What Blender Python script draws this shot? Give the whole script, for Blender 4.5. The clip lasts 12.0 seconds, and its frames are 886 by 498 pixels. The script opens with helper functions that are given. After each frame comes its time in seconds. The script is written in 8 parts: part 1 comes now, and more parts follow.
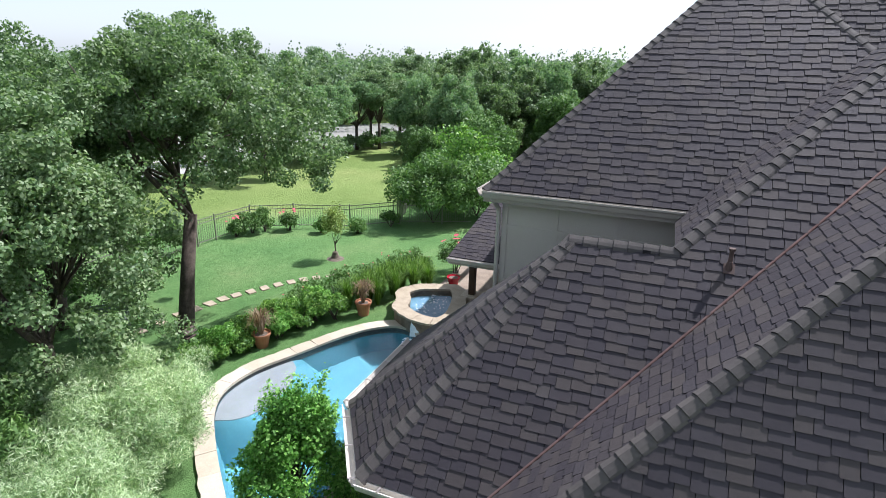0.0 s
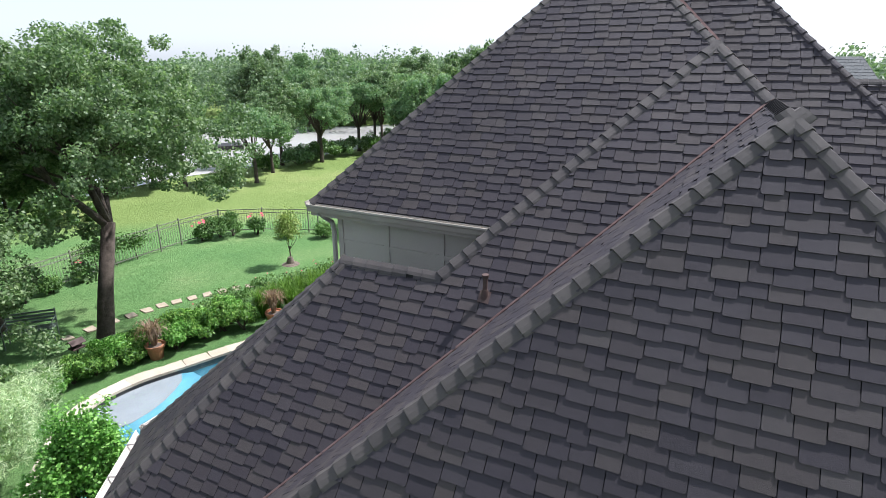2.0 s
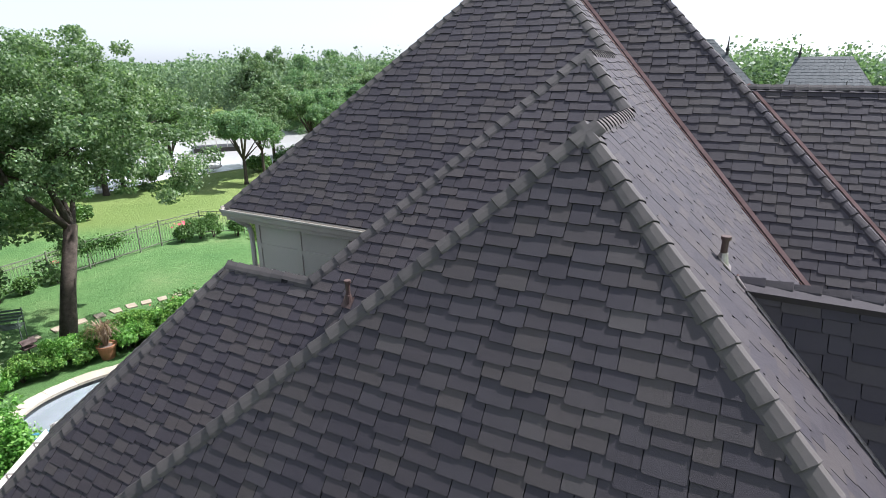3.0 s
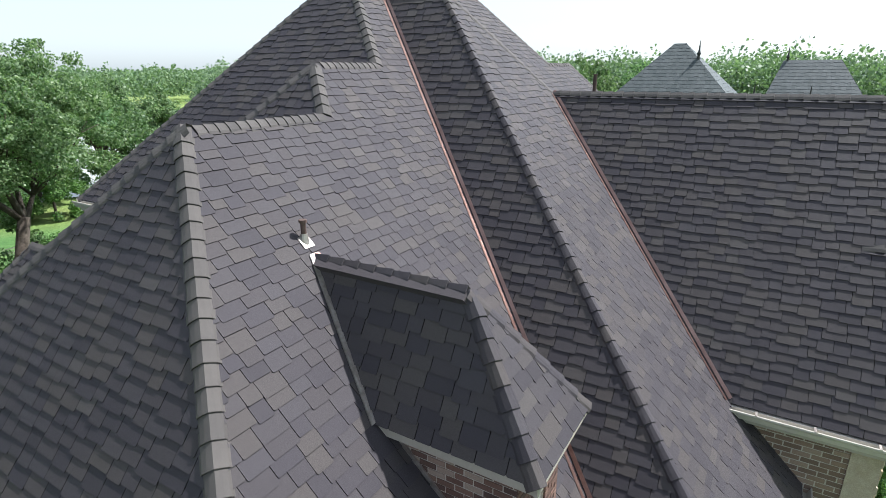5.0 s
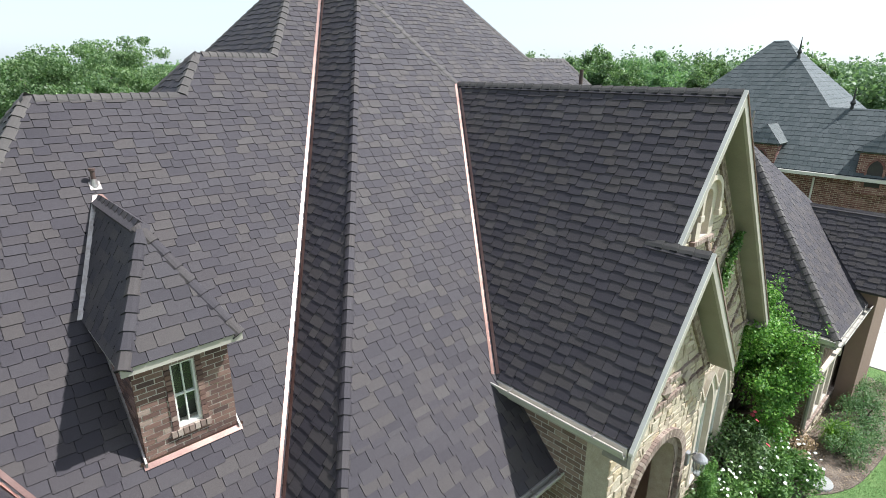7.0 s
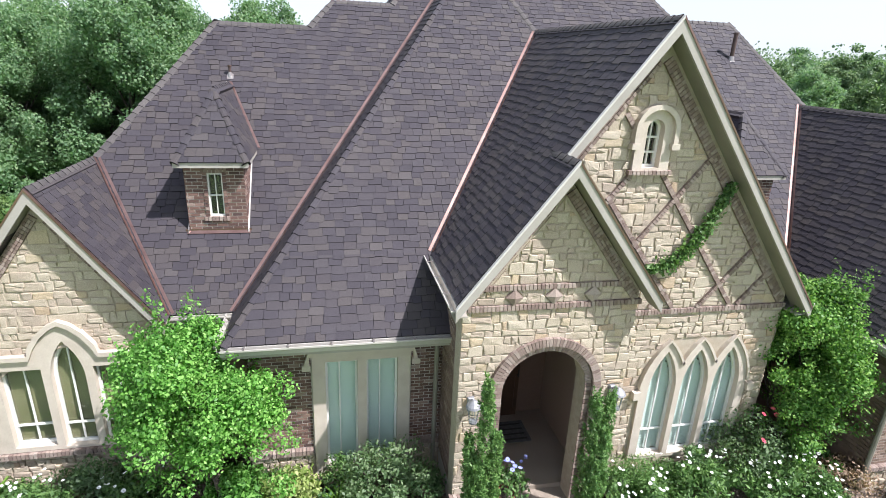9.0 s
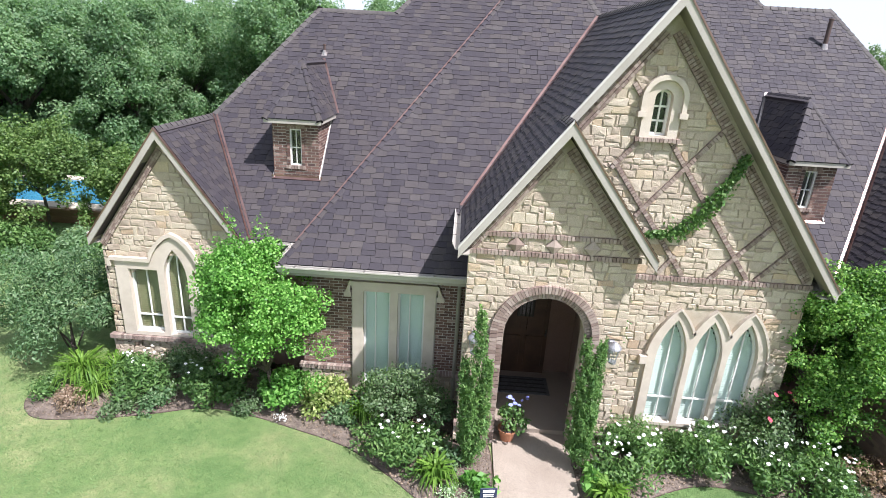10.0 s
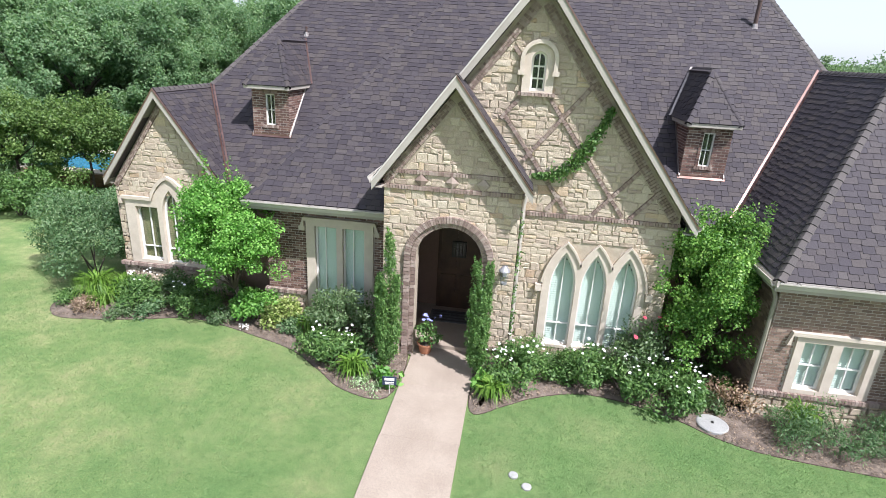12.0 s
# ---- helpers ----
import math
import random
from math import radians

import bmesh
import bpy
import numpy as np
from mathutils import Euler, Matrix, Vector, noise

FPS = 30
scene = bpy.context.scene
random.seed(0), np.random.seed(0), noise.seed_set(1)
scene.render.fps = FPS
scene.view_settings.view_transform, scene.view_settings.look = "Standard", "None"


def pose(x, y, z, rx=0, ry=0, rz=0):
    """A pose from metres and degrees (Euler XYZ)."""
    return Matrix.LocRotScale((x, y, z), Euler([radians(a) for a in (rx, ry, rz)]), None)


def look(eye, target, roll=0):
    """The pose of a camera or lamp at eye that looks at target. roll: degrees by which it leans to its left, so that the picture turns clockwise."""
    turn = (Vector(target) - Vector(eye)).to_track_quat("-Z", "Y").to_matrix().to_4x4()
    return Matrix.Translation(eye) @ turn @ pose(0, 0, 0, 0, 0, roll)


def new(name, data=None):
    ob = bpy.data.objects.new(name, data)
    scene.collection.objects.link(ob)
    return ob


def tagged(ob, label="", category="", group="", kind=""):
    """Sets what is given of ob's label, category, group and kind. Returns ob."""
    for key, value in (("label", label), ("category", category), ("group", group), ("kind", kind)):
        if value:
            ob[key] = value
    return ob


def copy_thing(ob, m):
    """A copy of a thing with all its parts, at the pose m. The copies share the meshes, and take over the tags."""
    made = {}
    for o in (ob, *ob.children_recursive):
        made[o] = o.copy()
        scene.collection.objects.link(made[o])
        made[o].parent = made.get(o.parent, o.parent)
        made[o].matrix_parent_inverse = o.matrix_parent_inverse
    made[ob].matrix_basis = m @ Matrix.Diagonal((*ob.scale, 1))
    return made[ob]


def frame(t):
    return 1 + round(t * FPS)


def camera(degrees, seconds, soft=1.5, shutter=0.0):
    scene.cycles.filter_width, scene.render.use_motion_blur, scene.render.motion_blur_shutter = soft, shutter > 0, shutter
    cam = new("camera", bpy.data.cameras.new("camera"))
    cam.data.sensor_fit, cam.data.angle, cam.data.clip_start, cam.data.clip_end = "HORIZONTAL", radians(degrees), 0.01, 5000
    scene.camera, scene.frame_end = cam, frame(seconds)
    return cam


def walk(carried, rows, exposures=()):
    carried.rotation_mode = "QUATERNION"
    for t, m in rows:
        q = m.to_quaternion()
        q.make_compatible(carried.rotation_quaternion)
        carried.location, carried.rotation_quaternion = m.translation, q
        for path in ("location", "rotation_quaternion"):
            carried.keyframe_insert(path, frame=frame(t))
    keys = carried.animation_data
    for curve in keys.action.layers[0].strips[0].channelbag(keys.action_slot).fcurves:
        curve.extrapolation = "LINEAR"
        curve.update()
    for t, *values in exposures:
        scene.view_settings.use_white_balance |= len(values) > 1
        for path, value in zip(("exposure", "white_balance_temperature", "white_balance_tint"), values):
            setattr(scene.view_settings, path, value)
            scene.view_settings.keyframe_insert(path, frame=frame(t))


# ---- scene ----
cam = camera(78.4, 12.0, soft=0.9)
ROWS = [
    (0, (1.469, 0.476, 7.444), -68.215, -18.446, 1.455),
    (0.5, (1.946, -0.137, 7.409), -67.105, -18.466, 1.108),
    (1, (2.450, -0.859, 7.376), -65.838, -18.246, 0.600),
    (1.5, (2.919, -1.575, 7.459), -64.865, -18.424, 0.430),
    (2, (3.362, -2.259, 7.578), -64.050, -18.657, 0.204),
    (2.5, (3.709, -2.937, 7.651), -63.356, -18.690, 0.095),
    (3, (3.951, -3.675, 7.686), -62.921, -18.661, -0.048),
    (3.5, (4.226, -4.497, 7.686), -62.616, -18.407, -0.007),
    (3.7, (4.344, -4.861, 7.726), -62.478, -18.753, -0.302),
    (5.3, (5.218, -8.005, 7.768), -55.962, -18.151, 0.133),
    (5.5, (5.397, -8.409, 7.789), -53.482, -18.322, 0.601),
    (6, (5.854, -9.471, 7.850), -48.011, -18.667, 1.083),
    (6.5, (6.423, -10.520, 7.768), -45.057, -18.474, 0.521),
    (7, (7.029, -11.419, 7.601), -43.570, -18.254, 0.305),
    (7.2, (7.315, -11.779, 7.509), -42.693, -18.259, 0.104),
    (8.8, (9.819, -15.093, 6.894), -16.668, -19.314, 2.327),
    (9, (10.215, -15.423, 6.773), -12.555, -19.449, 2.563),
    (9.5, (11.277, -16.171, 6.525), -2.584, -19.876, 3.387),
    (10, (11.752, -16.928, 6.428), 1.489, -19.886, 3.262),
    (10.5, (12.215, -17.554, 6.370), 3.502, -20.002, 3.178),
    (11, (12.742, -18.089, 6.261), 4.902, -20.029, 3.172),
    (11.5, (13.496, -18.526, 6.117), 6.305, -19.961, 3.180),
    (12, (14.390, -18.859, 5.995), 7.267, -19.868, 3.176),
]


def aim(place, yaw, pitch, roll):
    """Camera pose from compass turn, tilt and roll in degrees."""
    y, p = radians(yaw), radians(pitch)
    way = Vector((-math.sin(y) * math.cos(p), math.cos(y) * math.cos(p), math.sin(p)))
    return look(place, Vector(place) + 2 * way, roll)


walk(cam, [(t, aim(place, yaw, pitch, roll)) for t, place, yaw, pitch, roll in ROWS],
     [(0, 1.12, 6000, 16.0), (0.7, 1.12, 6000, 16.0), (2, 1.21, 6000, 16.0), (3.7, 1.26, 6000, 15.0), (5.5, 1.20, 6050, 8.0), (7.2, 1.20, 6050, 9.0), (9, 1.27, 6000, 16.5), (10, 1.32, 6000, 18.0), (11, 1.30, 6000, 17.5), (12, 1.21, 6000, 17.5)])

# ---- light ----
SUN_WAY = Vector((0.62, -0.44, 1.07)).normalized()
world = bpy.data.worlds.new("sky")
scene.world = world
world.use_nodes = True
wn = world.node_tree
wn.nodes.clear()
sky_tex = wn.nodes.new("ShaderNodeTexSky")
sky_tex.sky_type = "NISHITA"
sky_tex.sun_disc = False
sky_tex.sun_elevation = math.asin(SUN_WAY.z)
sky_tex.sun_rotation = math.atan2(SUN_WAY.x, SUN_WAY.y)
sky_tex.dust_density = 1.2
sky_tex.air_density = 1.0
sky_tex.ozone_density = 1.0
sky_bg = wn.nodes.new("ShaderNodeBackground")
sky_bg.inputs["Strength"].default_value = 0.15
sky_out = wn.nodes.new("ShaderNodeOutputWorld")
sky_pale = wn.nodes.new("ShaderNodeHueSaturation")
sky_pale.inputs["Saturation"].default_value = 0.55
wn.links.new(sky_tex.outputs[0], sky_pale.inputs["Color"])
sky_haze = wn.nodes.new("ShaderNodeMix")
sky_haze.data_type = "RGBA"
sky_haze.inputs[0].default_value = 0.65
sky_haze.inputs[7].default_value = (1.80, 2.05, 2.24, 1)
wn.links.new(sky_pale.outputs[0], sky_haze.inputs[6])
wn.links.new(sky_haze.outputs[2], sky_bg.inputs["Color"])
wn.links.new(sky_bg.outputs[0], sky_out.inputs["Surface"])
sun_data = bpy.data.lights.new("sun", "SUN")
sun_data.energy = 3.8
sun_data.angle = radians(0.8)
sun_data.color = (1.0, 0.97, 0.93)
sun_ob = new("sun", sun_data)
sun_ob.matrix_world = look(SUN_WAY * 60, (0, 0, 0))


# ---- materials ----
def mat(name, rough=0.8, metal=0.0, spec=0.5):
    m = bpy.data.materials.new(name)
    m.use_nodes = True
    b = m.node_tree.nodes["Principled BSDF"]
    b.inputs["Roughness"].default_value = rough
    b.inputs["Metallic"].default_value = metal
    b.inputs["Specular IOR Level"].default_value = spec
    return m, m.node_tree, b


def nd(nt, kind, **sets):
    n = nt.nodes.new(kind)
    for k, v in sets.items():
        n.inputs[k].default_value = v
    return n


def ramp(nt, source, stops):
    r = nt.nodes.new("ShaderNodeValToRGB")
    e = r.color_ramp.elements
    while len(e) < len(stops):
        e.new(0.5)
    for el, (p, c) in zip(e, stops):
        el.position, el.color = p, (*c, 1)
    nt.links.new(source, r.inputs[0])
    return r.outputs[0]


def mixc(nt, a, b, fac, mode="MIX"):
    n = nt.nodes.new("ShaderNodeMix")
    n.data_type, n.blend_type = "RGBA", mode
    for sock, v in ((n.inputs[0], fac), (n.inputs[6], a), (n.inputs[7], b)):
        if isinstance(v, bpy.types.NodeSocket):
            nt.links.new(v, sock)
        else:
            sock.default_value = (*v, 1) if isinstance(v, tuple) else v
    return n.outputs[2]


def place_co(nt, scale=1.0):
    """Object-space place in metres."""
    g = nt.nodes.new("ShaderNodeNewGeometry")
    m = nt.nodes.new("ShaderNodeVectorMath")
    m.operation = "SCALE"
    m.inputs["Scale"].default_value = scale
    nt.links.new(g.outputs["Position"], m.inputs[0])
    return m.outputs[0]


def noise_tex(nt, scale, detail=3.0, rough=0.55, vec=None):
    n = nd(nt, "ShaderNodeTexNoise", Scale=scale, Detail=detail, Roughness=rough)
    nt.links.new(vec if vec is not None else place_co(nt), n.inputs["Vector"])
    return n.outputs["Fac"]


def bump(nt, b, height, dist, strength=1.0):
    n = nd(nt, "ShaderNodeBump", Distance=dist, Strength=strength)
    nt.links.new(height, n.inputs["Height"])
    nt.links.new(n.outputs[0], b.inputs["Normal"])


def rand_pick(nt):
    """A random number for every loose piece, joined or not."""
    g = nt.nodes.new("ShaderNodeNewGeometry")
    o = nt.nodes.new("ShaderNodeObjectInfo")
    a = nt.nodes.new("ShaderNodeMath")
    a.operation = "ADD"
    nt.links.new(g.outputs["Random Per Island"], a.inputs[0])
    nt.links.new(o.outputs["Random"], a.inputs[1])
    f = nt.nodes.new("ShaderNodeMath")
    f.operation = "FRACT"
    nt.links.new(a.outputs[0], f.inputs[0])
    return f.outputs[0]


def surface(name, stops, pick_stops=None, scale=6.0, fine=120.0, rough=0.85, bump_d=0.004, metal=0.0, spec=0.4, pick_amt=0.6, fine_amt=0.35):
    """Colour from coarse noise, a random tone for each piece, fine grain and relief."""
    m, nt, b = mat(name, rough, metal, spec)
    c = ramp(nt, noise_tex(nt, scale, 5), stops)
    if pick_stops:
        c = mixc(nt, c, ramp(nt, rand_pick(nt), pick_stops), pick_amt)
    f = noise_tex(nt, fine, 2)
    g = ramp(nt, f, [(0.25, (0.55, 0.55, 0.55)), (0.75, (1.35, 1.35, 1.35))])
    c = mixc(nt, c, g, fine_amt, "MULTIPLY")
    nt.links.new(c, b.inputs["Base Color"])
    if bump_d:
        bump(nt, b, f, bump_d)
    return m


M_SHINGLE = surface("asphalt shingle", [(0.3, (0.035, 0.0285, 0.0315)), (0.7, (0.055, 0.0455, 0.0475))],
                    [(0.0, (0.027, 0.0235, 0.030)), (0.22, (0.036, 0.0315, 0.040)), (0.45, (0.047, 0.0395, 0.0415)), (0.62, (0.047, 0.042, 0.049)), (0.8, (0.062, 0.0525, 0.0495)), (0.93, (0.066, 0.0555, 0.0505)), (1.0, (0.080, 0.071, 0.067))],
                    scale=0.7, fine=230, rough=0.74, bump_d=0.0022, spec=0.36, fine_amt=0.85, pick_amt=0.62)
# Bare bitumen, kept near-black so it also draws the shade line below each course.
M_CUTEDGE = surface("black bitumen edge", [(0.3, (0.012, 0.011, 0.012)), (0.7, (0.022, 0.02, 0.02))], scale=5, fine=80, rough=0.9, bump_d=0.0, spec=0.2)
M_COPPER = surface("weathered copper", [(0.3, (0.20, 0.115, 0.095)), (0.7, (0.30, 0.19, 0.16))], scale=3, fine=60, rough=0.3, bump_d=0.0004, metal=0.8, spec=0.9)
M_FASCIA = surface("taupe painted wood", [(0.3, (0.33, 0.30, 0.255)), (0.7, (0.39, 0.36, 0.31))], scale=2, fine=40, rough=0.6, bump_d=0.001, fine_amt=0.12)
# Darker than the fascia paint: shade below the overhang is put into this olive.
M_SOFFIT = surface("olive painted boards", [(0.3, (0.21, 0.19, 0.145)), (0.7, (0.26, 0.24, 0.19))], scale=2, fine=40, rough=0.7, bump_d=0.001, fine_amt=0.12)
M_GUTTER = surface("painted metal gutter", [(0.3, (0.50, 0.47, 0.42)), (0.7, (0.58, 0.55, 0.50))], scale=2, fine=30, rough=0.4, bump_d=0.0, fine_amt=0.1)
M_TAUPEGUTTER = surface("taupe painted gutter", [(0.3, (0.39, 0.365, 0.32)), (0.7, (0.46, 0.43, 0.38))], scale=2, fine=30, rough=0.4, bump_d=0.0, fine_amt=0.1)
M_SIDING = surface("grey painted panel siding", [(0.3, (0.46, 0.425, 0.365)), (0.7, (0.51, 0.475, 0.415))], scale=1.2, fine=50, rough=0.7, bump_d=0.001, fine_amt=0.12)
M_STONE = surface("cream limestone", [(0.25, (0.38, 0.31, 0.222)), (0.5, (0.455, 0.38, 0.28)), (0.75, (0.53, 0.455, 0.35))],
                  [(0.0, (0.34, 0.265, 0.21)), (0.13, (0.405, 0.325, 0.255)), (0.5, (0.465, 0.39, 0.287)), (0.88, (0.54, 0.47, 0.365)), (0.94, (0.50, 0.385, 0.24)), (1.0, (0.40, 0.26, 0.165))],
                  scale=7, fine=60, rough=0.92, bump_d=0.010, fine_amt=0.45, pick_amt=0.62)
M_MORTAR = surface("pale mortar", [(0.3, (0.36, 0.30, 0.22)), (0.7, (0.44, 0.38, 0.29))], scale=9, fine=90, rough=0.95, bump_d=0.006, fine_amt=0.45)
M_BRICKMORTAR = surface("light brick mortar", [(0.3, (0.42, 0.38, 0.325)), (0.7, (0.50, 0.46, 0.40))], scale=12, fine=120, rough=0.95, bump_d=0.003)
M_BRICK = surface("mixed brown brick", [(0.3, (0.17, 0.105, 0.08)), (0.7, (0.24, 0.16, 0.125))],
                  [(0.0, (0.14, 0.098, 0.074)), (0.35, (0.18, 0.12, 0.088)), (0.65, (0.225, 0.155, 0.114)), (0.9, (0.27, 0.192, 0.145)), (1.0, (0.33, 0.255, 0.20))],
                  scale=8, fine=90, rough=0.9, bump_d=0.004, pick_amt=0.85)
M_DORMERBRICK = surface("red-brown brick", [(0.3, (0.12, 0.068, 0.052)), (0.7, (0.18, 0.108, 0.085))],
                        [(0.0, (0.07, 0.045, 0.04)), (0.3, (0.115, 0.066, 0.052)), (0.65, (0.18, 0.105, 0.08)), (0.9, (0.25, 0.165, 0.13)), (1.0, (0.34, 0.27, 0.22))],
                        scale=8, fine=90, rough=0.9, bump_d=0.004, pick_amt=0.85)
M_TRIMBRICK = surface("tan trim brick", [(0.3, (0.225, 0.165, 0.135)), (0.7, (0.31, 0.24, 0.198))],
                      [(0.0, (0.17, 0.118, 0.096)), (0.5, (0.275, 0.205, 0.168)), (1.0, (0.40, 0.33, 0.275))], scale=8, fine=90, rough=0.9, bump_d=0.004, pick_amt=0.8)
M_REDBRICK = surface("red brick", [(0.3, (0.13, 0.056, 0.046)), (0.7, (0.19, 0.085, 0.07))],
                     [(0.0, (0.09, 0.042, 0.036)), (0.6, (0.16, 0.072, 0.06)), (1.0, (0.26, 0.15, 0.125))], scale=5, fine=60, rough=0.9, pick_amt=0.8)
M_CAST = surface("cast stone trim", [(0.3, (0.48, 0.41, 0.33)), (0.7, (0.56, 0.49, 0.40))], scale=5, fine=80, rough=0.85, bump_d=0.003, fine_amt=0.2)
M_WHITE = surface("white painted frame", [(0.3, (0.66, 0.65, 0.60)), (0.7, (0.73, 0.72, 0.67))], scale=3, fine=40, rough=0.45, bump_d=0.0, fine_amt=0.08)
M_BLIND = surface("pale green-white blind", [(0.3, (0.55, 0.60, 0.56)), (0.7, (0.61, 0.66, 0.61))], scale=2, fine=30, rough=0.7, bump_d=0.0, fine_amt=0.08)
M_OLIVEBLIND = surface("olive brown blind", [(0.3, (0.16, 0.145, 0.075)), (0.7, (0.21, 0.19, 0.10))], scale=2, fine=30, rough=0.6, bump_d=0.0, fine_amt=0.1)
M_LEADGLASS = surface("dim leaded glass", [(0.3, (0.05, 0.05, 0.05)), (0.7, (0.11, 0.11, 0.11))], scale=20, fine=40, rough=0.2, bump_d=0.002)
M_ROOMSHADE = surface("dim interior", [(0.3, (0.03, 0.028, 0.025)), (0.7, (0.05, 0.045, 0.04))], scale=2, fine=30, rough=0.9, bump_d=0.0)
M_WOOD = surface("dark stained wood", [(0.3, (0.045, 0.024, 0.014)), (0.7, (0.08, 0.043, 0.024))], scale=4, fine=50, rough=0.45, bump_d=0.002)
M_DECKWOOD = surface("weathered brown boards", [(0.3, (0.20, 0.11, 0.06)), (0.7, (0.30, 0.19, 0.11))], [(0, (0.16, 0.09, 0.05)), (1, (0.34, 0.22, 0.14))], scale=3, fine=50, rough=0.8)
M_IRON = surface("dark iron", [(0.3, (0.035, 0.035, 0.033)), (0.7, (0.06, 0.057, 0.052))], scale=4, fine=60, rough=0.5, metal=0.6, bump_d=0.001)
M_PIPE = surface("grey lead pipe", [(0.3, (0.06, 0.038, 0.032)), (0.7, (0.095, 0.06, 0.05))], scale=6, fine=60, rough=0.7, metal=0.0, bump_d=0.001)
M_LEAD = surface("bright sheet metal", [(0.3, (0.30, 0.26, 0.235)), (0.7, (0.46, 0.42, 0.39))], scale=14, fine=40, rough=0.35, metal=0.7, bump_d=0.004)
M_MULCH = surface("brown bark mulch", [(0.3, (0.11, 0.085, 0.066)), (0.7, (0.22, 0.175, 0.14))], scale=6, fine=45, rough=0.95, bump_d=0.03, fine_amt=0.7)
M_WALK = surface("pinkish exposed aggregate", [(0.3, (0.275, 0.225, 0.175)), (0.7, (0.34, 0.285, 0.225))], scale=1.5, fine=75, rough=0.9, bump_d=0.008, fine_amt=0.8)
M_CONCRETE = surface("pale concrete", [(0.3, (0.36, 0.34, 0.30)), (0.7, (0.44, 0.42, 0.375))], scale=1.2, fine=60, rough=0.9, bump_d=0.003)
M_COPING = surface("buff flagstone coping", [(0.3, (0.40, 0.345, 0.265)), (0.7, (0.52, 0.46, 0.365))], [(0, (0.36, 0.30, 0.22)), (1, (0.55, 0.50, 0.41))], scale=4, fine=60, rough=0.85, pick_amt=0.5)
M_SPACOPING = surface("weathered spa coping", [(0.3, (0.29, 0.24, 0.17)), (0.7, (0.40, 0.335, 0.245))], scale=4, fine=60, rough=0.85)
M_TERRACE = surface("brown flagstone", [(0.3, (0.20, 0.155, 0.115)), (0.7, (0.29, 0.235, 0.18))], scale=2.5, fine=50, rough=0.85)
M_POOL = surface("blue pool plaster", [(0.3, (0.055, 0.185, 0.235)), (0.7, (0.075, 0.235, 0.29))], scale=1.5, fine=30, rough=0.7, bump_d=0.0, fine_amt=0.1)
M_LEDGE = surface("grey pool ledge plaster", [(0.3, (0.17, 0.175, 0.18)), (0.7, (0.21, 0.215, 0.22))], scale=2, fine=30, rough=0.7, bump_d=0.0, fine_amt=0.1)
M_TERRA = surface("terracotta", [(0.3, (0.34, 0.14, 0.075)), (0.7, (0.43, 0.20, 0.11))], scale=5, fine=60, rough=0.8, bump_d=0.002)
M_REDPOT = surface("red glazed pot", [(0.3, (0.35, 0.015, 0.03)), (0.7, (0.45, 0.03, 0.05))], scale=5, fine=60, rough=0.25, bump_d=0.0)
M_BARK = surface("dark oak bark", [(0.3, (0.055, 0.042, 0.033)), (0.7, (0.12, 0.095, 0.075))], scale=9, fine=38, rough=0.95, bump_d=0.03, fine_amt=0.7)
M_SLATE = surface("grey-green slate roof", [(0.3, (0.05, 0.062, 0.062)), (0.7, (0.08, 0.092, 0.09))], [(0, (0.045, 0.058, 0.058)), (1, (0.095, 0.105, 0.105))], scale=1.5, fine=40, rough=0.6, bump_d=0.003)
M_PEBBLE = surface("round concrete lid", [(0.3, (0.27, 0.27, 0.255)), (0.7, (0.34, 0.34, 0.32))], scale=5, fine=60, rough=0.8)
M_PETAL = surface("white petals", [(0.3, (0.78, 0.78, 0.74)), (0.7, (0.85, 0.85, 0.82))], scale=5, fine=60, rough=0.7, bump_d=0, fine_amt=0.05)
M_PEWTER = surface("pewter grey metal", [(0.3, (0.22, 0.22, 0.225)), (0.7, (0.32, 0.32, 0.325))], scale=8, fine=60, rough=0.5, metal=0.3, bump_d=0.001)
M_REDPETAL = surface("red petals", [(0.3, (0.42, 0.04, 0.07)), (0.7, (0.52, 0.09, 0.12))], scale=5, fine=60, rough=0.7, bump_d=0, fine_amt=0.05)


# Lighter than the field shingles: light on the rounded caps is put into the colour.
M_CAP = surface("weathered cap shingle", [(0.3, (0.058, 0.051, 0.048)), (0.7, (0.086, 0.076, 0.070))], [(0, (0.050, 0.045, 0.043)), (1, (0.098, 0.086, 0.078))], scale=5, fine=230, rough=0.8, bump_d=0.002)


def leaf_mat(name, dark, light, tip, trans=0.35, rough=0.5):
    m, nt, b = mat(name, rough, 0, 0.35)
    c = ramp(nt, rand_pick(nt), [(0.0, dark), (0.55, light), (0.9, tip), (1.0, tip)])
    c = mixc(nt, c, ramp(nt, noise_tex(nt, 0.5, 2), [(0.3, (0.75, 0.8, 0.75)), (0.7, (1.2, 1.15, 1.0))]), 0.6, "MULTIPLY")
    nt.links.new(c, b.inputs["Base Color"])
    t = nt.nodes.new("ShaderNodeBsdfTranslucent")
    nt.links.new(mixc(nt, c, (1.2, 1.5, 0.5), 0.5, "MULTIPLY"), t.inputs["Color"])
    x = nt.nodes.new("ShaderNodeMixShader")
    x.inputs[0].default_value = trans
    nt.links.new(b.outputs[0], x.inputs[1])
    nt.links.new(t.outputs[0], x.inputs[2])
    nt.links.new(x.outputs[0], nt.nodes["Material Output"].inputs["Surface"])
    return m


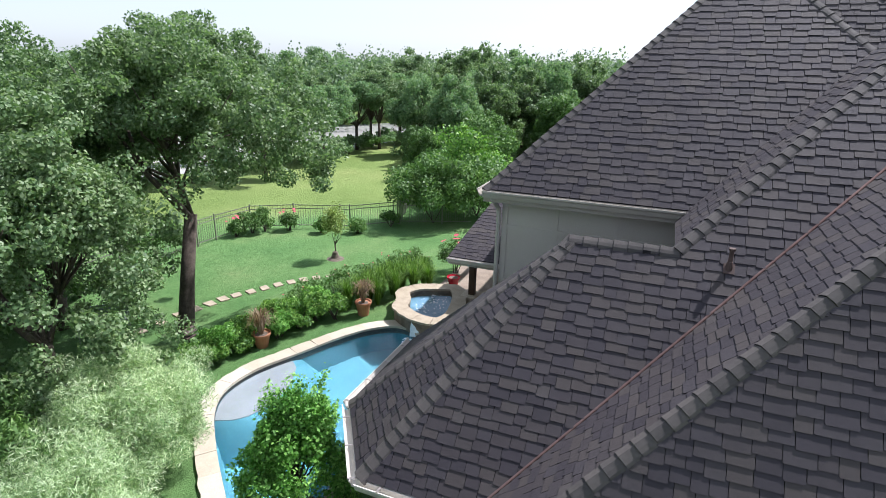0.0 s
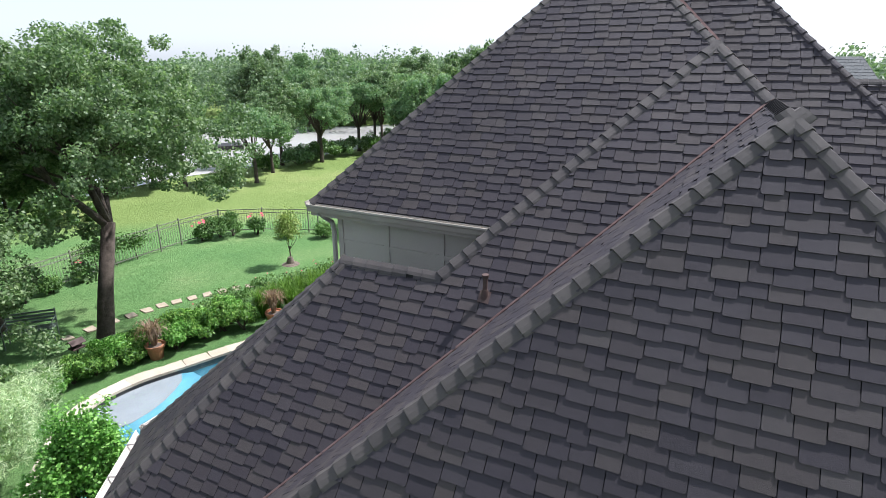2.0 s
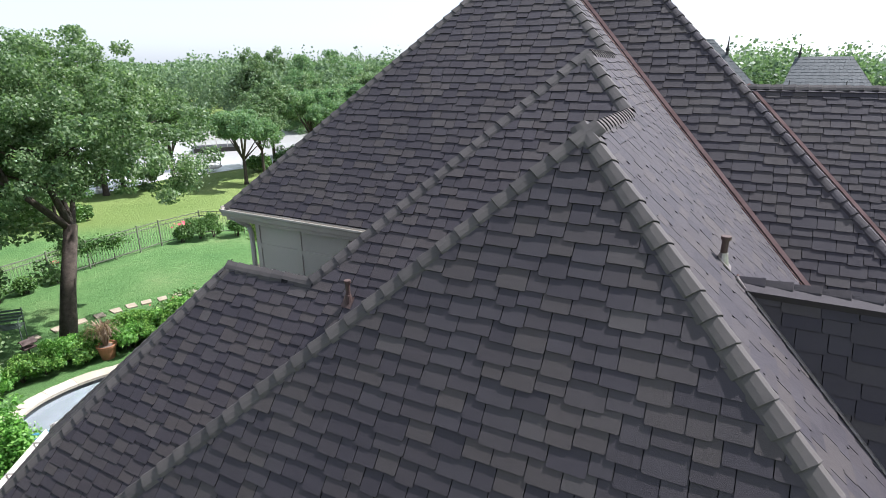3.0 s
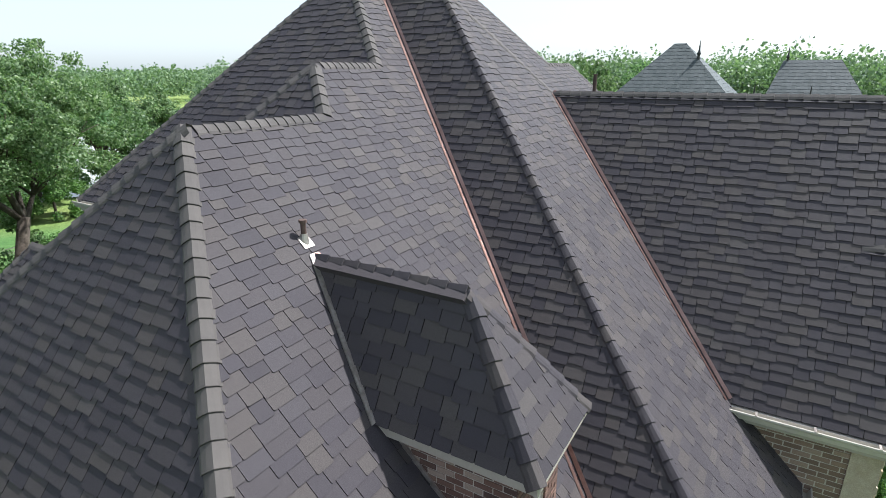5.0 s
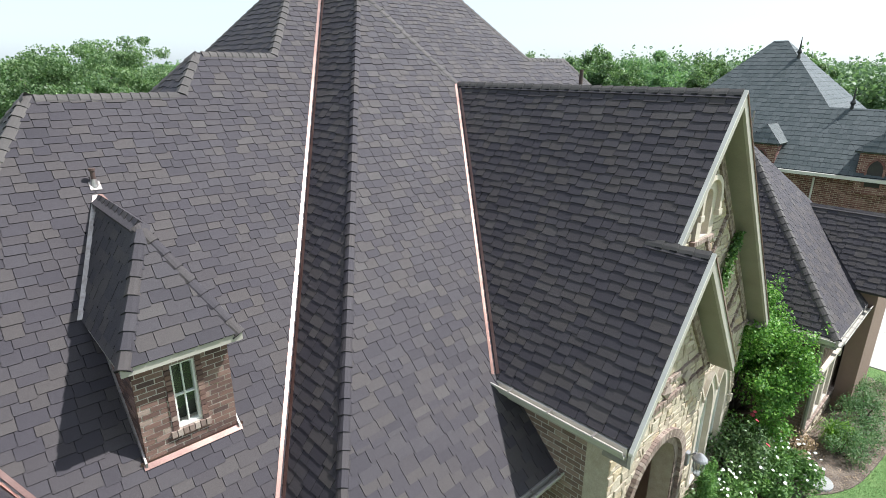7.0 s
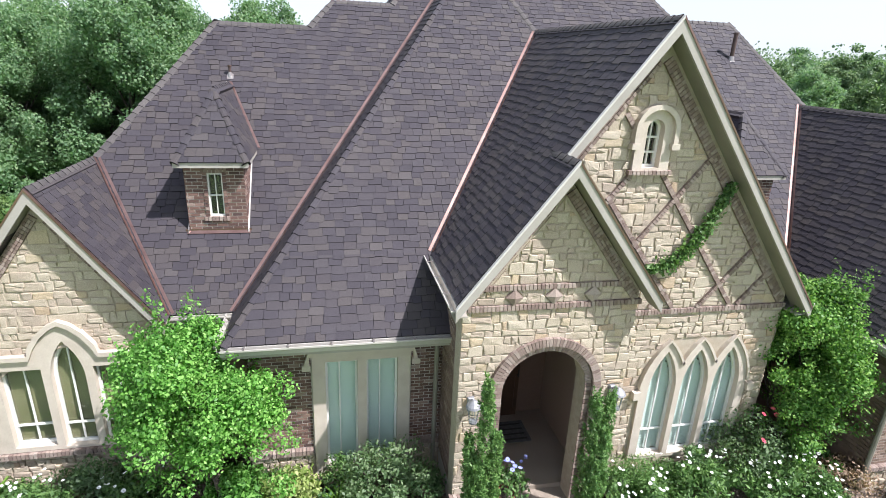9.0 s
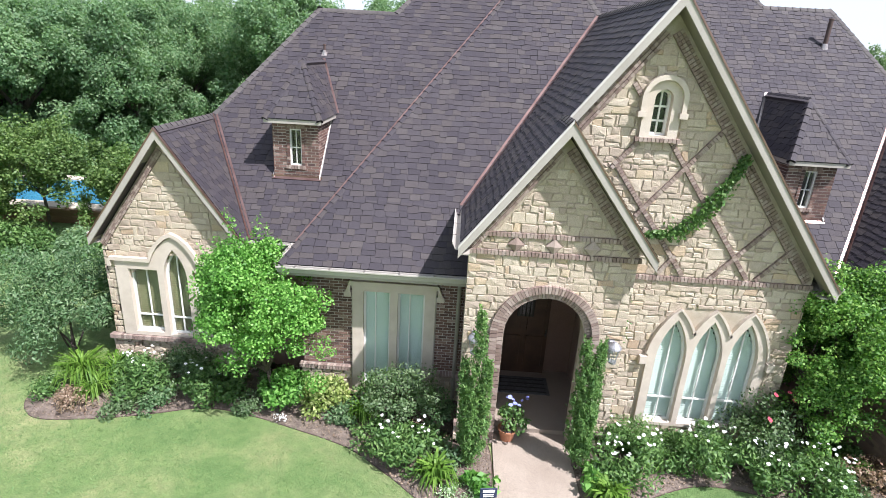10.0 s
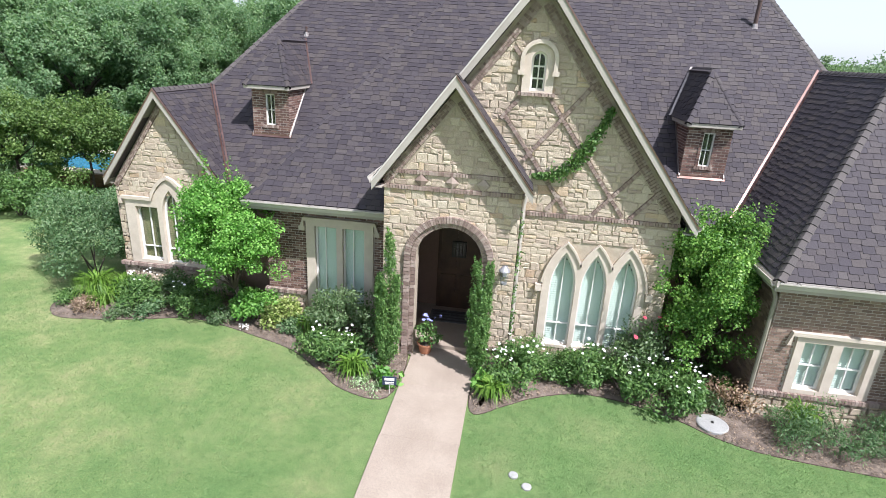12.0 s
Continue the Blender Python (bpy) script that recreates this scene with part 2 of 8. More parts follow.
M_LIGHTWOOD = leaf_mat("olive green leaves", (0.07, 0.135, 0.035), (0.12, 0.20, 0.055), (0.185, 0.27, 0.085), 0.38)
M_OAKLIGHT = leaf_mat("grey-green oak leaves", (0.09, 0.16, 0.068), (0.15, 0.235, 0.105), (0.27, 0.35, 0.20), 0.34, 0.5)
M_OAK = leaf_mat("oak leaves", (0.08, 0.14, 0.06), (0.14, 0.22, 0.1), (0.25, 0.33, 0.19), 0.46, 0.45)
M_WOODS = leaf_mat("woodland leaves", (0.11, 0.205, 0.1), (0.18, 0.29, 0.15), (0.245, 0.345, 0.195), 0.48, 0.6)
M_TURF = leaf_mat("turf blades", (0.125, 0.23, 0.08), (0.178, 0.285, 0.11), (0.235, 0.32, 0.14), 0.3, 0.7)
M_LIME = leaf_mat("bright green leaves", (0.075, 0.205, 0.035), (0.145, 0.34, 0.06), (0.29, 0.52, 0.14), 0.40)
M_SHRUBLIME = leaf_mat("fresh green leaves", (0.06, 0.155, 0.03), (0.12, 0.26, 0.05), (0.27, 0.44, 0.11), 0.38)
M_SHRUB = leaf_mat("shrub leaves", (0.06, 0.13, 0.037), (0.105, 0.205, 0.057), (0.17, 0.28, 0.09), 0.32)
M_SILVER = leaf_mat("silvery green leaves", (0.13, 0.24, 0.09), (0.38, 0.50, 0.29), (0.68, 0.76, 0.58), 0.42)
M_VITEX = leaf_mat("grey-green leaves", (0.07, 0.145, 0.06), (0.12, 0.215, 0.095), (0.215, 0.305, 0.165))
# Greyed against the nearer woods, with haze of distance mixed into the leaf colour.
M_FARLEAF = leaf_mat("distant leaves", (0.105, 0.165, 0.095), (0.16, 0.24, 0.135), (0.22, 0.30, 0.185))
M_CYPRESS = leaf_mat("juniper green", (0.085, 0.18, 0.055), (0.14, 0.265, 0.075), (0.225, 0.36, 0.12))
M_YELLOWLEAF = leaf_mat("yellow-green leaves", (0.15, 0.23, 0.05), (0.28, 0.35, 0.10), (0.46, 0.50, 0.22))
M_GRASSBLADE = leaf_mat("grass blades", (0.07, 0.15, 0.02), (0.12, 0.24, 0.03), (0.19, 0.32, 0.06))
M_CHIPS = leaf_mat("bark chips", (0.07, 0.05, 0.036), (0.19, 0.135, 0.095), (0.34, 0.26, 0.19), 0.0, 0.9)
M_STRAW = leaf_mat("straw seed heads", (0.20, 0.13, 0.09), (0.32, 0.22, 0.16), (0.42, 0.32, 0.24))


def glass_mat():
    m, nt, b = mat("window glass", 0.03, 0, 0.5)
    clear = nt.nodes.new("ShaderNodeBsdfTransparent")
    clear.inputs["Color"].default_value = (0.95, 0.985, 0.97, 1)
    gloss = nt.nodes.new("ShaderNodeBsdfGlossy")
    gloss.inputs["Roughness"].default_value = 0.02
    facing = nt.nodes.new("ShaderNodeLayerWeight")
    facing.inputs["Blend"].default_value = 0.5
    edge = nt.nodes.new("ShaderNodeMath")
    edge.operation = "POWER"
    edge.inputs[1].default_value = 4.0
    nt.links.new(facing.outputs["Facing"], edge.inputs[0])
    fres = nt.nodes.new("ShaderNodeMath")
    fres.operation = "MULTIPLY_ADD"
    fres.inputs[1].default_value, fres.inputs[2].default_value = 0.9, 0.04
    nt.links.new(edge.outputs[0], fres.inputs[0])
    x = nt.nodes.new("ShaderNodeMixShader")
    nt.links.new(fres.outputs[0], x.inputs[0])
    nt.links.new(clear.outputs[0], x.inputs[1])
    nt.links.new(gloss.outputs[0], x.inputs[2])
    nt.links.new(x.outputs[0], nt.nodes["Material Output"].inputs["Surface"])
    return m


M_GLASS = glass_mat()


def water_mat(name, scale, dist):
    m, nt, b = mat(name, 0.02, 0, 0.5)
    b.inputs["Base Color"].default_value = (0.80, 0.95, 1.0, 1)
    b.inputs["Transmission Weight"].default_value = 1.0
    b.inputs["IOR"].default_value = 1.33
    bump(nt, b, noise_tex(nt, scale, 2), dist, 0.5)
    return m


M_WATER = water_mat("pool water", 3.0, 0.03)
# Base colour is raised to carry the sky's reflection on the muddy water.
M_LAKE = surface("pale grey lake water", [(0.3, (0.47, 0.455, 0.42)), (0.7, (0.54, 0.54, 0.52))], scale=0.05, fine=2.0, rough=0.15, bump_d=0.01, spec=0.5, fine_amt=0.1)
M_FOAM = surface("white water foam", [(0.3, (0.6, 0.7, 0.75)), (0.7, (0.8, 0.85, 0.88))], scale=6, fine=30, rough=0.6)


# ---- building helpers ----
class Geo:
    """Collects corners and faces for one mesh."""

    def __init__(self):
        self.v, self.f = [], []

    def add(self, verts, faces):
        n = len(self.v)
        self.v += [tuple(p) for p in verts]
        self.f += [tuple(i + n for i in f) for f in faces]
        return self

    def box(self, a, b, m=None, bev=0.0):
        (x0, y0, z0), (x1, y1, z1) = a, b
        if bev:
            e = bev
            ring = [(x0 + e, y0), (x1 - e, y0), (x1, y0 + e), (x1, y1 - e), (x1 - e, y1), (x0 + e, y1), (x0, y1 - e), (x0, y0 + e)]
            cx, cy = (x0 + x1) / 2, (y0 + y1) / 2
            inn = [(x + (cx - x) * 2 * e / max(x1 - x0, 1e-6), y + (cy - y) * 2 * e / max(y1 - y0, 1e-6)) for x, y in ring]
            vs = [(*p, z0) for p in ring] + [(*p, z1 - e) for p in ring] + [(*p, z1) for p in inn]
            fs = [tuple(range(7, -1, -1)), tuple(range(16, 24))]
            for k in range(8):
                j = (k + 1) % 8
                fs += [(k, j, 8 + j, 8 + k), (8 + k, 8 + j, 16 + j, 16 + k)]
        else:
            vs = [(x, y, z) for z in (z0, z1) for x, y in ((x0, y0), (x1, y0), (x1, y1), (x0, y1))]
            fs = [(3, 2, 1, 0), (4, 5, 6, 7), (0, 1, 5, 4), (1, 2, 6, 5), (2, 3, 7, 6), (3, 0, 4, 7)]
        if m is not None:
            vs = [m @ Vector(p) for p in vs]
        return self.add(vs, fs)

    def slab(self, poly, way):
        """A solid from a flat outline pushed along a vector."""
        w = Vector(way)
        a = [Vector(p) for p in poly]
        nrm = sum(((a[i] - a[0]).cross(a[i + 1] - a[0]) for i in range(1, len(a) - 1)), Vector())
        if nrm.dot(w) > 0:
            a.reverse()
        n = len(a)
        fs = [tuple(range(n)), tuple(range(2 * n - 1, n - 1, -1))]
        fs += [((i + 1) % n, i, n + i, n + (i + 1) % n) for i in range(n)]
        return self.add(a + [p + w for p in a], fs)

    def tube(self, pts, radii, n=8, cap=True):
        pts = [Vector(p) for p in pts]
        if not isinstance(radii, (list, tuple)):
            radii = [radii] * len(pts)
        base = len(self.v)
        side = None
        for i, p in enumerate(pts):
            d = (pts[min(i + 1, len(pts) - 1)] - pts[max(i - 1, 0)]).normalized()
            if side is None:
                side = d.orthogonal().normalized()
            side = (side - d * side.dot(d)).normalized()
            up = d.cross(side)
            for k in range(n):
                a = 2 * math.pi * k / n
                self.v.append(tuple(p + radii[i] * (math.cos(a) * side + math.sin(a) * up)))
        for i in range(len(pts) - 1):
            for k in range(n):
                j = (k + 1) % n
                self.f.append((base + i * n + k, base + i * n + j, base + (i + 1) * n + j, base + (i + 1) * n + k))
        if cap:
            self.f.append(tuple(base + k for k in range(n - 1, -1, -1)))
            self.f.append(tuple(base + (len(pts) - 1) * n + k for k in range(n)))
        return self

    def lathe(self, profile, at=(0, 0, 0), n=16):
        base = len(self.v)
        for r, z in profile:
            for k in range(n):
                a = 2 * math.pi * k / n
                self.v.append((at[0] + r * math.cos(a), at[1] + r * math.sin(a), at[2] + z))
        for i in range(len(profile) - 1):
            for k in range(n):
                j = (k + 1) % n
                self.f.append((base + i * n + k, base + i * n + j, base + (i + 1) * n + j, base + (i + 1) * n + k))
        self.f.append(tuple(base + k for k in range(n - 1, -1, -1)))
        self.f.append(tuple(base + (len(profile) - 1) * n + k for k in range(n)))
        return self

    def weld(self):
        """Join corners that coincide, so that abutting pieces make one body."""
        seen, ids = {}, []
        vs = []
        for p in self.v:
            k = (round(p[0], 4), round(p[1], 4), round(p[2], 4))
            if k not in seen:
                seen[k] = len(vs)
                vs.append(p)
            ids.append(seen[k])
        fs = []
        for f in self.f:
            q = [ids[i] for i in f]
            q = [a for i, a in enumerate(q) if a != q[i - 1]]
            if len(q) > 2 and len(set(q)) == len(q):
                fs.append(tuple(q))
        self.v, self.f = vs, fs
        return self

    def mesh(self, name, material, smooth=False):
        me = bpy.data.meshes.new(name)
        me.from_pydata(self.v, [], self.f)
        me.materials.append(material)
        if smooth:
            me.polygons.foreach_set("use_smooth", [True] * len(me.polygons))
        me.update()
        return me

    def part(self, name, material, parent=None, label="", smooth=False):
        if name in ("gable_wall", "front_wall", "window_surround", "window", "upper_wall", "side_wall", "hood_moulding"):
            self.weld()
        ob = new(name, self.mesh(name, material, smooth))
        if parent is not None:
            ob.parent = parent
        if label:
            ob["label"] = label
        return ob


def thing(name, label, category, group="", kind="", at=(0, 0, 0)):
    ob = new(name)
    ob.location = at
    ob.empty_display_size = 0.2
    return tagged(ob, label, category, group, kind)


def clip2(poly, clip):
    """Sutherland-Hodgman: a convex outline cut by another, both counter-clockwise."""
    out = poly
    for i in range(len(clip)):
        (ax, ay), (bx, by) = clip[i], clip[(i + 1) % len(clip)]
        src, out = out, []
        if not src:
            return []
        for j in range(len(src)):
            p, q = src[j - 1], src[j]
            dp = (bx - ax) * (p[1] - ay) - (by - ay) * (p[0] - ax)
            dq = (bx - ax) * (q[1] - ay) - (by - ay) * (q[0] - ax)
            if (dp >= 0) != (dq >= 0):
                s = dp / (dp - dq)
                out.append((p[0] + s * (q[0] - p[0]), p[1] + s * (q[1] - p[1])))
            if dq >= 0:
                out.append(q)
    return out


def area2(p):
    return 0.5 * sum(p[i - 1][0] * p[i][1] - p[i][0] * p[i - 1][1] for i in range(len(p)))


def ccw(p):
    return p if area2(p) > 0 else p[::-1]


# ---- the house: roof planes, z = a + bx * x + by * y ----
PLANES = {
    "S": (9.985, 0, 0.987), "P": (11.254, 0, 1.009), "WB": (-3.74, 1.366, 0), "NB": (4.62, 0, -0.95),
    "WA": (-3.757, 1.111, 0), "NA": (5.63, 0, -1.023), "WM": (-5.374, 1.127, 0), "NM": (8.93, 0, -1.074),
    "EM": (33.687, -1.37, 0), "EE": (43.89, -1.76, 0), "WP": (-8.318, 1.28, 0), "EP": (32.377, -1.717, 0),
    "WG": (-11.523, 1.296, 0), "EG3": (26.184, -1.292, 0), "EG2": (22.471, -1.272, 0), "EG1": (13.90, -1.42, 0),
    "WG4": (-21.73, 1.3, 0), "SG4": (13.64, 0, 1.1), "EA": (14.63, -1.111, 0),
}


def lift(plane, x=None, y=None, z=None):
    """The point of a roof plane with the two coordinates that are given."""
    a, bx, by = PLANES[plane]
    if z is None:
        return Vector((x, y, a + bx * x + by * y))
    if x is None:
        return Vector(((z - a - by * (y or 0)) / bx, y, z))
    return Vector((x, (z - a - bx * x) / by, z))


def SP(x, z):
    return lift("S", x=x, z=z)


house = thing("house", "large stone and brick house with steep dark shingle roofs", "house")
EXPO = 0.131
SHINGLE_OBJECTS = []


def plane_axes(plane):
    a, bx, by = PLANES[plane]
    n = Vector((-bx, -by, 1)).normalized()
    v = Vector((-n.x * n.z, -n.y * n.z, 1 - n.z * n.z)).normalized()
    u = v.cross(n).normalized()
    return u, v, n


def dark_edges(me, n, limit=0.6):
    """Cut shingle edges, bare bitumen without granules; the near-black also paints in butt shade."""
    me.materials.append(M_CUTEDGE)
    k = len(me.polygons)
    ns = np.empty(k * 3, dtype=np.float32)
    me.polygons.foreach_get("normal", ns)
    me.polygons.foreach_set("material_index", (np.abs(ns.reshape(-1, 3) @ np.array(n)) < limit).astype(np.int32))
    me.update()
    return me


def roof(plane, pieces, label="", tabs=True, singles=0, expo=None, centre=None, seed=1, material=None, name="roof_slope", owner=None, sub=True):
    """One roof slope: a deck, and on it courses of staggered shingles cut to the convex pieces.
    The shingles nearest to centre are objects of their own, the rest one joined mesh."""
    rnd = random.Random(seed)
    owner = owner or house
    material = material or M_SHINGLE
    expo = expo or EXPO
    u, v, n = plane_axes(plane)
    deck = Geo()
    for pc in pieces:
        deck.slab([Vector(p) - n * 0.012 for p in pc], -n * 0.10)
    slope = deck.part(name, material, owner, label)
    if not tabs:
        return slope
    o = Vector(pieces[0][0])
    o = o - v * ((o.z - min(Vector(p).z for pc in pieces for p in pc)) / v.z)
    flat = [ccw([((Vector(p) - o).dot(u), (Vector(p) - o).dot(v)) for p in pc]) for pc in pieces]
    us = [p[0] for pc in flat for p in pc]
    vs = [p[1] for pc in flat for p in pc]
    lo, hi, top = min(us), max(us), max(vs)
    cu, cv = ((Vector(centre) - o).dot(u), (Vector(centre) - o).dot(v)) if centre else (0, 0)
    rest, whole = Geo(), []
    widths = (0.145, 0.17, 0.20, 0.225, 0.25)
    row = 0
    low = False
    while row * expo < top:
        v0 = row * expo
        x = lo - rnd.random() * 0.25
        while x < hi:
            k = rnd.randrange(5)
            w = widths[k]
            low = low if rnd.random() < 0.28 else not low
            drop = (rnd.choice((0.022, 0.028, 0.034)) if low else rnd.choice((0.0, 0.0, 0.006))) * (1 if row else 0)
            h = 0.0185 + rnd.uniform(-0.001, 0.001)
            c = 0.009
            rect = [(x + c, v0 - drop), (x + w - 0.006 - c, v0 - drop), (x + w - 0.006, v0 - drop + c), (x + w - 0.006, v0 + expo + 0.02), (x, v0 + expo + 0.02), (x, v0 - drop + c)]
            for pc in flat:
                cut = clip2(rect, pc)
                if len(cut) < 3 or abs(area2(cut)) < 4e-4:
                    continue
                full = len(cut) == 6 and abs(area2(cut) - area2(rect)) < 1e-6
                if full and singles:
                    whole.append(((x - cu) ** 2 + (v0 - cv) ** 2, x, v0 - drop, k, h))
                    continue
                tops = [o + u * p[0] + v * p[1] + n * (0.009 + (h - 0.009) * (1 - (p[1] - v0) / (expo + 0.02))) for p in cut]
                lows = [o + u * p[0] + v * p[1] - n * 0.011 for p in cut]
                m = len(cut)
                rest.add(tops + lows, [tuple(range(m))] + [(i, m + i, m + (i + 1) % m, (i + 1) % m) for i in range(m)])
            x += w
        row += 1
    whole.sort()
    kinds = {}
    for i, (_, x, y, k, h) in enumerate(whole):
        w = widths[k] - 0.006
        rect = [(c, 0), (w - c, 0), (w, c), (w, expo + 0.05), (0, expo + 0.05), (0, c)]
        if i < singles:
            if k not in kinds:
                g = Geo()
                tops = [u * p[0] + v * p[1] + n * (0.009 + 0.0095 * (1 - p[1] / (expo + 0.02))) for p in rect]
                lows = [u * p[0] + v * p[1] - n * 0.011 for p in rect]
                g.add(tops + lows, [tuple(range(6))] + [(j, 6 + j, 6 + (j + 1) % 6, (j + 1) % 6) for j in range(6)])
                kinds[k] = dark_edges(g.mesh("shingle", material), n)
            SHINGLE_OBJECTS.append((kinds[k], slope, o + u * x + v * y + n * (h - 0.0185)))
        else:
            tops = [o + u * (x + p[0]) + v * (y + p[1]) + n * (0.009 + (h - 0.009) * (1 - p[1] / (expo + 0.02))) for p in rect]
            lows = [o + u * (x + p[0]) + v * (y + p[1]) - n * 0.011 for p in rect]
            rest.add(tops + lows, [tuple(range(6))] + [(j, 6 + j, 6 + (j + 1) % 6, (j + 1) % 6) for j in range(6)])
    if rest.f:
        ob = rest.part("shingle_covering", material, slope)
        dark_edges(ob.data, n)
        ob["kind"] = "stuff"
    return slope


def caps(p, q, n1, n2, owner=None, step=0.18, half=0.118, material=None, name="ridge_cap", seed=3):
    """Folded cap shingles lapped along a hip or ridge from p (low) to q (high)."""
    rnd = random.Random(seed)
    p, q = Vector(p), Vector(q)
    d = (q - p)
    length = d.length
    d.normalize()
    mid = (Vector(n1) + Vector(n2)).normalized()
    wings = []
    for nn in (Vector(n1), Vector(n2)):
        w = d.cross(nn).normalized()
        if w.dot(mid) > 0:
            w = -w
        wings.append((w, nn))
    meshes = []
    for variant in range(3):
        g = Geo()
        hh = half + (variant - 1) * 0.006
        cross = [(-1, 1.0), (-1, 0.68), (-1, 0.34), (0, 0), (1, 0.34), (1, 0.68), (1, 1.0)]
        k = len(cross)
        rows = []
        for s, up in ((0.0, 0.027), (0.004, 0.031), (step * 0.5, 0.022), (step + 0.05, 0.013)):
            for side, t in cross:
                if side == 0:
                    rows.append(d * s + mid * (up + 0.006))
                else:
                    w, nn = wings[0] if side < 0 else wings[1]
                    rows.append(d * s + w * (hh * t) + nn * (up * (0.32 if t == 1 else 0.85)) + mid * (0.022 * t * (1 - t) * 4 * (0.55 if t < 0.5 else 0.4)))
        fs = [(r * k + c, r * k + c + 1, (r + 1) * k + c + 1, (r + 1) * k + c) for r in range(3) for c in range(k - 1)]
        base = len(rows)
        for side, t in cross:
            if side == 0:
                rows.append(d * 0.004 - mid * 0.03)
            else:
                w, nn = wings[0] if side < 0 else wings[1]
                rows.append(d * 0.004 + w * (hh * t) - nn * 0.012)
        fs += [(c + 1, c, base + c, base + c + 1) for c in range(k - 1)]
        fs += [(0, k, 3 * k, base), (k - 1, base + k - 1, 4 * k - 1, 2 * k - 1)]
        g.add(rows, fs)
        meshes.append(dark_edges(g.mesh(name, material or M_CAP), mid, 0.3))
    s = 0.0
    while s < length - 0.75 * step:
        SHINGLE_OBJECTS.append((meshes[rnd.randrange(3)], owner or house, p + d * s))
        s += step * rnd.uniform(0.96, 1.04)


def valley(p, q, n1, n2, name="valley_flashing", w=0.075, rib=0.016, material=None, label="brown copper valley strip"):
    """A sheet copper valley with a raised rib along its middle."""
    p, q = Vector(p), Vector(q)
    d = (q - p).normalized()
    mid = (Vector(n1) + Vector(n2)).normalized()
    g = Geo()
    arms = []
    for nn in (Vector(n1), Vector(n2)):
        a = d.cross(nn).normalized()
        if a.dot(mid) < 0:
            a = -a
        arms.append((a, nn))
    hump = [mid * (0.004 + rib * math.sin(a)) + (arms[1][0] - arms[0][0]).normalized() * (-0.022 * math.cos(a)) for a in (0.35, 1.57, 2.79)]
    prof = [arms[0][0] * w + arms[0][1] * 0.022, arms[0][0] * w * 0.4 + arms[0][1] * 0.022] + hump + [arms[1][0] * w * 0.4 + arms[1][1] * 0.022, arms[1][0] * w + arms[1][1] * 0.022]
    k = len(prof)
    vs = [e + o for e in (p, q) for o in prof] + [e + o - mid * 0.05 for e in (p, q) for o in prof]
    fs = [(i, i + 1, k + i + 1, k + i) for i in range(k - 1)] + [(2 * k + i, 3 * k + i, 3 * k + i + 1, 2 * k + i + 1) for i in range(k - 1)]
    fs += [(0, k, 3 * k, 2 * k), (k - 1, 3 * k - 1, 4 * k - 1, 2 * k - 1)] + [(i, 2 * k + i, 2 * k + i + 1, i + 1) for i in range(k - 1)]
    g.add(vs, fs)
    return g.part(name, material or M_COPPER, house, label)


def nrm(plane):
    return plane_axes(plane)[2]


def on(plane, pts):
    """Corners on a plane that slopes in x, given as (y, z), or in y, given as (x, z)."""
    if PLANES[plane][1]:
        return [lift(plane, y=a, z=z) for a, z in pts]
    return [lift(plane, x=a, z=z) for a, z in pts]


RAKE1, RAKE2, RAKE3 = -7.5, -9.3, -8.9
roof("S", [on("S", [(8.05, 7.25), (6.33, 4.91), (7.79, 2.85), (8.72, 2.85), (12.16, 7.25)]),
           on("S", [(9.91, 7.25), (12.16, 7.25), (12.62, 7.83), (10.43, 7.83)]),
           on("S", [(11.72, 7.83), (12.62, 7.83), (13.58, 9.06), (12.81, 9.06)]),
           on("S", [(12.81, 9.06), (17.97, 9.06), (17.67, 9.48), (13.18, 9.48)]),
           on("S", [(13.58, 9.06), (14.267, 7.88), (18.83, 7.88), (17.97, 9.06)]),
           on("S", [(14.267, 7.88), (14.57, 7.36), (15.60, 6.03), (21.5, 6.03), (20.47, 7.88)]),
           on("S", [(15.60, 6.03), (18.06, 2.85), (18.9, 2.85), (21.35, 6.03)])],
     singles=300, centre=(8.0, -5.5, 4.5), seed=11)
roof("P", [on("P", [(8.72, 2.85), (12.0, 2.85), (12.0, 3.81), (9.475, 3.81)]),
           on("P", [(9.475, 3.81), (11.83, 3.81), (14.57, 7.36), (12.25, 7.36)]),
           on("P", [(12.25, 7.36), (14.57, 7.36), (13.58, 9.06)])], singles=300, centre=(10.3, -7.3, 3.9), seed=12)
roof("WP", [on("WP", [(-7.23, 2.85), (-8.33, 2.85), (-2.174, 9.06), (-0.937, 9.06)])], seed=13)
roof("EP", [on("EP", [(-3.86, 7.36), (-2.174, 9.06), (-0.937, 9.06), (-2.66, 7.36)])], tabs=False)
roof("WB", [on("WB", [(1.86, 2.85), (-7.23, 2.85), (-2.77, 7.25)]),
            on("WB", [(-7.23, 2.85), (RAKE1, 2.85), (RAKE1, 4.91), (-5.14, 4.91)])], singles=300, centre=(7.3, -3.0, 6.2), seed=14)
roof("NB", [on("NB", [(8.05, 7.25), (4.82, 2.85), (5.95, 2.85), (9.91, 7.25)])], seed=15)
roof("WA", [on("WA", [(1.86, 2.85), (-0.863, 5.44), (1.41, 5.44), (3.27, 2.85)]),
            on("WA", [(-0.863, 5.44), (-2.77, 7.25), (-2.15, 7.83), (0.186, 5.44)])], singles=300, centre=(7.6, 0.6, 4.7), seed=16)
roof("NA", [on("NA", [(10.43, 7.83), (8.27, 5.44), (9.6, 5.44), (11.72, 7.83)])], seed=17)
